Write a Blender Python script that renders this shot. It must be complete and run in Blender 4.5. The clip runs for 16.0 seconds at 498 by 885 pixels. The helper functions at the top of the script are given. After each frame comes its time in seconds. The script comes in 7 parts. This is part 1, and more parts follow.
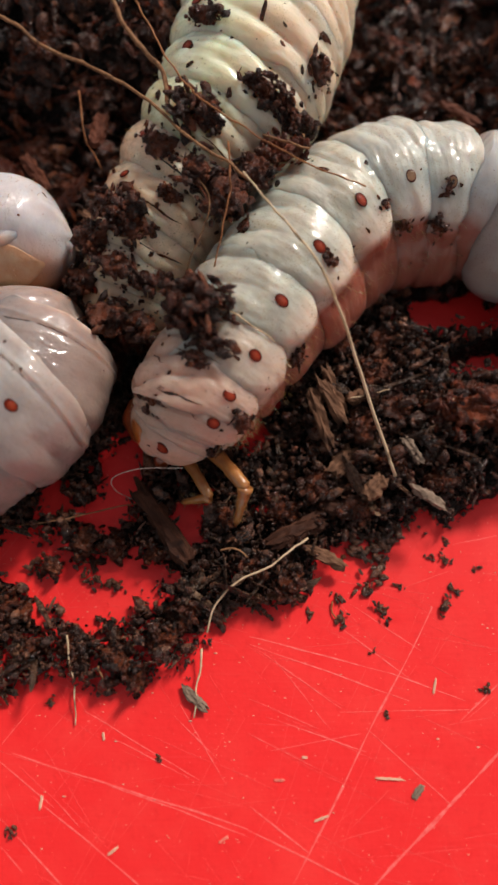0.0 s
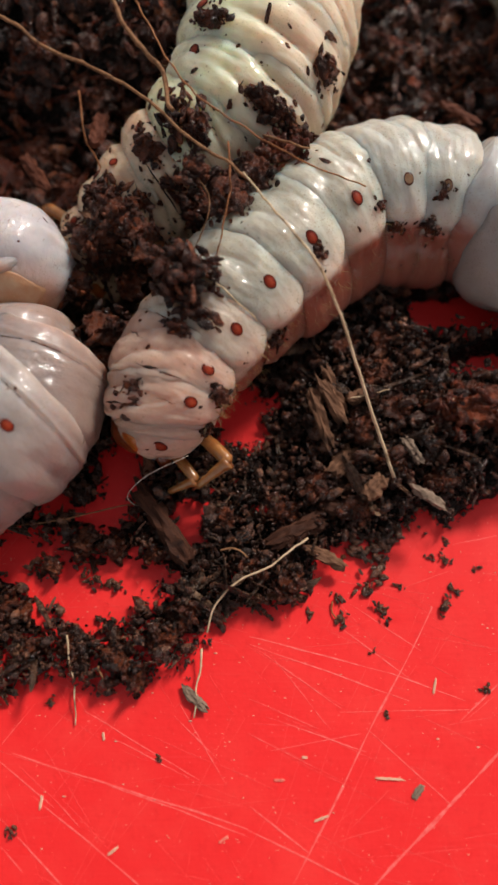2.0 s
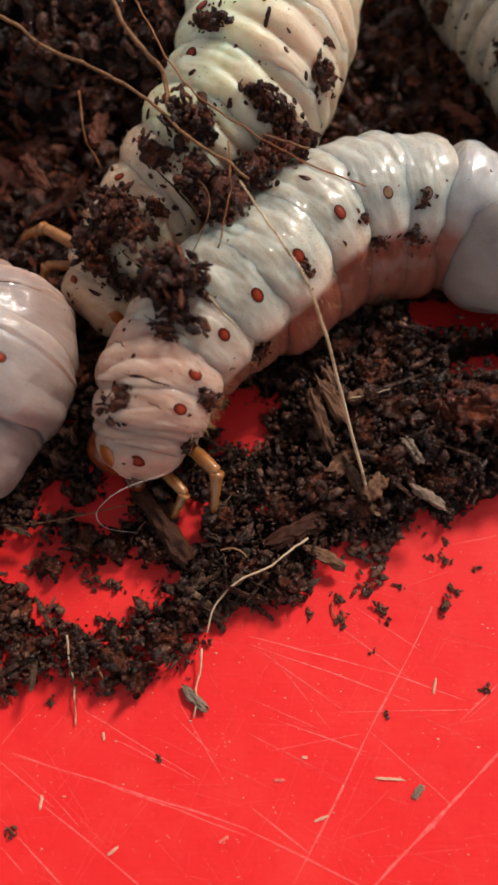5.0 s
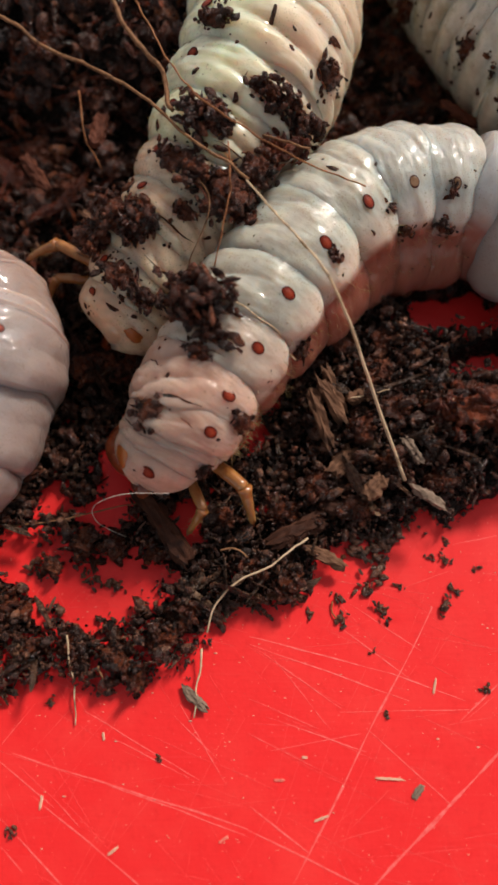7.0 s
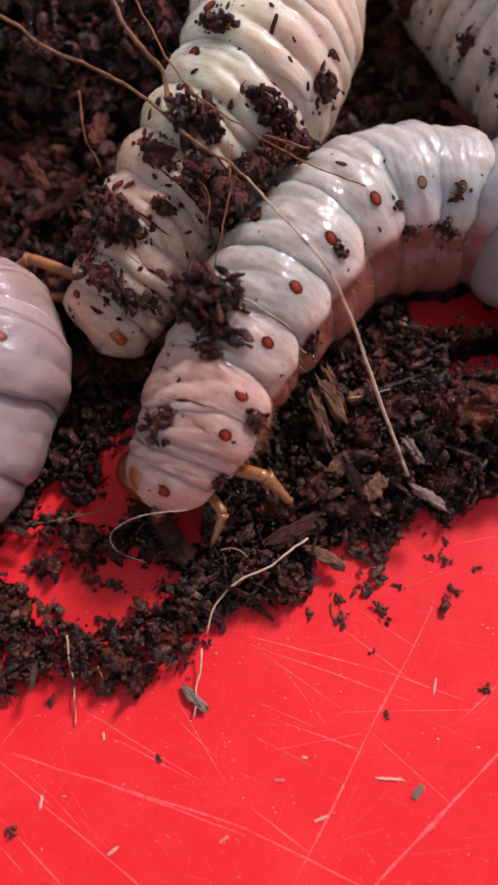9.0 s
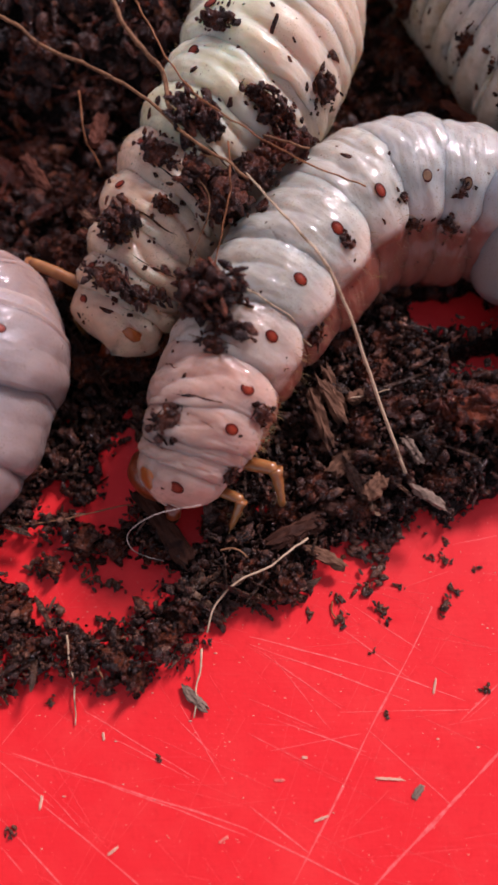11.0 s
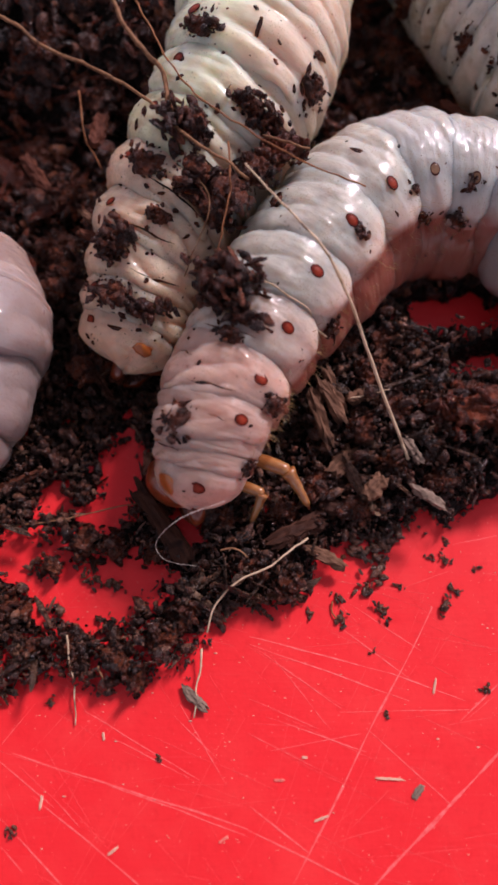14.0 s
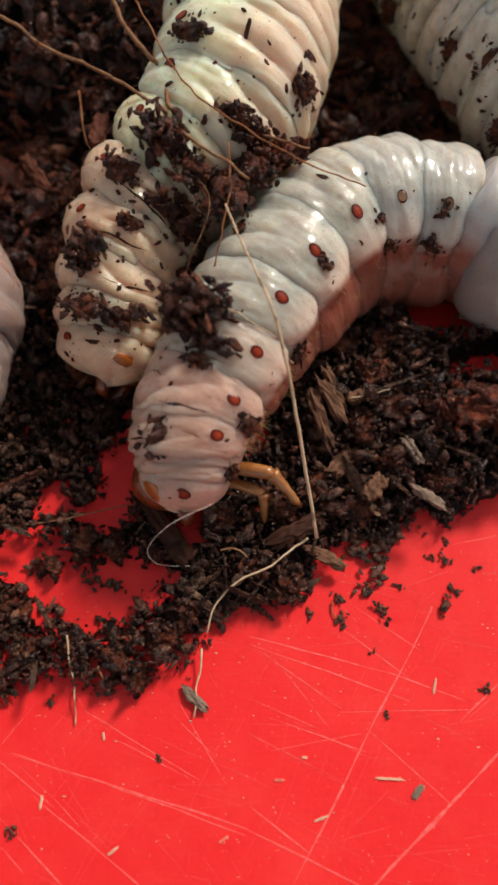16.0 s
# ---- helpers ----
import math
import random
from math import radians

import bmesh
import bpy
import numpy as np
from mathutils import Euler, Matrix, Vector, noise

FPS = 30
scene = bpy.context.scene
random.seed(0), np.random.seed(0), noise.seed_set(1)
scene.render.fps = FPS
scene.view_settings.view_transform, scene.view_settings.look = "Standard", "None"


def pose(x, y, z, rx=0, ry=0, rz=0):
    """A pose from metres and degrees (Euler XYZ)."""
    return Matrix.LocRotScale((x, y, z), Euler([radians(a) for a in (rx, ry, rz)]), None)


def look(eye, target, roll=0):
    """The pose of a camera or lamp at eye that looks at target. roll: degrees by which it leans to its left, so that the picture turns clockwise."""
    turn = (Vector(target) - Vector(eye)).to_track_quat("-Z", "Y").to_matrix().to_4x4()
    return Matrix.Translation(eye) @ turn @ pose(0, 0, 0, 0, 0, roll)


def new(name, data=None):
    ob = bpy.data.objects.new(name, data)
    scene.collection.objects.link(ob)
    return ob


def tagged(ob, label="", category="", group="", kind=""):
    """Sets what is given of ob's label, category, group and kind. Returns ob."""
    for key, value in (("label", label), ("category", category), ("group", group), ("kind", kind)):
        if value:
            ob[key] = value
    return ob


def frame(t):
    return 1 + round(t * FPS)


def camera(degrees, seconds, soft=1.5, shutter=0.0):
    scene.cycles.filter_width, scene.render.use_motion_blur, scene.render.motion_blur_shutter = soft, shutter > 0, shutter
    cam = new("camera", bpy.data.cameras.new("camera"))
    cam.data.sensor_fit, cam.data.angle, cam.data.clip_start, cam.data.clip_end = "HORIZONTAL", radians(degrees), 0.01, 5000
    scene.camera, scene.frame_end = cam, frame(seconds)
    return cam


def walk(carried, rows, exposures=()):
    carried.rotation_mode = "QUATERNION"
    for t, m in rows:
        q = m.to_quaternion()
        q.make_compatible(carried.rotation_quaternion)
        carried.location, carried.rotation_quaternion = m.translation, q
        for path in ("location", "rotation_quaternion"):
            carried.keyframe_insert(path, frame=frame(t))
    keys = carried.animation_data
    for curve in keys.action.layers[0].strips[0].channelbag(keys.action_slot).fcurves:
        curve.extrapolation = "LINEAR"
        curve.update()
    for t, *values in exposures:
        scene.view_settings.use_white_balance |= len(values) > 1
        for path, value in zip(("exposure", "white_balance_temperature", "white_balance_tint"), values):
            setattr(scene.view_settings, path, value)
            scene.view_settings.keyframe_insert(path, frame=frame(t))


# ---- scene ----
# ---------------------------------------------------------------- camera, light, exposure
EYE = (0.0, -0.0402, 0.1236)
cam = camera(40, 16.0, soft=2.8)
cam.data.dof.use_dof, cam.data.dof.focus_distance, cam.data.dof.aperture_fstop = True, 0.118, 14.0   # a near focus, soft behind
WARM, COOL = (0.83, 6880, 11), (0.83, 6270, 34)
walk(cam, [(0.0, look(EYE, (0, 0, 0))), (16.0, look(EYE, (0, 0, 0)))],
     exposures=[(0.0, *WARM), (7.0, *WARM), (7.1, *COOL), (15.1, *COOL), (15.2, *WARM), (16.0, *WARM)])

world = bpy.data.worlds.new("overcast_sky")
scene.world = world
world.use_nodes = True
wn = world.node_tree
sky = wn.nodes.new("ShaderNodeTexSky")
sky.sky_type, sky.sun_disc = "NISHITA", False
SUN_AZ, SUN_EL = 36.0, 38.0          # degrees from +y towards +x, and above the horizon
sky.sun_elevation, sky.sun_rotation = radians(SUN_EL), radians(SUN_AZ)
grey = wn.nodes.new("ShaderNodeHueSaturation")     # cloud takes most of the blue out of the sky
grey.inputs["Saturation"].default_value = 0.25
wn.links.new(sky.outputs["Color"], grey.inputs["Color"])
wn.links.new(grey.outputs["Color"], wn.nodes["Background"].inputs["Color"])
wn.nodes["Background"].inputs["Strength"].default_value = 0.072
sun = new("sun", bpy.data.lights.new("sun", "SUN"))
sun.data.energy, sun.data.angle, sun.data.color = 2.15, radians(11), (1.0, 0.96, 0.9)
_d = Vector((math.sin(radians(SUN_AZ)) * math.cos(radians(SUN_EL)), math.cos(radians(SUN_AZ)) * math.cos(radians(SUN_EL)), math.sin(radians(SUN_EL))))
sun.matrix_world = look(_d, (0, 0, 0))


# ---------------------------------------------------------------- materials
class Mat:
    """A node material with short ways to wire it."""

    def __init__(self, name):
        self.m = bpy.data.materials.new(name)
        self.m.use_nodes = True
        self.t = self.m.node_tree
        self.b = self.t.nodes["Principled BSDF"]
        self.pos = self.node("ShaderNodeTexCoord").outputs["Object"]

    def node(self, kind):
        return self.t.nodes.new(kind)

    def link(self, a, b):
        self.t.links.new(a, b)

    def set(self, **values):
        for k, v in values.items():
            self.b.inputs[k.replace("_", " ")].default_value = v
        return self

    def noise(self, scale, detail=4.0, rough=0.55, vec=None):
        n = self.node("ShaderNodeTexNoise")
        n.inputs["Scale"].default_value, n.inputs["Detail"].default_value, n.inputs["Roughness"].default_value = scale, detail, rough
        self.link(vec or self.pos, n.inputs["Vector"])
        return n.outputs["Fac"]

    def ramp(self, fac, stops):
        r = self.node("ShaderNodeValToRGB")
        e = r.color_ramp.elements
        while len(e) < len(stops):
            e.new(0.5)
        for s, (p, c) in zip(e, stops):
            s.position, s.color = p, (*c, 1) if len(c) == 3 else c
        self.link(fac, r.inputs["Fac"])
        return r.outputs["Color"]

    def mix(self, fac, a, b, kind="MIX"):
        n = self.node("ShaderNodeMix")
        n.data_type, n.blend_type = "RGBA", kind
        if isinstance(fac, float):
            n.inputs[0].default_value = fac
        else:
            self.link(fac, n.inputs[0])
        for v, i in ((a, 6), (b, 7)):
            if isinstance(v, tuple):
                n.inputs[i].default_value = (*v, 1)
            else:
                self.link(v, n.inputs[i])
        return n.outputs[2]

    def bump(self, height, distance, strength=1.0, after=None):
        n = self.node("ShaderNodeBump")
        n.inputs["Distance"].default_value, n.inputs["Strength"].default_value = distance, strength
        self.link(height, n.inputs["Height"])
        if after:
            self.link(after, n.inputs["Normal"])
        self.link(n.outputs["Normal"], self.b.inputs["Normal"])
        return n.outputs["Normal"]

    def random(self):
        return self.node("ShaderNodeObjectInfo").outputs["Random"]

    def island(self):
        return self.node("ShaderNodeNewGeometry").outputs["Random Per Island"]


def skin(name, light, deep, vein, belly, sss=0.95, rough=0.45, speck=0.5, side=1, edge=(0.0068, 0.0086), rim=None, flank=None, clean=0.60):
    """Moist, translucent larva skin: cloudy colour, thin darker belly with shade and red board bounce painted in,
    sparse specks, fine wrinkles round the body.
    """
    light, deep, vein = [(c[0] * 1.00, c[1] * 0.98, c[2] * 1.07) for c in (light, deep, vein)]
    k = Mat(name)
    cloud = k.noise(150, 4)
    col = k.mix(k.ramp(cloud, [(0.34, (0, 0, 0)), (0.62, (1, 1, 1))]), deep, light)
    col = k.mix(k.ramp(k.noise(420, 5, 0.65), [(0.5, (0, 0, 0)), (0.74, (0.45, 0.45, 0.45))]), col, vein)
    fat = k.node("ShaderNodeTexVoronoi")
    fat.feature = "SMOOTH_F1"
    fat.inputs["Scale"].default_value = 750
    k.link(k.pos, fat.inputs["Vector"])
    col = k.mix(k.ramp(fat.outputs["Distance"], [(0.2, (0, 0, 0)), (0.7, (0.22, 0.22, 0.22))]), col, tuple(0.62 * c for c in vein))
    xyz = k.node("ShaderNodeSeparateXYZ")
    k.link(k.pos, xyz.inputs[0])
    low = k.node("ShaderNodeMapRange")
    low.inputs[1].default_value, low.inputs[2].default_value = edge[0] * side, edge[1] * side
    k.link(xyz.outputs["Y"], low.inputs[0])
    for tone, start, stop, most in ((rim, 0.0015, 0.0070, 0.75), (flank, -0.0060, -0.0150, 0.9)):
        if tone:                                            # thinner skin lets the flesh show along the flank; rim tone adds painted backlight
            part_way = k.node("ShaderNodeMapRange")
            part_way.inputs[1].default_value, part_way.inputs[2].default_value, part_way.inputs[4].default_value = start * side, stop * side, most
            k.link(xyz.outputs["Y"], part_way.inputs[0])
            col = k.mix(part_way.outputs[0], col, tone)
    # belly tone carries the underside's shade and the red bounced up from the board
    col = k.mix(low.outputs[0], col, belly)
    v = k.node("ShaderNodeTexVoronoi")
    v.inputs["Scale"].default_value = 900
    k.link(k.pos, v.inputs["Vector"])
    dot = k.ramp(v.outputs["Distance"], [(0.12, (1, 1, 1)), (0.22, (0, 0, 0))])
    where = k.ramp(k.noise(330, 3), [(0.54, (0, 0, 0)), (0.62, (speck, speck, speck))])
    col = k.mix(k.mix(1.0, dot, where, "MULTIPLY"), col, (0.12, 0.08, 0.045))
    fine = k.node("ShaderNodeTexVoronoi")                    # stippling of tiny hair pits
    fine.inputs["Scale"].default_value = 2300
    k.link(k.pos, fine.inputs["Vector"])
    pits = k.ramp(fine.outputs["Distance"], [(0.16, (0.5, 0.5, 0.5)), (0.30, (0, 0, 0))])
    pits = k.mix(1.0, pits, k.ramp(k.noise(170, 3), [(0.42, (0, 0, 0)), (0.60, (1, 1, 1))]), "MULTIPLY")
    col = k.mix(pits, col, (0.20, 0.12, 0.075))
    grime = k.ramp(k.noise(95, 5, 0.6), [(clean, (0, 0, 0)), (clean + 0.14, (0.45 * speck,) * 3)])
    col = k.mix(grime, col, (0.26, 0.19, 0.11))
    k.link(col, k.b.inputs["Base Color"])
    k.set(Subsurface_Weight=sss, Subsurface_Radius=(1.0, 0.62, 0.45), Subsurface_Scale=0.0080, IOR=1.4, Coat_Weight=0.62, Coat_Roughness=0.05, Specular_IOR_Level=0.16)
    k.link(k.ramp(k.noise(300, 3), [(0.3, (rough - 0.10,) * 3), (0.7, (rough + 0.14,) * 3)]), k.b.inputs["Roughness"])
    m = k.node("ShaderNodeMapping")
    m.inputs["Scale"].default_value = (2.0, 1.0, 1.0)
    k.link(k.pos, m.inputs["Vector"])
    first = k.bump(k.noise(330, 1, 0.4, m.outputs["Vector"]), 0.0013, 0.42)
    gentle = k.bump(k.noise(230, 3, 0.5, m.outputs["Vector"]), 0.0011, 0.16)
    second = k.bump(k.noise(520, 2, 0.5, m.outputs["Vector"]), 0.0006, 0.16, gentle)
    ripple = k.bump(k.noise(760, 1, 0.4, m.outputs["Vector"]), 0.0005, 0.30, first)
    k.link(ripple, k.b.inputs["Coat Normal"])
    k.bump(k.noise(3800, 2), 0.00008, 0.30, second)
    return k.m


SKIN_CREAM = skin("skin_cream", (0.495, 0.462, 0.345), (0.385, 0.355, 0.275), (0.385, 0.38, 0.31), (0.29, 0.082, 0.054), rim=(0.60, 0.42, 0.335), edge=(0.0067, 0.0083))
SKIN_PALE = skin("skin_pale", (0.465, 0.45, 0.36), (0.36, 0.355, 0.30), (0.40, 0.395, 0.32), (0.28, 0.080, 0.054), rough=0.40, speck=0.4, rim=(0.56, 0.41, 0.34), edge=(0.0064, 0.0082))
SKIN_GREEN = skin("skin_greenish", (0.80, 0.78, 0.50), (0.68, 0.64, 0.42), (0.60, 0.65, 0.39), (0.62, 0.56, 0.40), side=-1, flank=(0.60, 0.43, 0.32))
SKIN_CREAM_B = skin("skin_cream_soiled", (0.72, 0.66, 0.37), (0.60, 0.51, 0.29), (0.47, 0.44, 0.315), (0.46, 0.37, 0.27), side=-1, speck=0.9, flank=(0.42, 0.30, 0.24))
# front rings: pink of the muscle, with red bounce off the board painted in
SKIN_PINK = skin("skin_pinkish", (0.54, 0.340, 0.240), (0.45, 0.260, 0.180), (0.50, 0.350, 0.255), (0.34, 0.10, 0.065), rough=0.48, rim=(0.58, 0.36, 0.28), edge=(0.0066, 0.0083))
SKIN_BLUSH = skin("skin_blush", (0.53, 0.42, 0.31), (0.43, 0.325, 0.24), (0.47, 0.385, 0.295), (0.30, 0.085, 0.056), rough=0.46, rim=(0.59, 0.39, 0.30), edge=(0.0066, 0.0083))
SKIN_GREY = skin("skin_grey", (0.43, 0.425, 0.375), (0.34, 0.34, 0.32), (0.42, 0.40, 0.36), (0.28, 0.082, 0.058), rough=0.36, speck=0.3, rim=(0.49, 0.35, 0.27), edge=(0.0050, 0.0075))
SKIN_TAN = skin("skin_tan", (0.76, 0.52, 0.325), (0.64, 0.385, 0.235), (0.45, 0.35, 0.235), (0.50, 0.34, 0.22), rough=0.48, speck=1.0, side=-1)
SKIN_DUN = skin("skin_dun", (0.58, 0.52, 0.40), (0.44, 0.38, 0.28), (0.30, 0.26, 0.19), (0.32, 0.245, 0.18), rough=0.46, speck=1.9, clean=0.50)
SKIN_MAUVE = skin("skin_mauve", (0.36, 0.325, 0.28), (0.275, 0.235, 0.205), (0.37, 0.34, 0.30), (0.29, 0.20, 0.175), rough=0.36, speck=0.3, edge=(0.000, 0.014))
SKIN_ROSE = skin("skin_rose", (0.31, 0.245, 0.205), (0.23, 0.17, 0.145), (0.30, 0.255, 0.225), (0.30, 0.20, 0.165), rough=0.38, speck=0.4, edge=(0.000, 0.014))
# orange belly tone is the board's red glow, painted on the lobe's lower side
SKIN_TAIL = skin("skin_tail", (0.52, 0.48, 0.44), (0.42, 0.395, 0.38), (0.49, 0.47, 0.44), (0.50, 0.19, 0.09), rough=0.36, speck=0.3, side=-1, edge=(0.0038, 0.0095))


def chitin(name, a, b, rough=0.28, coat=0.4, spec=0.5):
    k = Mat(name)
    k.link(k.ramp(k.noise(500, 3), [(0.3, a), (0.7, b)]), k.b.inputs["Base Color"])
    k.set(Roughness=rough, Specular_IOR_Level=spec, Subsurface_Weight=0.2, Subsurface_Radius=(1.0, 0.4, 0.15), Subsurface_Scale=0.0006, Coat_Weight=coat, Coat_Roughness=0.15)
    k.bump(k.noise(1500, 3), 0.0001, 0.5)
    return k.m


AMBER = chitin("amber_leg", (0.23, 0.072, 0.016), (0.36, 0.15, 0.045))
RUSTY = chitin("rusty_fold", (0.48, 0.21, 0.10), (0.52, 0.30, 0.17), 0.4)
HEAD_BROWN = chitin("head_brown", (0.13, 0.020, 0.005), (0.22, 0.040, 0.010))
PLATE = chitin("orange_plate", (0.42, 0.115, 0.016), (0.28, 0.065, 0.011), 0.35)
SPIRACLE = chitin("spiracle_red", (0.20, 0.017, 0.004), (0.12, 0.009, 0.003), 0.40, 0.0, 0.12)
SPIRACLE_CORE = chitin("spiracle_core", (0.27, 0.034, 0.010), (0.19, 0.020, 0.006), 0.40, 0.0, 0.2)
SPIRACLE_RIM = chitin("spiracle_rim", (0.035, 0.005, 0.003), (0.06, 0.009, 0.004), 0.45, 0.0, 0.12)
SPIRACLE_PALE = chitin("spiracle_pale", (0.24, 0.135, 0.075), (0.16, 0.08, 0.042), 0.25, 0.2, 0.3)
BRISTLE = chitin("bristle", (0.40, 0.24, 0.10), (0.3, 0.16, 0.06))


def soil_material(name, low, mid, high, by_island=True, wet=0.5, grainy=False):
    k = Mat(name)
    rnd = k.noise(1000, 2) if grainy else k.island() if by_island else k.random()
    col = k.ramp(rnd, [(0.0, low), (0.45, mid), (0.80, mid), (1.0, high)])
    col = k.mix(k.ramp(k.noise(1300, 5, 0.7), [(0.48, (0, 0, 0)), (0.72, (0.8, 0.8, 0.8))]), col, high)
    col = k.mix(k.ramp(k.noise(300, 3), [(0.42, (0, 0, 0)), (0.62, (0.8, 0.8, 0.8))]), col, low)
    k.link(col, k.b.inputs["Base Color"])
    k.link(k.ramp(k.noise(900, 3), [(0.40, (0.10,) * 3), (0.64, (0.60,) * 3)]), k.b.inputs["Roughness"])
    k.set(Specular_IOR_Level=wet)
    first = k.bump(k.noise(1700, 6, 0.75), 0.0010, 0.9)
    k.bump(k.noise(5200, 3, 0.6), 0.0003, 0.7, first)
    return k.m


SOIL = soil_material("dark_soil", (0.012, 0.0042, 0.0024), (0.070, 0.0185, 0.0092), (0.30, 0.120, 0.066), wet=0.55)
SOIL_RED = soil_material("reddish_soil", (0.010, 0.0018, 0.0008), (0.088, 0.0170, 0.0066), (0.36, 0.110, 0.042), wet=0.7)
SOIL_RUST = soil_material("rusty_soil", (0.040, 0.006, 0.003), (0.150, 0.026, 0.010), (0.30, 0.075, 0.030), wet=0.3)
SHRED = soil_material("wood_shred", (0.02, 0.008, 0.004), (0.085, 0.038, 0.022), (0.30, 0.17, 0.105), wet=0.4)
CLOD = soil_material("clod_soil", (0.010, 0.0022, 0.0010), (0.068, 0.0125, 0.0048), (0.27, 0.072, 0.030), wet=0.38)
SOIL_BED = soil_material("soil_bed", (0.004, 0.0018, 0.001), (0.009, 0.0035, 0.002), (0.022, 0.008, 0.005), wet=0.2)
CRUMB = soil_material("stuck_crumb", (0.012, 0.0026, 0.0012), (0.060, 0.0130, 0.0050), (0.19, 0.054, 0.022), by_island=False, wet=0.28)


def wood_material(name, a, b, streak=1.0):
    """Rotten wood or root fibre, streaked along its length."""
    k = Mat(name)
    m = k.node("ShaderNodeMapping")
    m.inputs["Scale"].default_value = (120, 1400, 1400)
    k.link(k.pos, m.inputs["Vector"])
    grain = k.noise(streak, 5, 0.65, m.outputs["Vector"])
    col = k.ramp(grain, [(0.3, a), (0.68, b)])
    col = k.mix(k.ramp(k.noise(350, 4), [(0.55, (0, 0, 0)), (0.7, (0.85, 0.85, 0.85))]), col, (a[0] * 0.35, a[1] * 0.3, a[2] * 0.3))
    k.link(col, k.b.inputs["Base Color"])
    k.set(Roughness=0.75, Specular_IOR_Level=0.18)
    k.bump(grain, 0.0003, 0.8)
    return k.m


CHIP_TAN = wood_material("tan_wood", (0.042, 0.015, 0.0075), (0.21, 0.100, 0.056))
CHIP_RED = wood_material("red_wood", (0.045, 0.011, 0.006), (0.13, 0.036, 0.016))
STICK_DARK = wood_material("dark_wood", (0.022, 0.0065, 0.0035), (0.070, 0.023, 0.011))
STRAW = wood_material("straw", (0.42, 0.27, 0.15), (0.68, 0.50, 0.34))
ROOT = wood_material("root_fibre", (0.13, 0.05, 0.022), (0.30, 0.145, 0.07))
ROOT_RED = wood_material("red_root", (0.18, 0.06, 0.02), (0.32, 0.12, 0.05))
FLAKE = wood_material("pale_flake", (0.55, 0.27, 0.17), (0.75, 0.45, 0.32))
HAIR = wood_material("pale_hair", (0.45, 0.36, 0.30), (0.6, 0.5, 0.44))
GREY_BIT = wood_material("grey_bit", (0.10, 0.064, 0.046), (0.27, 0.185, 0.135))
FLAKE_FAINT = wood_material("faint_flake", (0.70, 0.12, 0.09), (0.80, 0.24, 0.18))


def board_material():
    k = Mat("red_plastic")
    tone = k.noise(14, 3)
    col = k.ramp(tone, [(0.3, (0.76, 0.0210, 0.0215)), (0.7, (0.81, 0.0250, 0.0255))])
    m = k.node("ShaderNodeMapping")
    m.inputs["Rotation"].default_value, m.inputs["Scale"].default_value = (0, 0, radians(-24)), (40, 1500, 1)
    k.link(k.pos, m.inputs["Vector"])
    fine = k.noise(1.0, 4, 0.7, m.outputs["Vector"])
    col = k.mix(k.ramp(fine, [(0.60, (0, 0, 0)), (0.80, (0.38, 0.38, 0.38))]), col, (0.80, 0.075, 0.07))
    m2 = k.node("ShaderNodeMapping")                        # a second set of hairline scratches, crossing the first
    m2.inputs["Rotation"].default_value, m2.inputs["Scale"].default_value = (0, 0, radians(57)), (60, 1700, 1)
    k.link(k.pos, m2.inputs["Vector"])
    cross = k.noise(1.0, 4, 0.7, m2.outputs["Vector"])
    col = k.mix(k.ramp(cross, [(0.60, (0, 0, 0)), (0.80, (0.30, 0.30, 0.30))]), col, (0.80, 0.075, 0.07))
    col = k.mix(k.ramp(k.noise(55, 5, 0.65), [(0.46, (0, 0, 0)), (0.70, (0.50, 0.50, 0.50))]), col, (0.83, 0.048, 0.040))
    col = k.mix(k.ramp(k.noise(420, 4, 0.7), [(0.52, (0, 0, 0)), (0.70, (0.40, 0.40, 0.40))]), col, (0.66, 0.014, 0.014))
    dust = k.noise(1500, 2)
    col = k.mix(k.ramp(dust, [(0.68, (0, 0, 0)), (0.76, (0.50, 0.50, 0.50))]), col, (0.85, 0.22, 0.18))
    k.link(col, k.b.inputs["Base Color"])
    k.link(k.ramp(k.noise(200, 4), [(0.3, (0.36,) * 3), (0.7, (0.52,) * 3)]), k.b.inputs["Roughness"])
    k.set(Subsurface_Weight=0.0, Specular_IOR_Level=0.24)
    first = k.bump(fine, 0.00006, 0.3)
    k.bump(k.noise(900, 3), 0.00006, 0.5, first)
    return k.m


BOARD = board_material()
_k = Mat("scratch_pink")
_k.link(_k.ramp(_k.noise(900, 4), [(0.35, (0.78, 0.05, 0.045)), (0.65, (0.83, 0.135, 0.12))]), _k.b.inputs["Base Color"])
_k.set(Roughness=0.6)
SCRATCH = _k.m
_k = Mat("scratch_faint")
_k.link(_k.ramp(_k.noise(900, 4), [(0.35, (0.74, 0.030, 0.026)), (0.65, (0.80, 0.062, 0.055))]), _k.b.inputs["Base Color"])
_k.set(Roughness=0.6)
SCRATCH_FAINT = _k.m
_k = Mat("pale_table")
_k.link(_k.ramp(_k.noise(30, 4), [(0.3, (0.50, 0.47, 0.43)), (0.7, (0.58, 0.55, 0.50))]), _k.b.inputs["Base Color"])
_k.set(Roughness=0.5)
TABLE = _k.m


# ---------------------------------------------------------------- mesh helpers
def mesh_from(name, verts, faces, material, smooth=True):
    me = bpy.data.meshes.new(name)
    me.from_pydata([tuple(v) for v in verts], [], faces)
    me.materials.append(material)
    me.polygons.foreach_set("use_smooth", [smooth] * len(me.polygons))
    me.update()
    return me


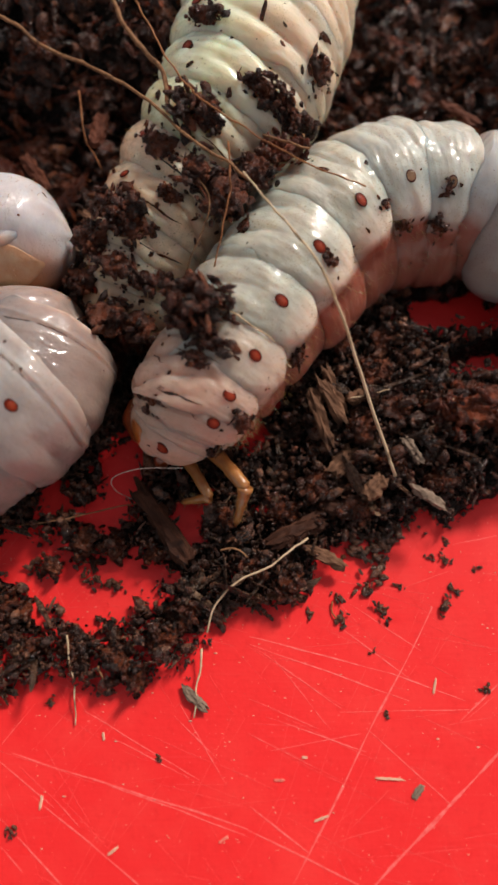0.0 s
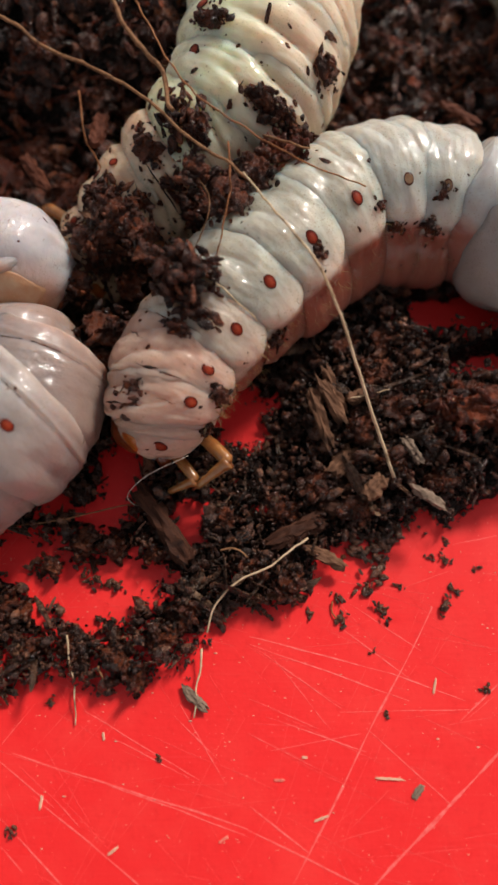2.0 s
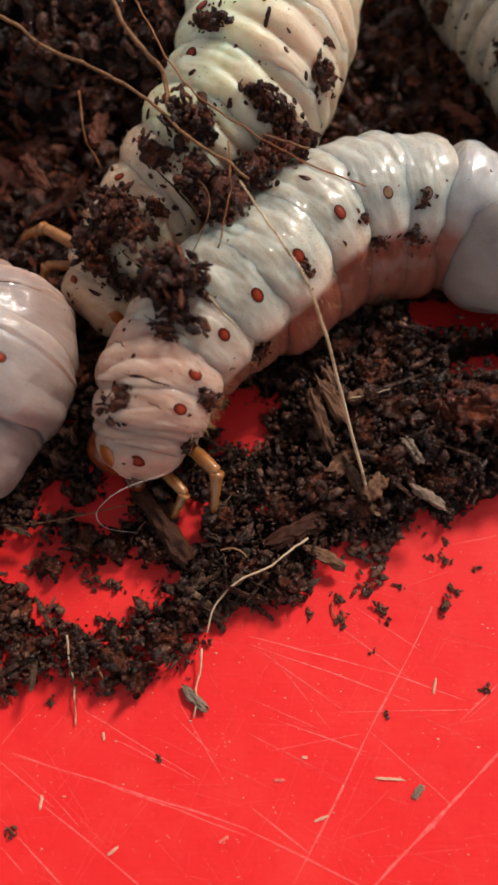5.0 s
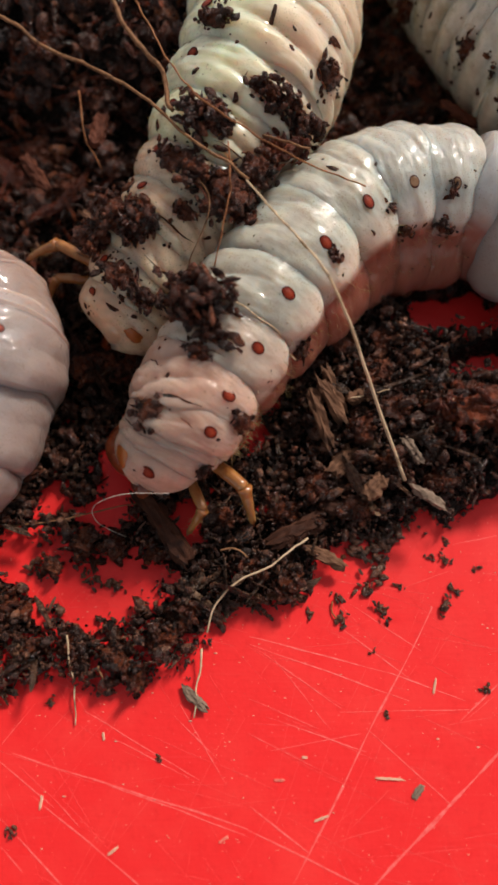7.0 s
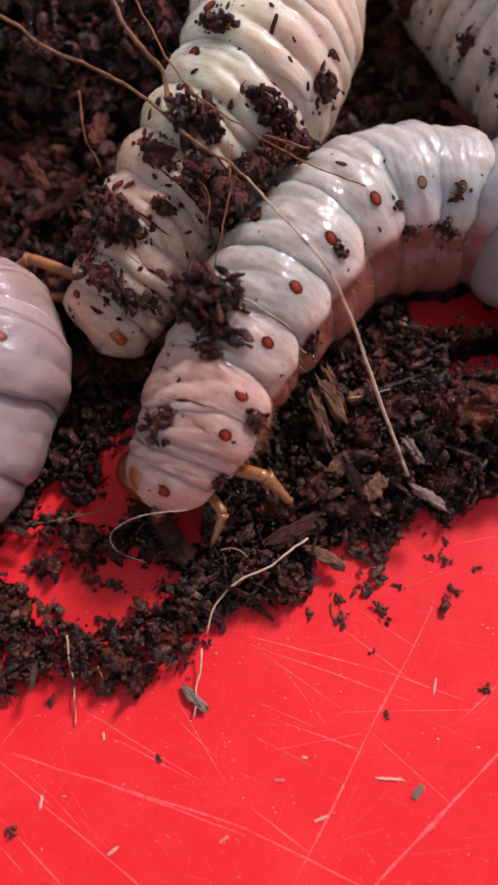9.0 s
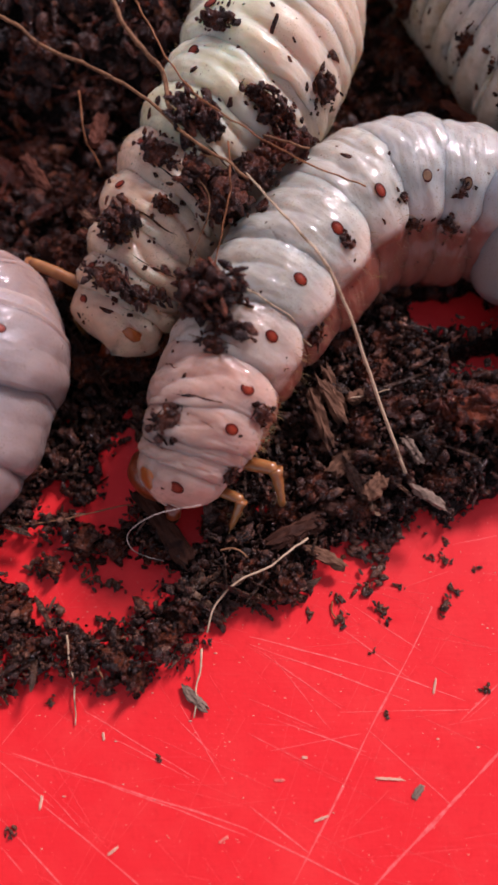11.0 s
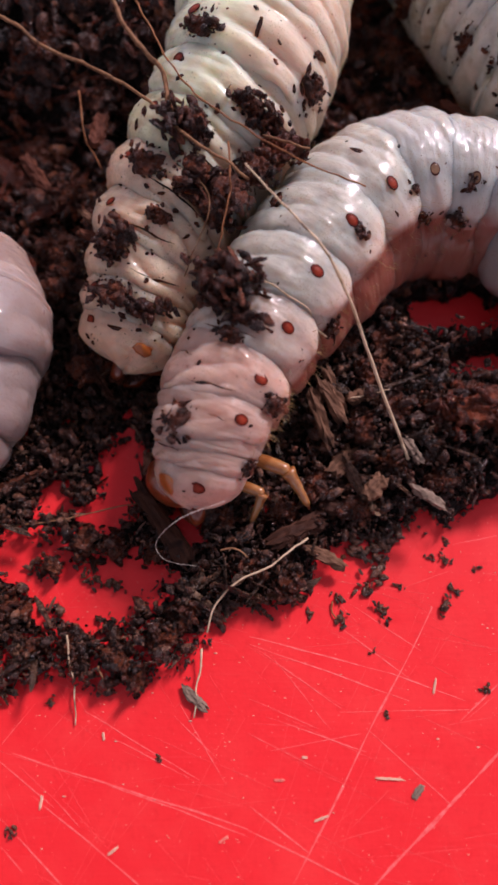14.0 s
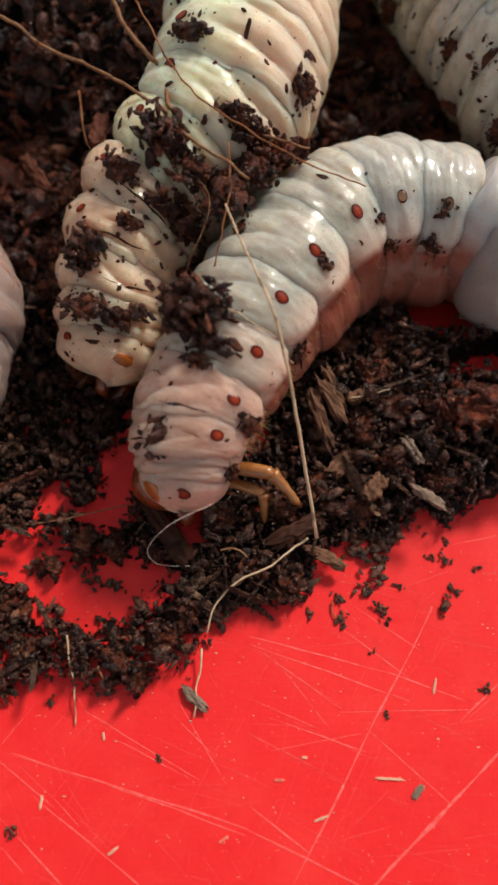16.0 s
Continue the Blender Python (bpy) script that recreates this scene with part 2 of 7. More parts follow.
def under(ob, parent, label=""):
    ob.parent = parent
    if label:
        ob["label"] = label
    return ob


def sweep_data(pts, radii, sides=8, flat=1.0):
    """Vertices and faces of a tube along pts, closed at both ends; flat squeezes it."""
    pts = [Vector(p) for p in pts]
    verts, faces = [], []
    ref = Vector((0.13, 0.21, 1.0))
    for i, p in enumerate(pts):
        d = (pts[min(i + 1, len(pts) - 1)] - pts[max(i - 1, 0)]).normalized()
        a = d.cross(ref).normalized()
        b = a.cross(d)
        for j in range(sides):
            f = 2 * math.pi * j / sides
            verts.append(p + radii[i] * (math.cos(f) * a + flat * math.sin(f) * b))
    for i in range(len(pts) - 1):
        for j in range(sides):
            k = (j + 1) % sides
            faces.append((i * sides + j, i * sides + k, (i + 1) * sides + k, (i + 1) * sides + j))
    faces.append(tuple(reversed(range(sides))))
    faces.append(tuple((len(pts) - 1) * sides + j for j in range(sides)))
    return verts, faces


def smooth_path(pts, steps=6, wobble=0.0, seed=0):
    """Catmull-Rom through pts, with a slight natural wander."""
    p = [Vector(q) for q in pts]
    p = [2 * p[0] - p[1]] + p + [2 * p[-1] - p[-2]]
    out = []
    for i in range(1, len(p) - 2):
        for s in range(steps):
            u = s / steps
            a, b, c, d = p[i - 1:i + 3]
            out.append(0.5 * (2 * b + (c - a) * u + (2 * a - 5 * b + 4 * c - d) * u * u + (3 * b - a - 3 * c + d) * u ** 3))
    out.append(p[-2])
    return [q + wobble * noise.noise_vector(q * 400 + Vector((seed, 0, 0))) for q in out]


def fibre_mesh(name, pts, r0, r1, material, seed=0, wobble=0.0003, sides=6):
    path = smooth_path(pts, 6, wobble, seed)
    n = len(path) - 1
    radii = [(r0 + (r1 - r0) * i / n) * (1 + 0.25 * noise.noise(Vector((i * 0.7, seed, 3)))) for i in range(n + 1)]
    return mesh_from(name, *sweep_data(path, radii, sides), material)


_ICO = {}


def ico(sub):
    if sub not in _ICO:
        bm = bmesh.new()
        bmesh.ops.create_icosphere(bm, subdivisions=sub, radius=1)
        _ICO[sub] = (np.array([v.co[:] for v in bm.verts]), [tuple(v.index for v in f.verts) for f in bm.faces])
        bm.free()
    return _ICO[sub]


def crumb_shape(sub, seed):
    """One bit of soil of about unit radius: a lump, an angular fragment or a sliver."""
    v, f = ico(sub)
    rng = random.Random(seed * 7 + sub)
    off = Vector((seed * 3.7, seed * 1.3, 0))
    planes = [(Vector((rng.gauss(0, 1), rng.gauss(0, 1), rng.gauss(0, 1))).normalized(), rng.uniform(0.45, 0.9)) for _ in range(9)]
    kind = rng.random()
    out = []
    for q in v:
        q = Vector(q)
        k = 1 + 0.5 * noise.noise(q * 1.4 + off) + 0.42 * noise.noise(q * 3.1 + off)
        if kind > 0.3:
            for n, d in planes:
                c = q.dot(n)
                if c * k > d:
                    k = d / c + 0.08 * noise.noise(q * 5 + off)
        out.append(q * k)
    out = np.array(out)
    if kind > 0.82:
        return out * np.array([2.3, 0.42, 0.36]), f
    if kind > 0.6:
        return out * np.array([1.4, 1.0, 0.35]), f
    return out * np.array([rng.uniform(0.9, 1.5), rng.uniform(0.65, 1.0), rng.uniform(0.5, 0.9)]), f


def pellet_shape(sub, seed):
    """One rounded, lumpy pellet of wet soil, drawn out and slightly bent."""
    v, f = ico(sub)
    rng = random.Random(seed * 11 + sub)
    off = Vector((seed * 1.9, 3, seed * 0.7))
    le, th, bend = rng.uniform(0.95, 2.0), rng.uniform(0.55, 0.85), rng.uniform(-0.35, 0.35)
    out = []
    for q in v:
        q = Vector(q)
        k = 1 + 0.55 * noise.noise(q * 1.3 + off) + 0.40 * noise.noise(q * 2.9 + off) + 0.16 * noise.noise(q * 6.1 + off)
        q = q * max(0.35, k)
        out.append((q.x * le, q.y * th + bend * q.x * q.x, q.z * th * 0.9))
    return np.array(out), f


def clod_shape(seed, sub=4):
    """A rough clump: many grains pressed into one ragged lump of about unit radius."""
    v, f = ico(sub)
    off = Vector((seed * 2.3, seed * 0.7, 4))
    out = []
    for q in v:
        q = Vector(q)
        d1 = noise.voronoi(q * 1.9 + off)[0][0]
        d2 = noise.voronoi(q * 4.6 + off)[0][0]
        k = 0.82 + 0.55 * noise.noise(q * 1.1 + off) + 0.34 * (0.45 - d1) + 0.42 * (0.42 - d2) + 0.08 * noise.noise(q * 9 + off) + 0.07 * noise.noise(q * 19 + off)
        out.append(q * max(0.25, k) + 0.05 * noise.noise_vector(q * 3.3 + off))
    return np.array(out), f


def joined(name, pieces, material, smooth=True):
    """One mesh out of (vertices, faces) pairs."""
    vs, fs, n = [], [], 0
    for v, f in pieces:
        vs.append(np.asarray(v, dtype=float))
        fs.extend([tuple(i + n for i in q) for q in f])
        n += len(v)
    return mesh_from(name, np.concatenate(vs), fs, material, smooth)


def turn(rng):
    return np.array(Euler((rng.uniform(0, 6.28), rng.uniform(0, 6.28), rng.uniform(0, 6.28))).to_matrix())


_GRAIN = {}


def grain(i):
    if i not in _GRAIN:
        _GRAIN[i] = pellet_shape(2, 700 + i) if i % 4 else crumb_shape(2, 700 + i)
    return _GRAIN[i]


def crumb_cluster(name, size, material, seed):
    """A few pellets stuck together in an uneven patch, lying flat: one mesh for each."""
    rng = random.Random(seed)
    pieces, aside, squeeze = [], rng.uniform(0, 3.14), rng.uniform(0.35, 0.8)
    for i in range(int(6 + size * 3400)):
        v, f = pellet_shape(2, 740 + rng.randrange(9))
        a = np.array(Euler((rng.uniform(-0.5, 0.5), rng.uniform(-0.5, 0.5), rng.uniform(0, 6.28))).to_matrix())
        x, y = rng.gauss(0, 0.34) * size, rng.gauss(0, 0.34) * size * squeeze
        p = np.array((x * math.cos(aside) - y * math.sin(aside), x * math.sin(aside) + y * math.cos(aside), rng.random() ** 2 * 0.0006 * min(1, size / 0.003)))
        pieces.append((v @ a.T * (0.10 * size + 0.00016) * rng.uniform(0.5, 1.15) + p, f))
    return [mesh_from(name, v, f, material) for v, f in pieces]


def clod_mesh(name, size, count, material, seed, stretch=(1, 1, 0.7)):
    """A clod about size across: its core, and the grains that make it ragged."""
    rng = random.Random(seed * 3 + 1)
    v, f = clod_shape(seed, 3)
    form = (size * 0.50) * np.array(stretch)
    core = mesh_from(name, v * form * 0.85, f, material, False)
    pieces = []
    lumpy = Vector((seed * 1.7, seed * 0.3, 9))
    mean = 0.00042 + 0.030 * size
    for i in range(10 + int(2.4 * (size / mean) ** 1.4 / 6) + count):
        d = Vector((rng.gauss(0, 1), rng.gauss(0, 1), rng.gauss(0.35, 0.9))).normalized()
        k = (0.74 + 0.55 * noise.noise(d * 1.3 + lumpy)) * rng.uniform(0.75, 1.2)
        g = mean * (0.35 + 1.1 * rng.random() ** 2)
        gv, gf = grain(rng.randrange(28))
        if i % 5 == 0:                                       # a flat flake of rotten wood, lying against the clod
            gv, gf = crumb_shape(1, 880 + rng.randrange(12))
            gv = gv / np.abs(gv).max() * np.array((1.6, 1.0, 0.4)) * rng.uniform(0.8, 1.6)
            m = np.array((Vector((0, 0, 1)).rotation_difference(d) @ Euler((rng.gauss(0, 0.5), rng.gauss(0, 0.5), rng.uniform(0, 6.28))).to_quaternion()).to_matrix())
            pieces.append((gv @ m.T * g + np.array(d[:]) * form * max(0.5, k + 0.10), gf))
            continue
        pieces.append((gv @ turn(rng).T * g + np.array(d[:]) * form * max(0.5, k + 0.16), gf))
    return core, joined("soil_crust", pieces, material)


# ---------------------------------------------------------------- table, board
def slab(name, x0, x1, y0, y1, z0, z1, material, edge):
    bm = bmesh.new()
    bmesh.ops.create_cube(bm, size=1)
    for v in bm.verts:
        v.co = Vector((x0 if v.co.x < 0 else x1, y0 if v.co.y < 0 else y1, z0 if v.co.z < 0 else z1))
    bmesh.ops.bevel(bm, geom=[e for e in bm.edges if abs(e.verts[0].co.z - e.verts[1].co.z) > 1e-6], offset=edge * 6, segments=6, affect="EDGES")
    bmesh.ops.bevel(bm, geom=[e for e in bm.edges if abs(e.verts[0].co.z - e.verts[1].co.z) < 1e-6 and len(e.link_faces) == 2
                              and e.calc_face_angle(0) > 1], offset=edge, segments=3, affect="EDGES")
    me = bpy.data.meshes.new(name)
    bm.to_mesh(me)
    bm.free()
    me.materials.append(material)
    return new(name, me)


table = tagged(slab("table", -0.6, 0.6, -0.45, 0.75, -0.042, -0.0125, TABLE, 0.004), "plain pale table top under the red board", "table", kind="structure")
board = tagged(slab("board", -0.15, 0.15, -0.12, 0.20, -0.0125, 0.0, BOARD, 0.002), "scratched bright red plastic cutting board", "cutting board")


def scratch(a, b, width, seed, parent):
    """A shallow knife scratch: a thin lens-shaped burr lying on the plastic."""
    a, b = Vector(a), Vector(b)
    d = b - a
    s = Vector((-d.y, d.x, 0)).normalized()
    n = max(6, int(d.length / 0.002))
    verts, faces = [], []
    for i in range(n + 1):
        u = i / n
        w = width * (0.25 + 0.75 * math.sin(math.pi * min(max(u, 0.02), 0.98)) ** 0.5) * (0.75 + 0.9 * noise.noise(Vector((u * n * 0.45, seed, 0))))
        c = a + d * u + s * 0.00030 * min(1.0, d.length / 0.04) * noise.noise(Vector((u * 3, seed * 2.1, 5)))
        for k, z in ((-1, -0.00001), (0, 0.00004), (1, -0.00001)):
            verts.append((c.x + s.x * w * k, c.y + s.y * w * k, z))
    for i in range(n):
        for k in (0, 1):
            j = i * 3 + k
            faces.append((j, j + 1, j + 4, j + 3))
    return under(new("scratch", mesh_from("scratch", verts, faces, SCRATCH if width > 0.00009 else SCRATCH_FAINT)), parent)


for i, (a, b, w) in enumerate((
        ((0.0417, -0.0537, 0), (0.0195, -0.0734, 0), 0.00042), ((0.0323, -0.0304, 0), (0.0067, -0.0734, 0), 0.00028), ((-0.0393, -0.0541, 0), (0.0000, -0.0653, 0), 0.00020),
        ((-0.0241, -0.0584, 0), (0.0000, -0.0663, 0), 0.00014), ((-0.0350, -0.0605, 0), (-0.0169, -0.0734, 0), 0.00022), ((-0.0401, -0.0637, 0), (-0.0291, -0.0734, 0), 0.00014),
        ((-0.0411, -0.0554, 0), (-0.0316, -0.0621, 0), 0.00016), ((-0.0277, -0.0476, 0), (-0.0082, -0.0581, 0), 0.00013), ((-0.0227, -0.0518, 0), (-0.0098, -0.0578, 0), 0.00010),
        ((-0.0117, -0.0465, 0), (-0.0036, -0.0590, 0), 0.00011), ((-0.0126, -0.0483, 0), (-0.0049, -0.0553, 0), 0.00010), ((-0.0413, -0.0530, 0), (-0.0362, -0.0465, 0), 0.00010),
        ((0.0000, -0.0619, 0), (0.0096, -0.0687, 0), 0.00015), ((0.0000, -0.0655, 0), (0.0181, -0.0734, 0), 0.00020), ((0.0000, -0.0355, 0), (0.0250, -0.0417, 0), 0.00020),
        ((0.0241, -0.0415, 0), (0.0367, -0.0460, 0), 0.00014), ((0.0000, -0.0367, 0), (0.0271, -0.0460, 0), 0.00014), ((0.0014, -0.0376, 0), (0.0156, -0.0472, 0), 0.00010),
        ((0.0036, -0.0383, 0), (0.0136, -0.0504, 0), 0.00010), ((0.0151, -0.0478, 0), (0.0372, -0.0473, 0), 0.00012), ((0.0354, -0.0492, 0), (0.0429, -0.0429, 0), 0.00020),
        ((0.0367, -0.0488, 0), (0.0414, -0.0453, 0), 0.00012), ((0.0178, -0.0300, 0), (0.0297, -0.0378, 0), 0.00010), ((0.0157, -0.0338, 0), (0.0274, -0.0424, 0), 0.00012),
        ((0.0028, -0.0485, 0), (0.0195, -0.0539, 0), 0.00012), ((0.0000, -0.0456, 0), (0.0117, -0.0504, 0), 0.00010), ((0.0197, -0.0503, 0), (0.0334, -0.0623, 0), 0.00012),
        ((0.0367, -0.0195, 0), (0.0457, -0.0177, 0), 0.00010), ((0.0000, -0.0511, 0), (0.0111, -0.0564, 0), 0.00010), ((-0.0312, -0.0613, 0), (-0.0273, -0.0649, 0), 0.00012),
        ((0.0036, -0.0537, 0), (0.0187, -0.0511, 0), 0.00010), ((-0.0397, -0.0677, 0), (-0.0357, -0.0713, 0), 0.00012), ((0.0280, -0.0270, 0), (0.0363, -0.0240, 0), 0.00009),
        ((0.0229, -0.0596, 0), (0.0162, -0.0653, 0), 0.00009))):
    scratch(a, b, w, i * 1.7, board)
rng = random.Random(5)
for i in range(170):
    x, y = rng.uniform(-0.046, 0.048), rng.uniform(-0.075, -0.022)
    ang, le = rng.choice((-0.35, -0.3, 0.95, 1.1, -0.9, 0.1)) + rng.gauss(0, 0.15), rng.uniform(0.003, 0.022)
    scratch((x, y, 0), (x + math.cos(ang) * le, y + math.sin(ang) * le, 0), rng.uniform(0.00003, 0.00007), 50 + i, board)


# ---------------------------------------------------------------- larvae
class Segment:
    """One ring of a larva. Local x runs to the head, z to the breathing hole, y (times side) to the belly."""

    def __init__(self, length, radius, side=1, lobe=0.13, fold=0.07, folds=3, wedge=0.10, seed=0, round_front=False, round_back=False, tall=1.0, full=1.22, belly=0.0, fine=0.020, lip=0.0, wrinkle=0.8, slant=0.0035, warp=0.22):
        self.length, self.radius, self.side, self.lobe, self.fold, self.folds = length, radius, side, lobe, fold, folds
        self.wedge, self.seed, self.front, self.back, self.tall, self.full, self.belly, self.fine = wedge, seed, round_front, round_back, tall, full, belly, fine
        self.lip, self.wrinkle, self.slant, self.warp = lip, wrinkle, slant, warp

    def at(self, u, deg, lift=0.0):
        f = radians(deg)
        sn, cs = math.sin(f), math.cos(f)
        R = self.radius
        half = 0.5 * self.length * self.full + self.wedge * R * -sn
        half *= 1 + 0.10 * noise.noise(Vector((sn * 1.6, cs * 1.6, self.seed + 21)))
        r = 1 - 0.03 * u * u - 0.065 * abs(u) ** 6
        if (self.front and u > 0) or (self.back and u < 0):
            r = math.sqrt(max(0.0, 1 - abs(u) ** 2.3))
        back = max(0.0, min(1.0, (-8 - deg) / 40)) if deg > -140 else max(0.0, min(1.0, (deg + 200) / 50))
        uu = u + self.slant * (deg + 60) + self.warp * noise.noise(Vector((deg * 0.022, u * 0.6, self.seed + 1.0)))
        ridge = abs(math.cos(0.5 * self.folds * math.pi * uu)) ** 0.55
        r += self.fold * back * (ridge - 0.75) * (0.55 + 0.75 * noise.noise(Vector((deg * 0.025, u * 1.1, self.seed + 4))) + 0.45)
        mid = 30 - 21 * u * u                                  # rounded lobes along the flank
        r += 0.62 * self.lobe * math.exp(-((deg - mid) / (20 if deg < mid else 11)) ** 2) * math.sqrt(max(0.0, 1 - u * u))
        r -= 0.42 * self.lobe * u * u * math.exp(-((deg - 16) / 24) ** 2)
        r += 0.05 * math.exp(-((deg + 6) / 15) ** 2 - (u / 0.55) ** 2)
        if 36 < deg < 150:
            r -= 0.05 * math.sin((deg - 36) / 114 * math.pi)
            r += self.belly * math.exp(-((deg - 92) / 34) ** 2)
            r += 0.02 * (abs(math.cos(math.pi * uu)) - 0.6)
        p = Vector((u * 2.0, sn * 2.5, cs * 2.5))
        r += 0.022 * noise.noise(p * 1.3 + Vector((self.seed * 9, 0, 0))) + 0.009 * self.wrinkle * noise.noise(p * 4.2 + Vector((self.seed * 5, 2, 0)))
        r += 0.022 * self.wrinkle * back * abs(noise.noise(Vector((u * 3.4 + 0.012 * deg, deg * 0.018, self.seed + 12))))
        # small folds over the back and flank, patchy, and shallow dimples
        if -165 < deg < 22:
            patch = max(0.0, 0.35 + 1.3 * noise.noise(Vector((u * 1.3, deg * 0.03, self.seed + 31))))
            w2 = u * 2.6 + 0.006 * deg + 0.35 * noise.noise(Vector((deg * 0.03, u, self.seed + 17)))
            r += self.fine * min(1.0, patch) * (abs(math.cos(math.pi * w2)) ** 0.6 - 0.7) * min(1.0, (22 - deg) / 25)
            w3 = u * 4.3 - 0.011 * deg + 0.6 * noise.noise(Vector((deg * 0.022, u * 1.5, self.seed + 57)))
            thin = max(0.0, 0.2 + 1.5 * noise.noise(Vector((u * 1.7, deg * 0.026, self.seed + 71))))
            r += 0.55 * self.fine * min(1.0, thin) * (abs(math.cos(math.pi * w3)) ** 0.5 - 0.75) * min(1.0, (22 - deg) / 25)
        r += 0.5 * self.fine * noise.noise(Vector((u * 4.5, sn * 7, cs * 7 + self.seed)))
        if self.lip:                                           # a thin raised crease near the hind edge, with a groove before it
            c = u + 0.62 + 0.10 * noise.noise(Vector((deg * 0.02, self.seed, 7)))
            r += self.lip * (math.exp(-(c / 0.045) ** 2) - 0.8 * math.exp(-((c - 0.11) / 0.05) ** 2))
        # fine wrinkles, drawn out round the body
        r += 0.008 * self.wrinkle * noise.noise(Vector((u * 9, deg * 0.02, self.seed + 8)))
        r = r * R + lift
        return Vector((u * half, self.side * sn * r, cs * r * self.tall))

    def mesh(self, name, material, rings=30, around=72):
        verts, faces = [], []
        us = [math.sin(0.5 * math.pi * (2 * i / (rings - 1) - 1)) * 0.45 + 0.55 * (2 * i / (rings - 1) - 1) for i in range(rings)]
        for u in us:
            verts += [self.at(u, -180 + 360 * j / around) for j in range(around)]
        for i in range(rings - 1):
            for j in range(around):
                k = (j + 1) % around
                q = (i * around + j, i * around + k, (i + 1) * around + k, (i + 1) * around + j)
                faces.append(q if self.side < 0 else q[::-1])
        for ring in (0, rings - 1):
            c = sum((verts[ring * around + j] for j in range(around)), Vector()) / around
            verts.append(c)
            for j in range(around):
                k = (j + 1) % around
                tri = (ring * around + j, ring * around + k, len(verts) - 1)
                faces.append(tri if (ring == 0) == (self.side > 0) else tri[::-1])
        return mesh_from(name, verts, faces, material)

    def frame_at(self, u, deg, sink=0.0):
        """A pose on the surface, z outwards."""
        p = self.at(u, deg, -sink)
        a = self.at(u + 0.03, deg) - self.at(u - 0.03, deg)
        b = self.at(u, deg + 3) - self.at(u, deg - 3)
        n = a.cross(b).normalized()
        if n.dot(Vector((0, p.y, p.z))) < 0:
            n = -n
        x = (a - n * a.dot(n)).normalized()
        m = Matrix((x, n.cross(x), n)).transposed().to_4x4()
        m.translation = p
        return m

    def patch(self, name, u0, u1, d0, d1, material, lift=0.00012, n=12):
        verts, faces = [], []
        for i in range(n + 1):
            for j in range(n + 1):
                a, b = 2 * i / n - 1, 2 * j / n - 1
                s = math.sqrt(1 - 0.5 * b * b), math.sqrt(1 - 0.5 * a * a)
                wob = 1 + 0.18 * noise.noise(Vector((a * 1.4, b * 1.4, self.seed)))
                u, d = (u0 + u1) / 2 + (u1 - u0) / 2 * a * s[0] * wob, (d0 + d1) / 2 + (d1 - d0) / 2 * b * s[1] * wob
                edge = max(abs(a), abs(b))
                verts.append(self.at(u, d, lift if edge < 0.99 else -0.0002))
        for i in range(n):
            for j in range(n):
                q = (i * (n + 1) + j, i * (n + 1) + j + 1, (i + 1) * (n + 1) + j + 1, (i + 1) * (n + 1) + j)
                faces.append(q if self.side < 0 else q[::-1])
        return mesh_from(name, verts, faces, material)


def lathe(name, profile, material, n=20, sx=1.0):
    verts, faces = [], []
    for r, z in profile:
        verts += [(r * sx * math.cos(2 * math.pi * j / n), r * math.sin(2 * math.pi * j / n), z) for j in range(n)]
    for i in range(len(profile) - 1):
        for j in range(n):
            k = (j + 1) % n
            faces.append((i * n + j, (i + 1) * n + j, (i + 1) * n + k, i * n + k)[::-1])
    faces.append(tuple((len(profile) - 1) * n + j for j in range(n)))
    return mesh_from(name, verts, faces, material)


MM = 0.001
PORE_DARK = lathe("spiracle", [(1.3 * MM, -0.3 * MM), (1.25 * MM, 0.03 * MM), (1.05 * MM, 0.08 * MM), (0.85 * MM, 0.05 * MM), (0.75 * MM, 0.09 * MM), (0.45 * MM, 0.13 * MM), (0.2 * MM, 0.1 * MM)], SPIRACLE, sx=0.74)
PORE_PALE = lathe("spiracle", [(1.15 * MM, -0.3 * MM), (1.1 * MM, 0.04 * MM), (0.95 * MM, 0.10 * MM), (0.72 * MM, 0.03 * MM), (0.5 * MM, 0.08 * MM), (0.2 * MM, 0.1 * MM)], SPIRACLE_PALE, sx=0.9)
PORE_RIM = lathe("rim", [(1.5 * MM, -0.3 * MM), (1.46 * MM, 0.0 * MM), (1.36 * MM, 0.06 * MM), (1.22 * MM, 0.07 * MM), (1.15 * MM, 0.0 * MM)], SPIRACLE_RIM, sx=0.76)

PORE_CORE = lathe("sieve_plate", [(0.80 * MM, -0.1 * MM), (0.78 * MM, 0.11 * MM), (0.66 * MM, 0.145 * MM), (0.46 * MM, 0.125 * MM), (0.40 * MM, 0.16 * MM), (0.15 * MM, 0.17 * MM)], SPIRACLE_CORE, sx=0.74)


def loose_crumb_meshes(material):
    out = []
    for s in range(14):
        v, f = clod_shape(400 + s, 2) if s % 3 else crumb_shape(2, 400 + s)
        out.append(mesh_from("soil_crumb", v * MM * np.array((1.25, 1.0, 0.8)), f, material, False))
    return out


CRUMBS = loose_crumb_meshes(CRUMB)


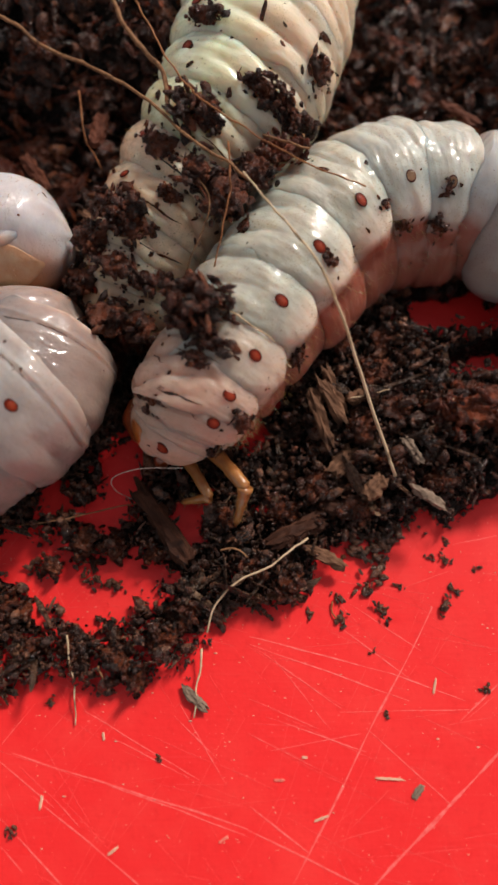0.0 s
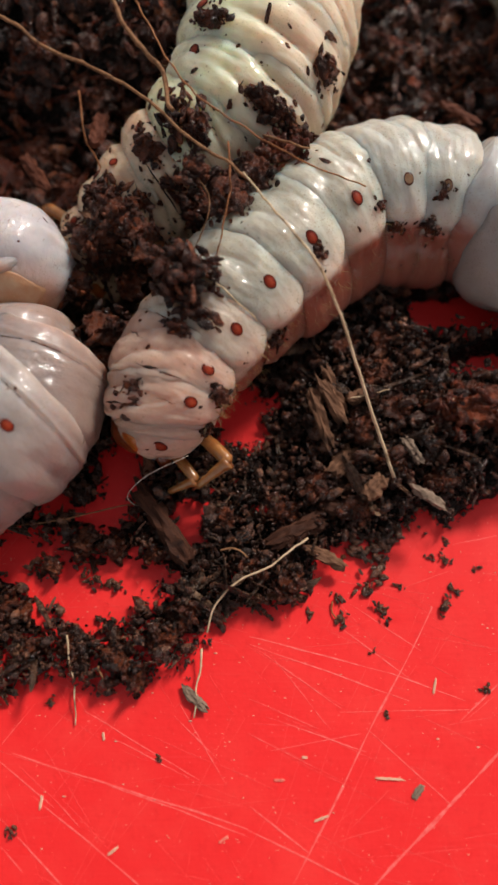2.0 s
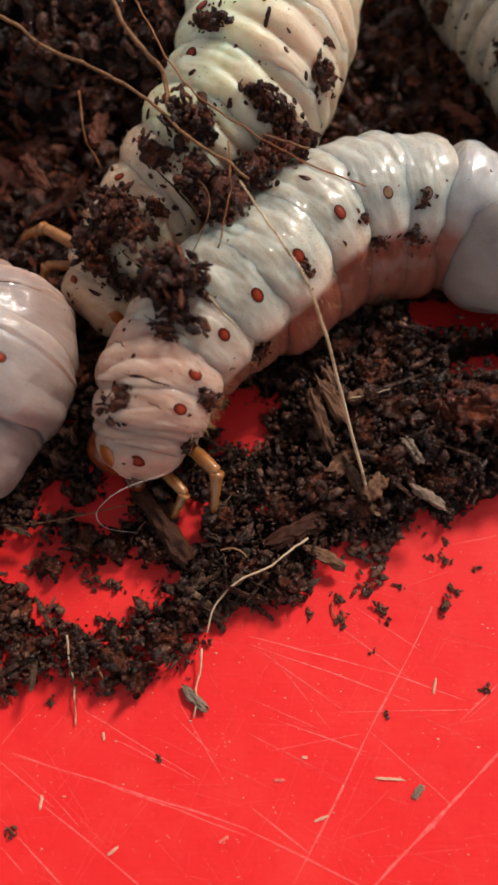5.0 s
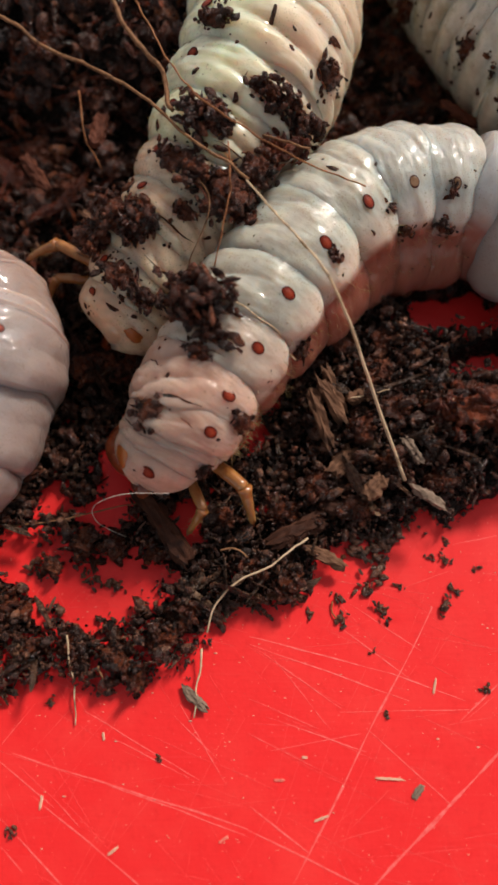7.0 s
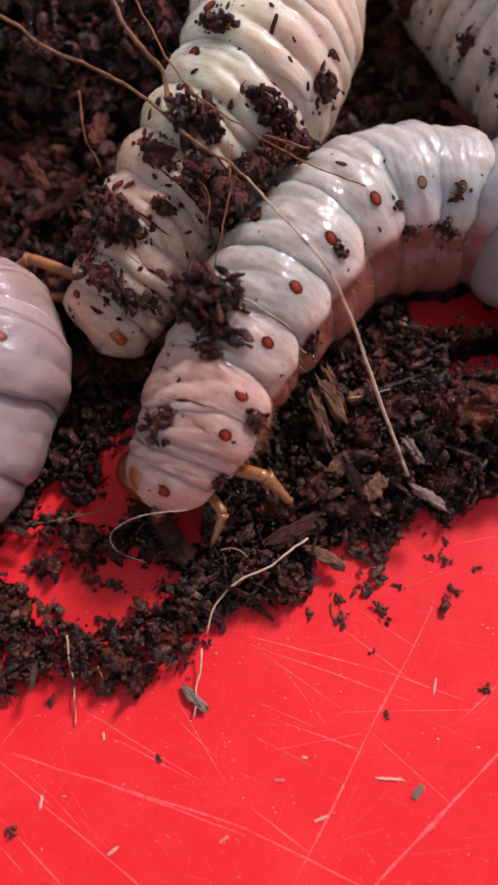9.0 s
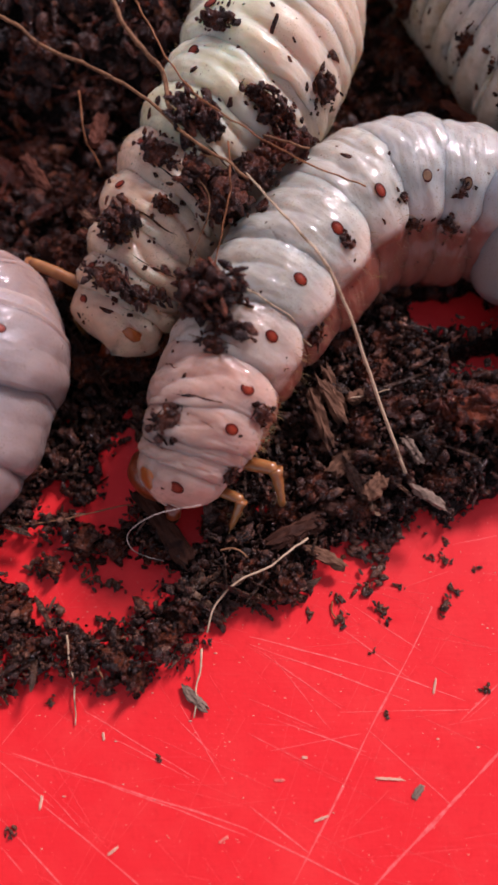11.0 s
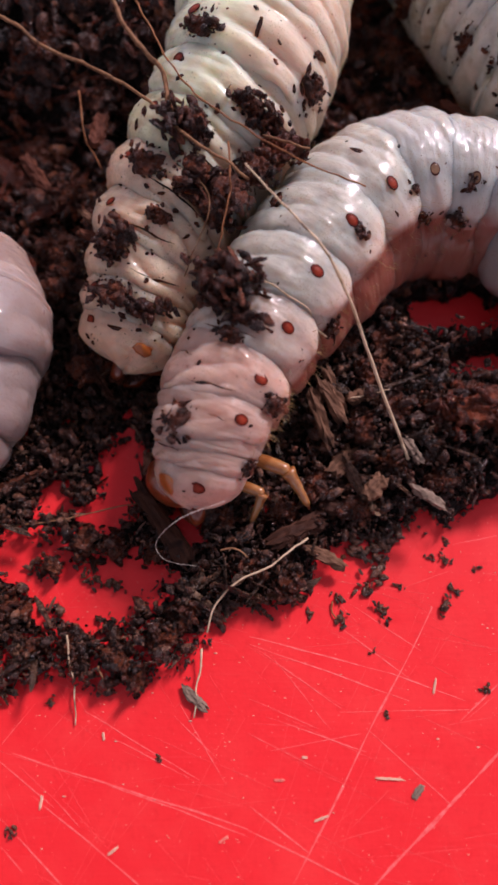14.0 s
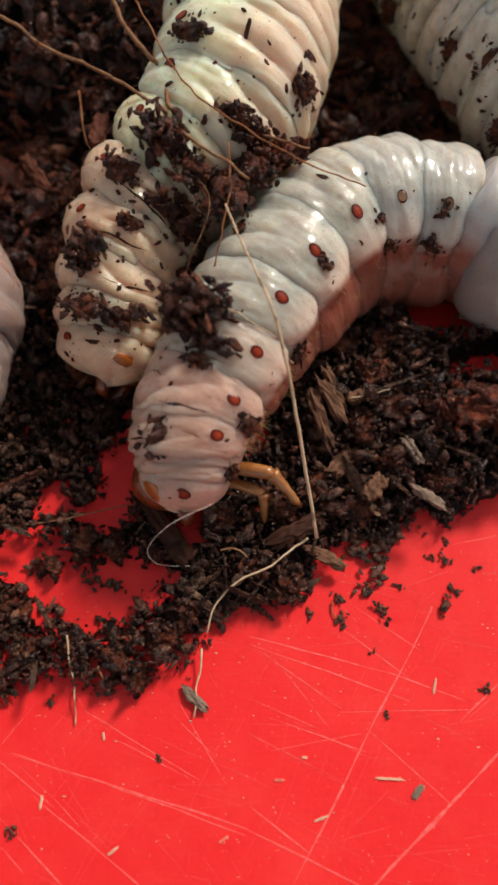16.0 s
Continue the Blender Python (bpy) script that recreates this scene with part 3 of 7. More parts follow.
def stick_crumbs(seg_ob, seg, count, seed, degs=(-120, 60), sizes=(0.15, 0.6), where=(-0.8, 0.8)):
    """Crumbs of soil stuck to a ring."""
    rng = random.Random(seed)
    for i in range(count):
        m = seg.frame_at(rng.uniform(*where), rng.uniform(*degs))
        c = under(new("soil_crumb", rng.choice(CRUMBS)), seg_ob)
        s = sizes[0] * 0.8 + (sizes[1] - sizes[0]) * rng.random() ** 3
        c.matrix_basis = m @ Matrix.Rotation(rng.uniform(0, 6.28), 4, "Z") @ Matrix.Diagonal((s * rng.uniform(0.7, 1.5), s, s * 0.55, 1))


def stick_clod(seg_ob, seg, u, deg, size, count, seed, lift=0.0, stretch=(1, 1, 0.5), label="wet dark brown soil clod", material=None):
    core, grains = clod_mesh("soil_clod", size, count, material or CLOD, seed, stretch)
    c, g = under(new("soil_clod", core), seg_ob, label), under(new("soil_crust", grains), seg_ob)
    g["kind"] = "stuff"
    c.matrix_basis = g.matrix_basis = seg.frame_at(u, deg) @ Matrix.Translation((0, 0, lift))
    rng = random.Random(seed + 900)
    for i in range(int(size * 1800)):
        a, d = rng.uniform(0, 6.28), size * rng.uniform(0.25, 0.75)
        q = seg.frame_at(u + math.cos(a) * d / (0.5 * seg.length), deg + math.degrees(math.sin(a) * d / seg.radius))
        g, k = under(new("soil_crumb", rng.choice(CRUMBS)), seg_ob), rng.uniform(0.12, 0.6)
        g.matrix_basis = q @ Matrix.Rotation(rng.uniform(0, 6.28), 4, "Z") @ Matrix.Diagonal((k * rng.uniform(0.8, 1.25), k, k * 0.7, 1))
    return c


def stick_chunk(seg_ob, seg, u, deg, size, count, seed, lift, lean, label="ragged chunk of wet dark rotten wood"):
    """Splinters and pellets matted together and stuck to a ring; size gives the half axes."""
    rng = random.Random(seed)
    pieces = []
    for i in range(count):
        d = Vector((rng.gauss(0, 1), rng.gauss(0, 1), rng.gauss(0.2, 1))).normalized() * rng.random() ** 0.45
        lump = 1 + 0.7 * noise.noise(d * 1.6 + Vector((seed, 0, 0)))
        place = np.array((d.x * size[0], d.y * size[1], d.z * size[2])) * lump
        if i % 3:
            v, f = crumb_shape(2, 600 + rng.randrange(18))
            v = v / np.abs(v).max(axis=0) * np.array((rng.uniform(1.0, 2.0), rng.uniform(0.5, 0.95), rng.uniform(0.3, 0.6)))
            m = np.array(Euler((rng.uniform(0, 6.28), rng.gauss(0, 0.4), radians(lean) + rng.gauss(0, 0.45))).to_matrix())
        else:
            v, f = grain(rng.randrange(28))
            m = turn(rng)
        pieces.append((v @ m.T * rng.uniform(0.0005, 0.00115) + place, f))
    c = under(new("wood_chunk", joined("wood_chunk", pieces, CLOD)), seg_ob, label)
    c.matrix_basis = seg.frame_at(u, deg) @ Matrix.Translation((0, 0, lift))
    c["kind"] = "stuff"


def limb_mesh(name, length, r0, r1, bend, material, joints=(), root=0.0):
    """One tapered, slightly bowed leg joint along x."""
    n = 12
    pts = [Vector((-root * (1 - i / n) ** 3 + length * i / n, 0, bend * math.sin(math.pi * i / n))) for i in range(n + 1)]
    radii = []
    for i in range(n + 1):
        u = i / n
        r = r0 + (r1 - r0) * u
        r *= 1 + 0.22 * math.exp(-((u - 0.03) / 0.09) ** 2)
        for j in joints:
            r *= 1 - 0.22 * math.exp(-((u - j) / 0.04) ** 2)
        if i == n:
            r *= 0.45
        radii.append(r)
    return mesh_from(name, *sweep_data(pts, radii, 12), material)


def leg(larva, upper, lower, thick, seed):
    """An upper leg with its lower leg, claw and bristles."""
    up = under(new("leg", limb_mesh("leg", upper * 1.06, thick, thick * 0.82, 0.0004, AMBER, (0.3,), 0.0042)), larva, "translucent amber jointed leg")
    lo = under(new("lower_leg", limb_mesh("lower_leg", lower, thick * 0.86, thick * 0.42, 0.0003, AMBER, (0.55,))), up)
    claw = under(new("claw", fibre_mesh("claw", [(lower * 0.96, 0, 0), (lower * 1.06, 0, -0.0001), (lower * 1.13, 0, -0.0006)], thick * 0.3, thick * 0.05, HEAD_BROWN, seed, 0)), lo)
    rng = random.Random(seed)
    pieces = []
    for i in range(26):
        x = rng.uniform(0.1, 0.95) * lower
        a = rng.uniform(0, 6.28)
        d = Vector((0.5, math.cos(a), math.sin(a))).normalized()
        s = Vector((x, math.cos(a) * thick * 0.5, math.sin(a) * thick * 0.5))
        le = rng.uniform(0.0006, 0.0013)
        pieces.append(sweep_data([s, s + d * le * 0.5, s + d * le + Vector((0.0002, 0, 0))], [0.000035, 0.00003, 0.00001], 4))
    under(new("bristles", joined("bristles", pieces, BRISTLE)), lo)["kind"] = "stuff"
    return up, lo


def bristles(seg_ob, seg, count, seed, degs, length=(0.0006, 0.0016), material=None):
    rng = random.Random(seed)
    pieces = []
    for i in range(count):
        m = seg.frame_at(rng.uniform(-0.8, 0.8), rng.uniform(*degs), 0.0002)
        le = rng.uniform(*length)
        lean = Vector((rng.gauss(0, 0.35), rng.gauss(0, 0.35), 1)).normalized()
        pieces.append(sweep_data([m @ (lean * 0.0), m @ (lean * le * 0.6), m @ (lean * le + Vector((le * 0.15, 0, 0)))], [0.00003, 0.000026, 0.00001], 4))
    under(new("bristles", joined("bristles", pieces, material or BRISTLE)), seg_ob)["kind"] = "stuff"


def crease(seg_ob, seg, u0, d0, u1, d1, width, seed):
    """A dark line of dirt caught in a fold, following the skin."""
    verts, faces, n = [], [], 16
    for i in range(n + 1):
        f = i / n
        w = width * math.sin(math.pi * min(max(f, 0.03), 0.97)) ** 0.7 * (0.7 + 0.7 * noise.noise(Vector((f * 5, seed, 1)))) / (0.5 * seg.length)
        u, d = u0 + (u1 - u0) * f + 0.06 * noise.noise(Vector((f * 3, seed, 5))), d0 + (d1 - d0) * f
        verts += [seg.at(u - w, d, -0.00004), seg.at(u, d, 0.00007), seg.at(u + w, d, -0.00004)]
    for i in range(n):
        for k in (0, 1):
            q = (i * 3 + k, i * 3 + k + 1, i * 3 + k + 4, i * 3 + k + 3)
            faces.append(q if seg.side < 0 else q[::-1])
    under(new("dirt_line", mesh_from("dirt_line", verts, faces, CRUMB)), seg_ob, "dark line of dirt in a skin fold")


def pore(seg_ob, seg, mesh, u=0.0, deg=0.0, scale=1.0, rim=True):
    """A breathing hole with its dark rim and paler sieve plate."""
    m = seg.frame_at(u, deg) @ Matrix.Diagonal((scale, scale, scale * 0.55, 1))
    under(new("spiracle", mesh), seg_ob, "glossy brown breathing hole").matrix_basis = m
    if rim:
        under(new("spiracle_rim", PORE_RIM), seg_ob).matrix_basis = m
    if mesh is PORE_DARK:
        under(new("sieve_plate", PORE_CORE), seg_ob).matrix_basis = m


def larva(name, base, label):
    e = new(name)
    e.empty_display_size = 0.01
    e.matrix_basis = Matrix.Translation(base)
    return tagged(e, label, "beetle larva", "beetle larvae in the soil")


# the larva that lies across the middle
LA = larva("beetle_larva", (0.0100, 0.0300, 0), "fat creamy white grub with red-brown spiracles, crawling over soil")
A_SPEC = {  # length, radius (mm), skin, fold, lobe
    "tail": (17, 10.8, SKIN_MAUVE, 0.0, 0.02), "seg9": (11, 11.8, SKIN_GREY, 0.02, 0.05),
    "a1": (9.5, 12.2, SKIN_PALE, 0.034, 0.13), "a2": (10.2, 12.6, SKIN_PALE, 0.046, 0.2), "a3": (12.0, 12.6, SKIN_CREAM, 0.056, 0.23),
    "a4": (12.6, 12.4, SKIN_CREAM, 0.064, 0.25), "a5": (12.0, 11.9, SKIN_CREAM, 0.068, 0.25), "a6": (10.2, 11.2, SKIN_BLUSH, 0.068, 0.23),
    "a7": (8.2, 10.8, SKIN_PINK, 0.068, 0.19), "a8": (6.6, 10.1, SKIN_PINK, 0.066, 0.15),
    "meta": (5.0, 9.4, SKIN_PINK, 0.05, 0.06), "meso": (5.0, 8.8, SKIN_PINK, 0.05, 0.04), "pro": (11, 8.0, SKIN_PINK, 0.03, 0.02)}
A_BELLY = dict(tail=0.1, seg9=0.25, a1=0.5, a2=0.5, a3=0.42, a4=0.34, a5=0.26, a6=0.18, a7=0.1)
A_OB, A_SEG = {}, {}
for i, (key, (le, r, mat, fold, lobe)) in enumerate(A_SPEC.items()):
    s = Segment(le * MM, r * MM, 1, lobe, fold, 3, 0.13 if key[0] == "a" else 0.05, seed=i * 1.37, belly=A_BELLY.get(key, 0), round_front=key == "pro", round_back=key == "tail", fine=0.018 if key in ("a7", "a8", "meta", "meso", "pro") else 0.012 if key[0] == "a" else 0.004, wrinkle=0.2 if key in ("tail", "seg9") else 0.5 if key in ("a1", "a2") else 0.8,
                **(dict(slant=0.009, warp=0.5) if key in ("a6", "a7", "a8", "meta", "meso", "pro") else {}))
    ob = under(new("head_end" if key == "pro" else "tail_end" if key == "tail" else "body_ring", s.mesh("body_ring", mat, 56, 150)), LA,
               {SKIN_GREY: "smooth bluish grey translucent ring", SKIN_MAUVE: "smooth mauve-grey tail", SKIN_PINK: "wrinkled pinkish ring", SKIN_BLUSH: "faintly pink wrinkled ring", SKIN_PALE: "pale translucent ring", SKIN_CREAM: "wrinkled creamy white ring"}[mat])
    A_OB[key], A_SEG[key] = ob, s
    if key[0] == "a":
        pale = key in ("a1", "a2")
        pore(ob, s, PORE_PALE if pale else PORE_DARK, scale=0.78 if pale else 0.90 if key < "a6" else 0.84, rim=True)
        bristles(ob, s, 44, i, (20, 70), (0.0008, 0.0024))
    stick_crumbs(ob, s, 9 if key[0] == "a" else 6, 20 + i, (-100, 70))
    bristles(ob, s, 26, 70 + i, (-150, -70), (0.0004, 0.001))
pore(A_OB["pro"], A_SEG["pro"], PORE_DARK, 0.48, -20, 0.95)
under(new("shield_plate", A_SEG["pro"].patch("shield_plate", 0.30, 0.82, -88, -50, PLATE)), A_OB["pro"], "orange-brown shield plate")


def head_mesh(name, r, material):
    """A rounded head capsule with short jaws."""
    v, f = ico(4)
    out = []
    for q in v:
        x, y, z = q
        k = 1 + 0.05 * noise.noise(Vector(q) * 3)
        out.append((x * r * 0.8 * k, y * r * k, z * r * 0.95 * k))
    pieces = [(np.array(out), f)]
    for s in (-1, 1):
        pieces.append(sweep_data([(r * 0.5, r * 0.5, s * r * 0.45), (r * 0.95, r * 0.75, s * r * 0.35), (r * 1.15, r * 0.85, s * r * 0.08)], [r * 0.3, r * 0.22, r * 0.05], 10))
    return joined(name, pieces, material)


hd = under(new("head", head_mesh("head", 0.0060, HEAD_BROWN)), A_OB["pro"], "glossy orange-brown head capsule")
hd.matrix_basis = pose(0.0030, -0.0016, -0.0052)

for i, (key, u0, d0, u1, d1, w) in enumerate((("a6", 0.72, -66, 0.66, -18, 0.00022), ("a7", -0.1, -92, 0.1, -62, 0.00016), ("a7", 0.74, -58, 0.70, -14, 0.00026), ("a8", 0.62, -96, 0.5, -42, 0.00022),
                                              ("a8", 0.1, -30, 0.2, -12, 0.00012), ("meta", 0.3, -60, 0.2, -16, 0.00024), ("meso", 0.2, -92, 0.3, -50, 0.00016), ("pro", -0.35, -50, -0.2, -18, 0.00014), ("a5", 0.75, -52, 0.72, -20, 0.00014), ("a6", 0.05, -34, 0.12, -16, 0.00012))):
    crease(A_OB[key], A_SEG[key], u0, d0, u1, d1, w, i * 1.9)

# soil carried on its back
stick_chunk(A_OB["a6"], A_SEG["a6"], -0.35, -60, (0.0050, 0.0068, 0.0044), 300, 3, 0.0022, 70)
stick_chunk(A_OB["a6"], A_SEG["a6"], 0.35, -40, (0.0014, 0.0056, 0.0010), 46, 33, 0.0006, 95)
stick_clod(A_OB["a6"], A_SEG["a6"], 0.75, -38, 0.0042, 12, 4, 0.0004, (0.8, 1.3, 0.5))
stick_clod(A_OB["meta"], A_SEG["meta"], -0.2, -58, 0.0065, 18, 5, 0.0004, (1.2, 1.0, 0.35))
stick_clod(A_OB["a7"], A_SEG["a7"], 0.5, 22, 0.0045, 10, 6, 0.0003, (0.8, 1.1, 0.5))
stick_clod(A_OB["meso"], A_SEG["meso"], 0.2, 30, 0.003, 6, 7, 0.0002)
stick_clod(A_OB["a4"], A_SEG["a4"], 0.05, 11, 0.0021, 4, 8, 0.0001)
stick_clod(A_OB["a3"], A_SEG["a3"], -0.55, 14, 0.0022, 4, 9, 0.0001)
stick_clod(A_OB["a2"], A_SEG["a2"], 0.5, 34, 0.0030, 6, 10, 0.0001)
stick_clod(A_OB["a1"], A_SEG["a1"], 0.35, 33, 0.0034, 7, 11, 0.0001)
stick_clod(A_OB["a1"], A_SEG["a1"], 0.1, 5, 0.0026, 4, 12, 0.0001, (0.5, 1.5, 0.4))
stick_clod(A_OB["a4"], A_SEG["a4"], 0.3, -62, 0.0026, 6, 13, 0.0001)
stick_clod(A_OB["a5"], A_SEG["a5"], 0.6, 46, 0.0038, 7, 14, 0.0002)
# a thin fibre stuck across two rings
_seg = A_SEG["a5"]
_path = [_seg.at(u, d, 0.0004) for u, d in ((0.95, -46), (0.80, -26), (0.88, -6), (0.84, 14), (0.92, 30))]
under(new("fibre", fibre_mesh("fibre", _path + [_path[-1] + Vector((0.0006, 0.0030, 0.0012))], 0.00014, 0.00009, STRAW, 31, 0.0001)), A_OB["a5"], "thin pale fibre stuck to the skin")
LEG_A1, LOW_A1 = leg(LA, 0.0062, 0.0080, 0.00138, 1)
LEG_A2, LOW_A2 = leg(LA, 0.0050, 0.0065, 0.00110, 2)

# the larva behind it, smeared with soil
LB = larva("beetle_larva", (-0.0100, 0.0600, 0), "greenish cream grub smeared with dark soil, head burrowing")
B_OB, B_SEG = [], []
for i in range(11):
    r = (16.2, 16.4, 16.4, 16.0, 15.2, 14.4, 13.4, 12.2, 11.0, 10.0, 9.0)[i]
    le = (13, 12.6, 12, 11.4, 10.4, 9.6, 9.0, 8.4, 7.6, 7.0, 9.0)[i]
    s = Segment(le * MM, r * MM, -1, 0.10, 0.070 if i > 0 else 0.05, 3, 0.12, seed=40 + i * 1.9, round_front=i == 10, **(dict(slant=0.008, warp=0.45) if i > 4 else {}))
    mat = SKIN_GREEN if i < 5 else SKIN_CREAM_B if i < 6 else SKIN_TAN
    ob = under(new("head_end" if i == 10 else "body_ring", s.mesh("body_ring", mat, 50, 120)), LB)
    B_OB.append(ob)
    B_SEG.append(s)
    pore(ob, s, PORE_DARK, scale=0.95 if i < 5 else 0.78)
    stick_crumbs(ob, s, 14 if i < 3 else 30, 120 + i, (-130, 30), (0.14, 0.7) if i < 3 else (0.16, 0.9))
    bristles(ob, s, 20, 170 + i, (-60, 40))
for i, u, deg, size, n in ((2, -0.3, -22, 0.0055, 20), (1, 0.4, -40, 0.004, 12), (2, 0.5, 5, 0.004, 12), (3, 0.5, -10, 0.006, 22), (4, 0.2, -60, 0.0065, 30), (5, 0.0, -38, 0.0052, 20),
                           (6, 0.2, -20, 0.007, 22), (6, 0.3, -80, 0.006, 18), (7, 0.1, -45, 0.005, 20), (8, 0.0, -15, 0.006, 20), (9, 0.3, -24, 0.0075, 26), (3, 0.4, -95, 0.006, 18)):
    k = random.Random(i * 9 + n).uniform(0.6, 1.5)
    stick_clod(B_OB[i], B_SEG[i], u, deg, size, n, 60 + i * 7 + n, 0.0004, (k, 1 / k, 0.55))
for i, (k, u, deg, size, n, lift, lean) in enumerate(((5, 0.2, -30, (0.0040, 0.0060, 0.0026), 110, 0.0008, 60), (6, 0.2, -72, (0.0034, 0.0062, 0.0022), 90, 0.0006, 110), (8, -0.2, -16, (0.0046, 0.0044, 0.0026), 100, 0.0008, 40), (4, 0.3, -84, (0.0036, 0.0070, 0.0026), 100, 0.0006, 80), (9, 0.4, -60, (0.0030, 0.0046, 0.0016), 60, 0.0004, 20))):
    stick_chunk(B_OB[k], B_SEG[k], u, deg, size, n, 50 + i * 3, lift, lean, "ragged clump of wet dark soil and wood fibre")
for i, (k, u0, d0, u1, d1, w) in enumerate(((6, 0.6, -70, 0.5, -24, 0.00026), (7, 0.6, -64, 0.6, -20, 0.00022), (8, 0.5, -84, 0.6, -36, 0.00026), (9, 0.3, -60, 0.4, -22, 0.0002), (5, 0.6, -80, 0.6, -40, 0.0002), (9, -0.4, -90, -0.3, -56, 0.00018))):
    crease(B_OB[k], B_SEG[k], u0, d0, u1, d1, w, 30 + i * 2.3)
under(new("shield_plate", B_SEG[10].patch("shield_plate", 0.36, 0.66, -84, -56, PLATE, 0.0004)), B_OB[10], "orange-brown shield plate")
bh = under(new("head", head_mesh("head", 0.0062, HEAD_BROWN)), B_OB[10], "glossy orange-brown head capsule")
bh.matrix_basis = pose(0.0006, 0.001, -0.004, 180, 0, 0)
LEG_B1, LOW_B1 = leg(LB, 0.0078, 0.0080, 0.00125, 3)
LEG_B2, LOW_B2 = leg(LB, 0.0058, 0.0065, 0.00105, 4)

# the curled larva that draws back out of the way
LC = larva("beetle_larva", (0, 0, 0), "curled mauve-grey grub with smooth swollen hind rings")
C_OB = []
for i, (x, y, ang, le, r, mat) in enumerate(((1.5, 15.0, -70, 12, 11.5, SKIN_ROSE), (5.0, 6.5, -105, 13, 13.0, SKIN_ROSE), (1.0, 0.0, -130, 13, 14.6, SKIN_MAUVE),
                                             (-6.5, -6.5, -142, 14, 13.0, SKIN_MAUVE), (-16.0, -10.5, -172, 14, 12.5, SKIN_MAUVE))):
    s = Segment(le * MM, r * MM, 1, 0.03, 0.004, 2, 0.12, seed=80 + i * 2.3, round_back=i == 0, round_front=i == 4, full=1.3, fine=0.003, lip=0.012 if 0 < i < 4 else 0.0, wrinkle=0.15)
    ob = under(new("body_ring", s.mesh("body_ring", mat, 84, 96)), LC, "smooth swollen ring with a fine crease")
    ob.matrix_basis = pose(x * MM, y * MM, max(r, 12) * MM, 0, 0, ang) @ pose(0, 0, 0, -12, 0, 0)
    C_OB.append(ob)
    if i in (2, 3):
        pore(ob, s, PORE_DARK, deg=14, scale=0.8)
    if 0 < i < 4:
        crease(ob, s, -0.56, -112, -0.52, 34, 0.00022, 60 + i)
    stick_crumbs(ob, s, 8, 220 + i, (-100, 60))
    bristles(ob, s, 40, 230 + i, (-130, 40), (0.0004, 0.0012))
s = Segment(16 * MM, 11.6 * MM, 1, 0.03, 0.03, 2, 0.05, seed=97, round_front=True, round_back=True, full=1.5, fine=0.004, wrinkle=0.2)
C_LOBE = under(new("tail_end", s.mesh("tail_end", SKIN_TAIL, 48, 96)), LC, "rounded pale tail lobe with a rusty fold")
under(new("rusty_fold", s.patch("rusty_fold", -0.80, 0.74, -84, -36, RUSTY, 0.00008, 28)), C_LOBE, "rusty orange skin fold")
_ring = [Vector((0.0000 + 0.0060 * math.cos(a), -0.0012 + 0.0052 * math.sin(a), 0.0096 - 0.0018 * abs(math.cos(a)))) for a in [2 * math.pi * i / 40 for i in range(41)]]
under(new("tail_rim", mesh_from("tail_rim", *sweep_data(_ring, [0.0014 * (1 + 0.2 * noise.noise(p * 300)) for p in _ring], 12), SKIN_TAIL)), C_LOBE, "glossy pale rim round the tail pit")
stick_crumbs(C_LOBE, s, 8, 240, (-100, 60))
bristles(C_LOBE, s, 50, 241, (-160, 90), (0.0005, 0.0014))

# the larva that comes in at the back
LD = larva("beetle_larva", (0, 0, 0), "soil-stained greyish cream grub with tight wrinkled rings")
for i in range(6):
    s = Segment(11.5 * MM, (13.2, 15, 15.6, 15.6, 15, 14)[i] * MM, 1, 0.10, 0.085, 3, 0.12, seed=110 + i * 1.7, round_front=i == 5, round_back=i == 0)
    ob = under(new("body_ring", s.mesh("body_ring", SKIN_DUN, 32, 76)), LD)
    u = (i - 2.2) * 0.0085
    ob.matrix_basis = pose(0.47 * u - 0.001 * (i - 2) ** 2 * 0.3, -0.88 * u, 0.017, 0, 0, -62 + (i - 2) * 5) @ pose(0, 0, 0, 0, 0, 0) @ pose(0, 0, 0, 14, 0, 0)
    pore(ob, s, PORE_DARK, scale=0.95)
    stick_crumbs(ob, s, 22, 260 + i, (-130, 30), (0.2, 0.9))
    stick_clod(ob, s, 0.2, (-50, -80, -30, -60, -45, -70)[i], 0.0055, 16, 270 + i, 0.0002, (1, 1.3, 0.25))


# ---------------------------------------------------------------- soil
EDGE = [(-0.0554, -0.0502, 0.0010), (-0.0416, -0.0480, 0.0010), (-0.0363, -0.0442, 0.0010), (-0.0229, -0.0456, 0.0010), (-0.0106, -0.0417, 0.0010), (-0.0050, -0.0343, 0.0010), (0.0029, -0.0315, 0.0010), (0.0108, -0.0300, 0.0010), (0.0125, -0.0232, 0.0010), (0.0161, -0.0217, 0.0010),
        (0.0222, -0.0196, 0.0010), (0.0306, -0.0160, 0.0010), (0.0367, -0.0166, 0.0010), (0.0457, -0.0108, 0.0010), (0.0640, -0.0054, 0.0010)]
EX, EY = [p[0] for p in EDGE], [p[1] for p in EDGE]
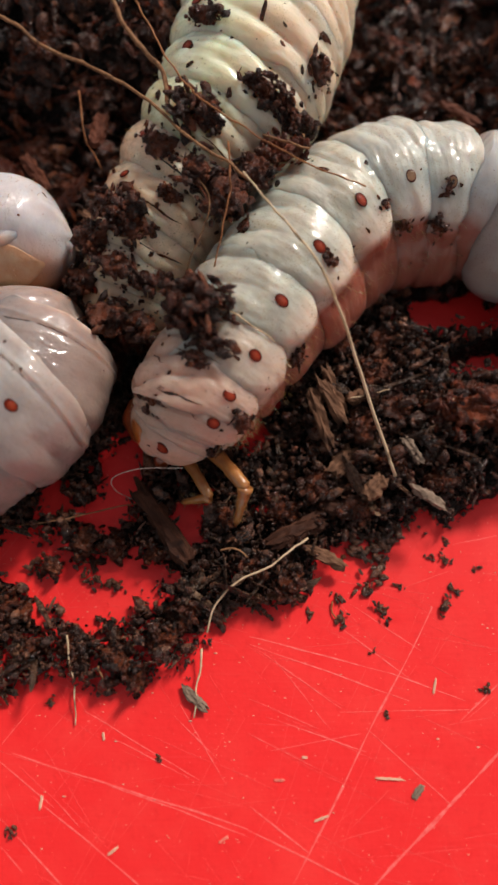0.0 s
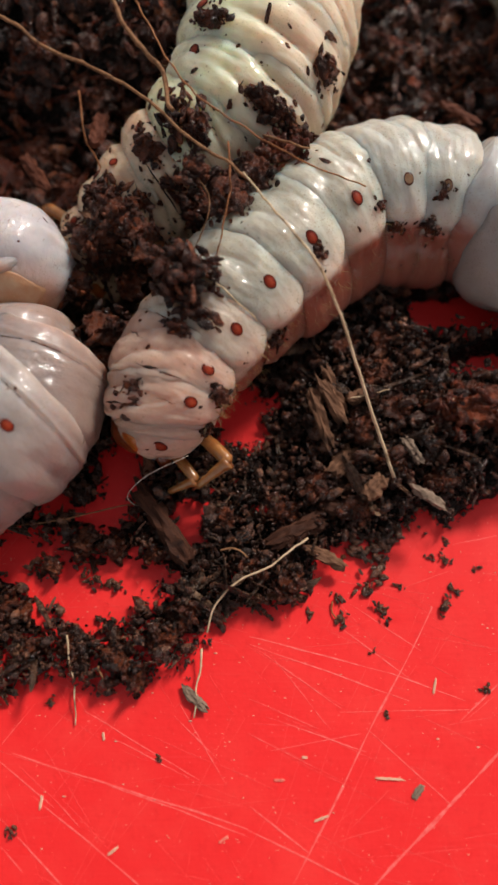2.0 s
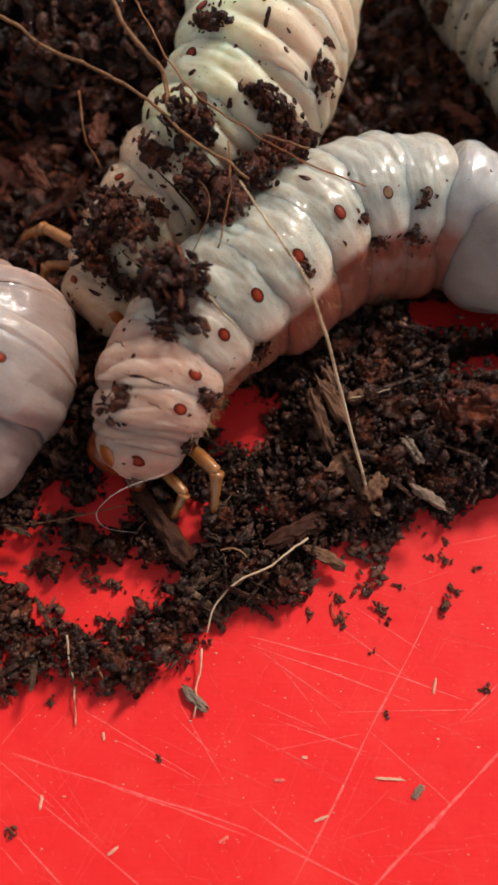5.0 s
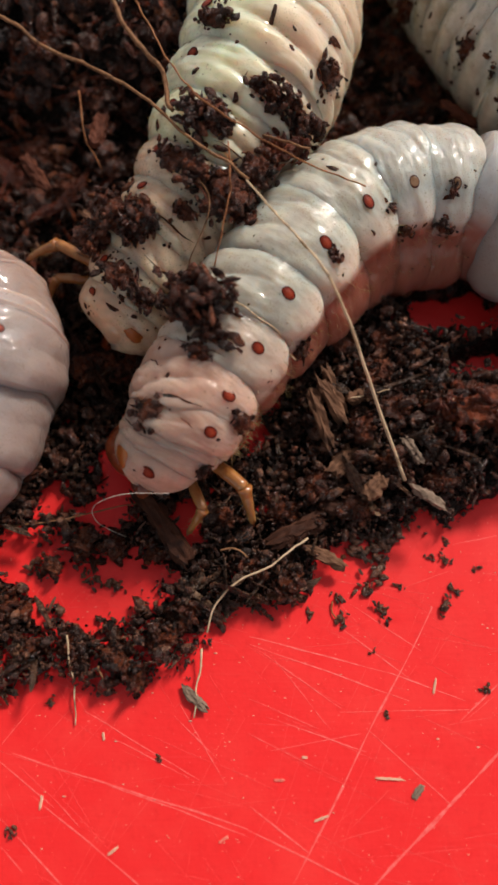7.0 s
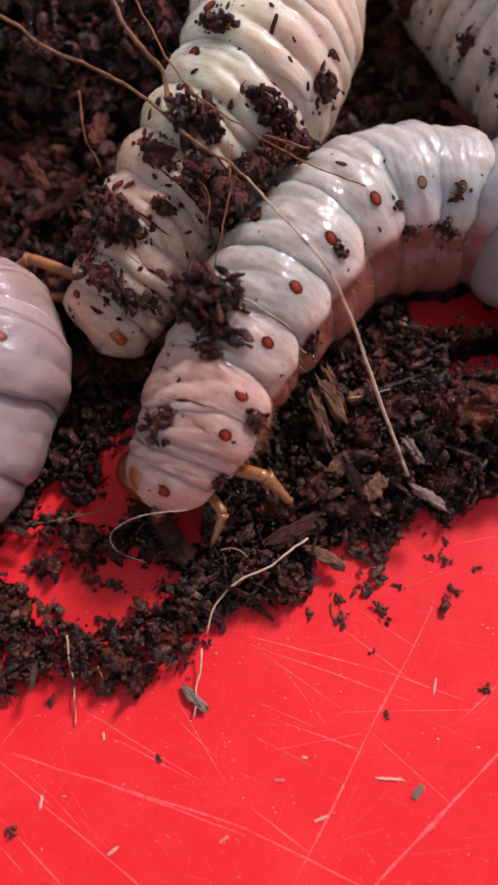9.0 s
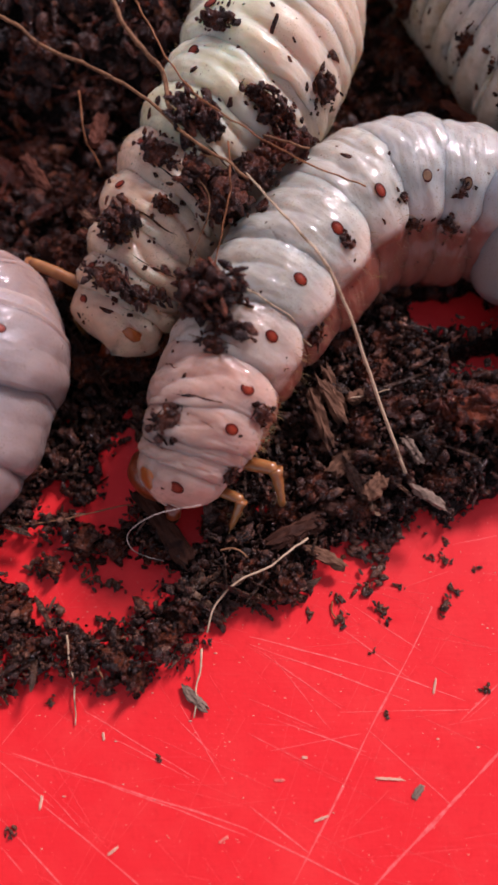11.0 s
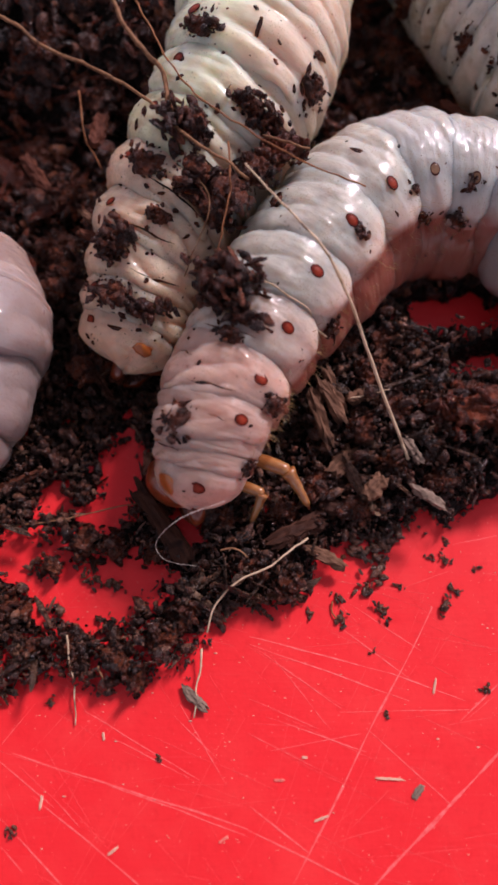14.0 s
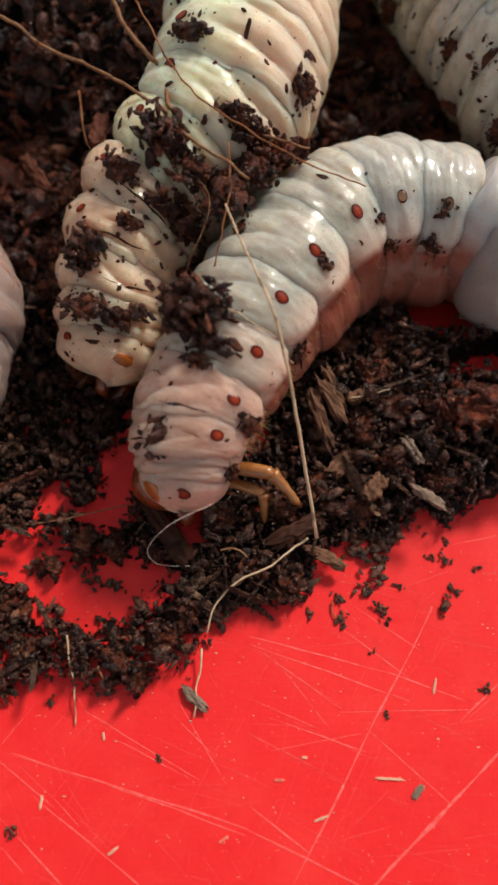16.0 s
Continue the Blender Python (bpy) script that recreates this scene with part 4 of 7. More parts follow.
GAPS = (  # bare patches of board: middle, half widths
    ((-0.0289, -0.0276, 0.0010), 0.0122, 0.0060), ((-0.0410, -0.0217, 0.0010), 0.0082, 0.0044), ((-0.0237, -0.0070, 0.0010), 0.0044, 0.0085), ((-0.0114, -0.0160, 0.0010), 0.0030, 0.0050), ((-0.0023, 0.0047, 0.0010), 0.0060, 0.0060),
    ((0.0420, 0.0262, 0.0010), 0.0135, 0.0058), ((0.0470, 0.0148, 0.0010), 0.0085, 0.0036), ((-0.0191, -0.0247, 0.0010), 0.0040, 0.0042), ((0.0201, -0.0217, 0.0010), 0.0050, 0.0018), ((-0.0263, -0.0140, 0.0010), 0.0040, 0.0035), ((-0.0354, -0.0108, 0.0010), 0.0026, 0.0032))


def cover(x, y):
    """How thickly soil lies at a place, 0 to 1."""
    p = Vector((x * 110, y * 110, 0.3))
    wob = 0.0030 * noise.noise(p * 2.2) + 0.0014 * noise.noise(p * 6)
    d = (y - np.interp(x, EX, EY) + wob) / 0.0025
    c = max(0.0, min(1.0, d))
    for (gx, gy, _), rx, ry in GAPS:
        e = math.hypot((x - gx) / rx, (y - gy) / ry) + 0.55 * noise.noise(p * 3.1)
        c *= max(0.0, min(1.0, (e - 0.75) / 0.45))
    return c


def ease(t):
    t = max(0.0, min(1.0, t))
    return t * t * (3 - 2 * t)


def lie(x, y):
    """Height of the soil bed: thin in front, heaped behind."""
    left = ease((0.005 - x) / 0.03)
    h = 0.0015 + left * 0.020 * ease((y - 0.058) / 0.034) + (1 - left) * 0.005 * ease((y - 0.052) / 0.040)
    h += 0.0045 * ease((x - 0.006) / 0.02) * ease((y + 0.016) / 0.02) * ease((0.034 - y) / 0.012)
    p = Vector((x * 90, y * 90, 1.7))
    return h + 0.006 * ease((y - 0.03) / 0.04) * noise.noise(p * 0.9) + 0.0012 * noise.noise(p * 3) + 0.0026 * ease((x - 0.008) / 0.012) * ease((y + 0.012) / 0.015) * noise.noise(p * 2.2)


def bed(x, y):
    """Top of the packed soil; below the board's face where it is bare."""
    c = cover(x, y)
    k = ease((c - 0.35) / 0.5) * max(ease((y + 0.004) / 0.03), ease((x - 0.002) / 0.01) * ease((y + 0.020) / 0.010), 0.55 * ease((c - 0.6) / 0.4))
    q = Vector((x * 500, y * 500, 0))
    z = lie(x, y) + 0.0009 * noise.noise(q) + 0.0005 * noise.noise(q * 2.7)
    return z * k - 0.0010 * (1 - k)


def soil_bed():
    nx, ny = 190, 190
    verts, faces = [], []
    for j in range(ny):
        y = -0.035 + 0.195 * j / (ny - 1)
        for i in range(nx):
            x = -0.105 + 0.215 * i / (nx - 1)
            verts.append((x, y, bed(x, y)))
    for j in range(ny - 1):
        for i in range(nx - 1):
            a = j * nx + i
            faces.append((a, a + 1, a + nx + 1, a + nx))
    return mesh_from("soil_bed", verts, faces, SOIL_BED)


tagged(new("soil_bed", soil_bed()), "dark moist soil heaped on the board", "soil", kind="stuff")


def crumb_field(name, count, sub, size, seed, area, material, shapes=16, power=1.0, raise_by=0.5, stack=0.0, label="", sliver=False, flaky=False):
    """Loose crumbs strewn over the bed; more where the soil is thick."""
    rng = random.Random(seed)
    base = [crumb_shape(sub, seed * 50 + i) if i % 2 == 0 or sliver or flaky else pellet_shape(sub, seed * 50 + i) for i in range(shapes)]
    if sliver:
        base = [(v * np.array((1.5, 0.30 + 0.3 * (i % 3) / 2, 0.22)), f) for i, (v, f) in enumerate(base)]
    x0, x1, y0, y1 = area
    pieces, tries = [], 0
    while len(pieces) < count and tries < count * 12:
        tries += 1
        x, y = rng.uniform(x0, x1), rng.uniform(y0, y1)
        c = cover(x, y)
        if c < 0.02 or rng.random() > c ** power:
            continue
        v, f = rng.choice(base)
        s = size[0] + (size[1] - size[0]) * rng.random() ** 2.2
        s *= 0.55 + 0.45 * c
        z = max(0.0, bed(x, y)) + s * raise_by * 0.6 + stack * rng.random() ** 1.5 * c
        m = turn(rng) if not sliver else np.array(Euler((rng.uniform(0, 6), rng.uniform(-0.6, 0.6), rng.uniform(0, 6))).to_matrix())
        pieces.append((v @ m.T * s + np.array((x, y, z)), f))
    return tagged(new(name, joined(name, pieces, material, not sliver and not flaky)), label, "soil", kind="stuff")


crumb_field("soil_crumbs", 3600, 2, (0.0004, 0.0015), 1, (-0.060, 0.064, -0.048, 0.040), SOIL, shapes=30, power=0.6, stack=0.0040, label="loose dark brown soil crumbs on the red board")
crumb_field("fine_soil", 17000, 1, (0.00018, 0.00066), 2, (-0.060, 0.064, -0.048, 0.040), SOIL, shapes=30, power=0.5, stack=0.0046, label="fine dark soil grains on the red board")
crumb_field("heap_crumbs", 3400, 2, (0.0007, 0.0028), 3, (-0.085, 0.090, 0.030, 0.130), SOIL_RED, shapes=26, flaky=True, stack=0.003, label="heap of moist reddish brown soil crumbs")
crumb_field("heap_grains", 8000, 1, (0.0003, 0.0013), 4, (-0.080, 0.085, 0.030, 0.120), SOIL_RED, shapes=26, flaky=True, stack=0.0040, label="fine moist grains over the soil heap")
crumb_field("rotten_shreds", 900, 2, (0.0010, 0.0034), 5, (-0.080, 0.085, 0.034, 0.115), SOIL_RUST, shapes=24, stack=0.0045, label="rusty shreds of rotten wood in the heap", sliver=True)
crumb_field("wood_shreds", 560, 2, (0.0005, 0.0026), 6, (-0.055, 0.060, -0.045, 0.034), SHRED, shapes=24, stack=0.0045, label="brown shreds of wood among the crumbs", sliver=True)


# ---------------------------------------------------------------- clods and crumbs that can be told apart
def clod(place, size, count, seed, stretch=(1, 1, 0.6), rz=0, material=None, label="wet dark brown soil clod on the heap", name="soil_clod"):
    core, grains = clod_mesh(name, size, count, material or CLOD, seed, stretch)
    ob = tagged(new(name, core), label, "soil clod", "soil clods")
    under(new("soil_crust", grains), ob)["kind"] = "stuff"
    ob.matrix_basis = pose(*place, 0, 0, rz)
    rng = random.Random(seed + 50)
    for i in range(int(size * 1500)):
        g, k = under(new("soil_crumb", rng.choice(CRUMBS)), ob), rng.uniform(0.25, 0.9) * min(1.0, size / 0.006)
        a, d = rng.uniform(0, 6.28), size * rng.uniform(0.2, 0.62)
        z = rng.uniform(-0.1, 0.30) * size if size > 0.009 else -place[2] + 0.3 * k * MM
        g.matrix_basis = Matrix.Translation((math.cos(a) * d, math.sin(a) * d, z)) @ Euler((rng.uniform(-0.6, 0.6), rng.uniform(-0.6, 0.6), rng.uniform(0, 6.28))).to_matrix().to_4x4() @ Matrix.Diagonal((k * rng.uniform(0.8, 1.7), k, k * 0.7, 1))
    return ob


for i, (p, size, n) in enumerate((((-0.0270, 0.0415, 0.0130), 0.0090, 30), ((-0.0148, 0.0185, 0.0090), 0.0083, 30), ((-0.0227, 0.0188, 0.0060), 0.0090, 30), ((-0.0269, 0.0146, 0.0050), 0.0075, 24),
                                  ((-0.0044, 0.0345, 0.0270), 0.0100, 34), ((0.0009, 0.0397, 0.0270), 0.0085, 26), ((0.0054, 0.0458, 0.0240), 0.0075, 26), ((-0.0090, 0.0378, 0.0300), 0.0062, 26), ((-0.0259, 0.0376, 0.0150), 0.0100, 30), ((-0.0193, 0.0327, 0.0150), 0.0095, 30), ((-0.0135, 0.0285, 0.0150), 0.0080, 30), ((-0.0282, 0.0322, 0.0120), 0.0090, 30), ((-0.0223, 0.0280, 0.0110), 0.0085, 30),
                                  ((-0.0414, 0.0785, 0.0200), 0.0105, 30), ((-0.0441, 0.0632, 0.0170), 0.0120, 34), ((-0.0302, 0.0720, 0.0180), 0.0097, 30), ((-0.0375, 0.0537, 0.0140), 0.0105, 30),
                                  ((-0.0285, 0.0605, 0.0170), 0.0090, 26), ((-0.0432, 0.0511, 0.0090), 0.0097, 26), ((0.0302, 0.0852, 0.0100), 0.0097, 26), ((0.0378, 0.0745, 0.0100), 0.0090, 26),
                                  ((0.0260, 0.0725, 0.0090), 0.0090, 26), ((0.0458, 0.0836, 0.0100), 0.0105, 28), ((0.0237, 0.0884, 0.0140), 0.0105, 28))):
    if p[1] > 0.045:
        p = (p[0], p[1], min(p[2], lie(p[0], p[1]) + 0.2 * size))
    clod(p, size, n, 300 + i, (1, 1, 0.6), i * 47, CLOD)
PUSHED = []          # clods on the burrowing larva's neck, shoved aside as it turns
for i, (p, q, size) in enumerate((((-0.0227, 0.0348, 0.0230), (-0.0355, 0.0490, 0.0080), 0.0095), ((-0.0272, 0.0319, 0.0200), (-0.0385, 0.0400, 0.0060), 0.0085), ((-0.0199, 0.0316, 0.0230), (-0.0369, 0.0342, 0.0050), 0.0075))):
    PUSHED.append((clod(p, size, 30, 520 + i, (1, 1, 0.6), i * 67, CLOD, "crumbly wet soil clod pushed along by a grub"), p, q, i * 67))
for i, (p, q, size) in enumerate((((-0.0244, 0.0164, 0.0190), (-0.0311, 0.0134, 0.0050), 0.0085), ((-0.0197, 0.0155, 0.0170), (-0.0217, 0.0134, 0.0050), 0.0085), ((-0.0299, 0.0238, 0.0170), (-0.0383, 0.0285, 0.0060), 0.0075))):
    PUSHED.append((clod(p, size, 30, 540 + i, (1, 1, 0.6), i * 41, CLOD, "crumbly wet soil clod pushed along by a grub"), p, q, -i * 41 - 1))
clod((0.0410, 0.0035, 0.0090), 0.0185, 60, 381, (1.0, 0.60, 0.45), 5, SOIL_RUST, "crumbly rust-brown chunk of rotten wood", "rotten_wood")
clod((0.0053, 0.0440, 0.0270), 0.0085, 30, 382, (1.1, 0.7, 0.5), 12, SOIL_RUST, "crumbly rust-brown chunk of rotten wood", "rotten_wood")
for i, (p, size, n) in enumerate((((0.0181, 0.0176, 0.0060), 0.006, 20), ((0.0254, 0.0183, 0.0070), 0.007, 26), ((0.0217, 0.0109, 0.0080), 0.006, 20), ((0.0264, 0.0043, 0.0080), 0.007, 26), ((0.0330, 0.0069, 0.0070), 0.006, 20), ((0.0201, -0.0001, 0.0080), 0.006, 20),
                                  ((0.0262, -0.0058, 0.0060), 0.006, 20), ((0.0343, -0.0086, 0.0050), 0.007, 26), ((0.0120, -0.0097, 0.0050), 0.006, 20), ((0.0059, -0.0136, 0.0040), 0.006, 20), ((0.0190, -0.0136, 0.0040), 0.006, 20), ((0.0396, 0.0073, 0.0060), 0.006, 20), ((0.0320, 0.0176, 0.0060), 0.006, 20),
                                  ((-0.0402, -0.0311, 0.0020), 0.006, 20), ((-0.0366, -0.0376, 0.0020), 0.005, 20), ((-0.0298, -0.0376, 0.0025), 0.006, 20), ((-0.0221, -0.0386, 0.0025), 0.006, 20), ((-0.0145, -0.0358, 0.0025), 0.006, 20), ((-0.0108, -0.0321, 0.0025), 0.005, 20), ((-0.0191, -0.0422, 0.0020), 0.005, 20),
                                  ((0.0009, -0.0244, 0.0030), 0.006, 20), ((0.0068, -0.0273, 0.0030), 0.006, 20), ((-0.0293, -0.0193, 0.0020), 0.006, 20), ((-0.0350, -0.0233, 0.0020), 0.004, 20), ((-0.0242, -0.0203, 0.0020), 0.005, 20), ((-0.0171, -0.0213, 0.0020), 0.005, 20), ((-0.0041, -0.0154, 0.0030), 0.005, 20))):
    clod(p, size * 1.1, n, 420 + i, (1.1, 0.9, 0.65), i * 53, CLOD, "crumbly brown soil clod among loose crumbs")
for i, (p, size, n) in enumerate((((0.0242, -0.0206, 0.0008), 0.0054, 16), ((0.0197, -0.0203, 0.0008), 0.0050, 14), ((0.0268, -0.0176, 0.0008), 0.0044, 12), ((0.0213, -0.0271, 0.0008), 0.0029, 8), ((0.0346, -0.0298, 0.0008), 0.0027, 8), ((0.0366, -0.0276, 0.0007), 0.0015, 4), ((0.0234, -0.0312, 0.0007), 0.0023, 6),
                                  ((0.0160, -0.0329, 0.0006), 0.0019, 5), ((0.0156, -0.0288, 0.0006), 0.0016, 4), ((0.0106, -0.0319, 0.0005), 0.0013, 3), ((0.0353, -0.0221, 0.0006), 0.0017, 5), ((0.0328, -0.0221, 0.0005), 0.0010, 3),
                                  ((0.0265, -0.0268, 0.0005), 0.0012, 3), ((0.0408, -0.0238, 0.0005), 0.0010, 3), ((0.0213, -0.0381, 0.0004), 0.0009, 3), ((0.0399, -0.0442, 0.0005), 0.0013, 3), ((0.0232, -0.0483, 0.0003), 0.0008, 2),
                                  ((-0.0381, -0.0656, 0.0007), 0.0014, 3), ((-0.0147, -0.0551, 0.0003), 0.0009, 3), ((-0.0335, -0.0462, 0.0006), 0.0013, 3), ((-0.0373, -0.0236, 0.0008), 0.0030, 8), ((-0.0238, -0.0266, 0.0008), 0.0027, 8),
                                  ((-0.0279, -0.0256, 0.0007), 0.0026, 8), ((-0.0344, -0.0255, 0.0005), 0.0011, 3), ((0.0035, -0.0322, 0.0005), 0.0012, 3), ((0.0356, -0.0190, 0.0004), 0.0011, 3))):
    lumps = crumb_cluster("soil_crumb", size * 1.25, SOIL, 340 + i)
    ob = tagged(new("soil_crumb", lumps[0]), "small dark soil crumb on the red board", "soil crumb", "soil crumbs")
    ob.matrix_basis = pose(p[0], p[1], size * 0.09)
    for lump in lumps[1:]:
        under(new("grain", lump), ob)


# ---------------------------------------------------------------- chips, sticks, fibres
def chip(place, length, width, thick, rz, tilt, material, label, seed, name="wood_chip"):
    """A split, frayed piece of rotten wood, long along x."""
    n, sides = 22, 14
    verts, faces = [], []
    for i in range(n + 1):
        u = i / n
        for j in range(sides):
            f = 2 * math.pi * j / sides
            end = 0.8 + 0.2 * min(1, 6 * min(u, 1 - u))
            w = 1 + 0.5 * noise.noise(Vector((u * 2.5, j * 1.3, seed))) + 0.3 * noise.noise(Vector((u * 0.8, j * 3.1, seed + 3))) + 0.45 * noise.noise(Vector((u * 7, j * 2.3, seed + 5)))
            c, s = math.cos(f), math.sin(f)
            box = 1 / max(abs(c), abs(s)) ** 0.6
            verts.append((length * (u - 0.5) + 0.34 * length * noise.noise(Vector((j * 1.7, seed, 2))) * (1 if i in (0, n) else 0.4),
                          c * box * width / 2 * w * end, s * box * thick / 2 * w * end))
    for i in range(n):
        for j in range(sides):
            k = (j + 1) % sides
            faces.append((i * sides + j, i * sides + k, (i + 1) * sides + k, (i + 1) * sides + j)[::-1])
    faces.append(tuple(range(sides)))
    faces.append(tuple(reversed([n * sides + j for j in range(sides)])))
    ob = tagged(new(name, mesh_from(name, verts, faces, material, False)), label, "wood chip", "wood chips in the soil")
    ob.matrix_basis = pose(place[0], place[1], max(place[2] - 0.0012, 0.45 * thick), 0, tilt, rz)
    return ob


for i, (p, le, w, th, rz, tilt, mat, lab) in enumerate((
        ((0.0128, 0.0023, 0.0090), 0.0100, 0.0022, 0.0016, -72, 8, CHIP_TAN, "tan splinter of rotten wood in the soil"),
        ((0.0150, 0.0051, 0.0100), 0.0085, 0.0020, 0.0014, -62, 10, CHIP_TAN, "tan splinter of rotten wood in the soil"),
        ((0.0168, -0.0055, 0.0070), 0.0062, 0.0028, 0.0018, 48, 6, CHIP_TAN, "broken tan chip of rotten wood"),
        ((0.0224, -0.0105, 0.0060), 0.0045, 0.0020, 0.0014, 50, 0, CHIP_TAN, "broken tan chip of rotten wood"),
        ((0.0132, -0.0221, 0.0040), 0.0070, 0.0018, 0.0014, -28, 4, CHIP_TAN, "tan splinter of rotten wood in the soil"),
        ((0.0098, -0.0173, 0.0050), 0.0070, 0.0024, 0.0020, 18, 4, STICK_DARK, "dark weathered chip of wood"),
        ((0.0294, -0.0043, 0.0080), 0.0042, 0.0016, 0.0012, -58, 6, GREY_BIT, "small grey splinter in the soil"),
        ((0.0249, 0.0121, 0.0080), 0.0040, 0.0020, 0.0016, -40, 6, CHIP_RED, "crumbly red-brown bit of rotten wood"),
        ((-0.0154, -0.0164, 0.0055), 0.0150, 0.0032, 0.0024, -55, 3, STICK_DARK, "dark brown stick lying on the soil"),
        ((-0.0091, -0.0456, 0.0008), 0.0050, 0.0014, 0.0012, -42, 0, GREY_BIT, "short grey twig on the red board"),
        ((-0.0381, -0.0390, 0.0030), 0.0050, 0.0022, 0.0014, -35, 5, CHIP_TAN, "tan chip of rotten wood in the soil"),
        ((0.0082, -0.0283, 0.0030), 0.0026, 0.0012, 0.0009, -50, 0, CHIP_TAN, "small tan chip in the soil"),
        ((0.0046, -0.0285, 0.0030), 0.0024, 0.0014, 0.0010, 20, 0, CHIP_TAN, "small tan chip in the soil"),
        ((-0.0285, 0.0561, 0.0200), 0.0080, 0.0026, 0.0016, 85, 10, CHIP_RED, "rusty splinter of rotten wood"),
        ((-0.0413, 0.0503, 0.0150), 0.0070, 0.0022, 0.0016, -50, 20, CHIP_RED, "rusty splinter of rotten wood"),
        ((0.0428, 0.0654, 0.0140), 0.0080, 0.0020, 0.0014, -32, 8, CHIP_RED, "rusty splinter of rotten wood"),
        ((-0.0429, -0.0086, 0.0040), 0.0090, 0.0014, 0.0012, 25, 4, CHIP_RED, "reddish sliver of wood"),
        ((-0.0281, 0.0365, 0.0190), 0.0060, 0.0014, 0.0010, -38, 8, CHIP_TAN, "tan splinter of rotten wood in the soil"),
        ((-0.0270, 0.0330, 0.0180), 0.0080, 0.0016, 0.0012, -25, 4, CHIP_RED, "rusty splinter of rotten wood"),
        ((-0.0298, 0.0135, 0.0060), 0.0130, 0.0014, 0.0012, -58, 8, STICK_DARK, "thin dark stick in the soil"),
        ((0.0289, -0.0039, 0.0095), 0.0050, 0.0016, 0.0010, -58, 6, GREY_BIT, "pale grey splinter in the soil"),
        ((0.0219, -0.0108, 0.0095), 0.0048, 0.0028, 0.0016, 48, 6, CHIP_TAN, "broken tan chip of rotten wood"),
        ((0.0250, 0.0112, 0.0095), 0.0040, 0.0024, 0.0016, 60, 10, CHIP_RED, "crumbly red-brown bit of rotten wood"),
        ((0.0155, 0.0074, 0.0095), 0.0080, 0.0018, 0.0013, -66, 12, CHIP_TAN, "tan splinter of rotten wood in the soil"),
        ((0.0203, 0.0063, 0.0095), 0.0056, 0.0022, 0.0012, 20, 8, CHIP_TAN, "tan splinter of rotten wood in the soil"),
        ((0.0086, -0.0175, 0.0055), 0.0095, 0.0026, 0.0016, 24, 3, STICK_DARK, "frayed dark brown chip of rotten wood"),
        ((0.0311, -0.0126, 0.0095), 0.0060, 0.0016, 0.0012, -30, 6, GREY_BIT, "small grey splinter in the soil"),
        ((0.0367, 0.0063, 0.0095), 0.0050, 0.0012, 0.0010, 35, 4, STICK_DARK, "thin dark stick in the soil"),
        ((0.0159, -0.0138, 0.0050), 0.0060, 0.0024, 0.0018, -20, 4, STICK_DARK, "dark weathered chip of wood"))):
    chip(p, le, w, th, rz, tilt, mat, lab, i * 3.3)
for i, (p, le, rz) in enumerate((((0.0230, -0.0579, 0.0002), 0.0045, -3), ((0.0316, -0.0436, 0.0002), 0.0026, 75), ((0.0117, -0.0637, 0.0003), 0.0026, 20), ((-0.0337, -0.0614, 0.0003), 0.0022, 85), ((-0.0216, -0.0683, 0.0003), 0.0020, 35),
                                 ((0.0274, -0.0600, 0.0004), 0.0026, 50), ((0.0050, -0.0581, 0.0002), 0.0018, 0), ((0.0092, -0.0547, 0.0002), 0.0009, 0), ((-0.0242, -0.0515, 0.0002), 0.0013, 100), ((-0.0041, -0.0667, 0.0002), 0.0018, 35))):
    chip(p, le * 0.9, 0.00036 if i != 5 else 0.0010, 0.00025, rz, 0, GREY_BIT if i == 5 else FLAKE_FAINT if i in (6, 9) else FLAKE, "tiny straw-coloured flake on the red board", 70 + i, "wood_flake")

rng = random.Random(77)
flecks = []
for i in range(420):
    v, f = crumb_shape(1, 900 + i % 9)
    k = 0.00004 + 0.00012 * rng.random() ** 2
    flecks.append((v * np.array((1.4, 0.8, 0.4)) * k + np.array((rng.uniform(-0.046, 0.048), rng.uniform(-0.074, -0.020), k * 0.25)), f))
tagged(new("wood_dust", joined("wood_dust", flecks, FLAKE)), "pale specks of wood dust on the red board", "dust", kind="stuff")


def fibre(pts, r0, r1, material, label, seed, name="root_fibre", wobble=0.0003):
    ob = tagged(new(name, fibre_mesh(name, pts, r0, r1, material, seed, wobble)), label, "fibre", "root fibres over the soil")
    return ob


fibre(((-0.0486, 0.0760, 0.0270), (-0.0430, 0.0725, 0.0270), (-0.0376, 0.0682, 0.0260), (-0.0287, 0.0627, 0.0270), (-0.0186, 0.0533, 0.0300), (-0.0103, 0.0428, 0.0320), (-0.0037, 0.0369, 0.0330), (-0.0001, 0.0341, 0.0320)), 0.00036, 0.00024, ROOT, "long brown root lying over soil and grub", 1)
fibre(((-0.0266, 0.0803, 0.0280), (-0.0226, 0.0718, 0.0270), (-0.0180, 0.0632, 0.0290), (-0.0147, 0.0570, 0.0310), (-0.0138, 0.0499, 0.0320), (-0.0128, 0.0481, 0.0320)), 0.00046, 0.00040, ROOT, "forked brown root on the soil heap", 2)
fibre(((-0.0225, 0.0803, 0.0280), (-0.0182, 0.0697, 0.0300), (-0.0135, 0.0573, 0.0330), (-0.0089, 0.0486, 0.0350), (-0.0037, 0.0440, 0.0350), (0.0027, 0.0408, 0.0330), (0.0101, 0.0378, 0.0310), (0.0195, 0.0352, 0.0290)), 0.00019, 0.00012, ROOT_RED, "thin reddish root across the grubs", 3)
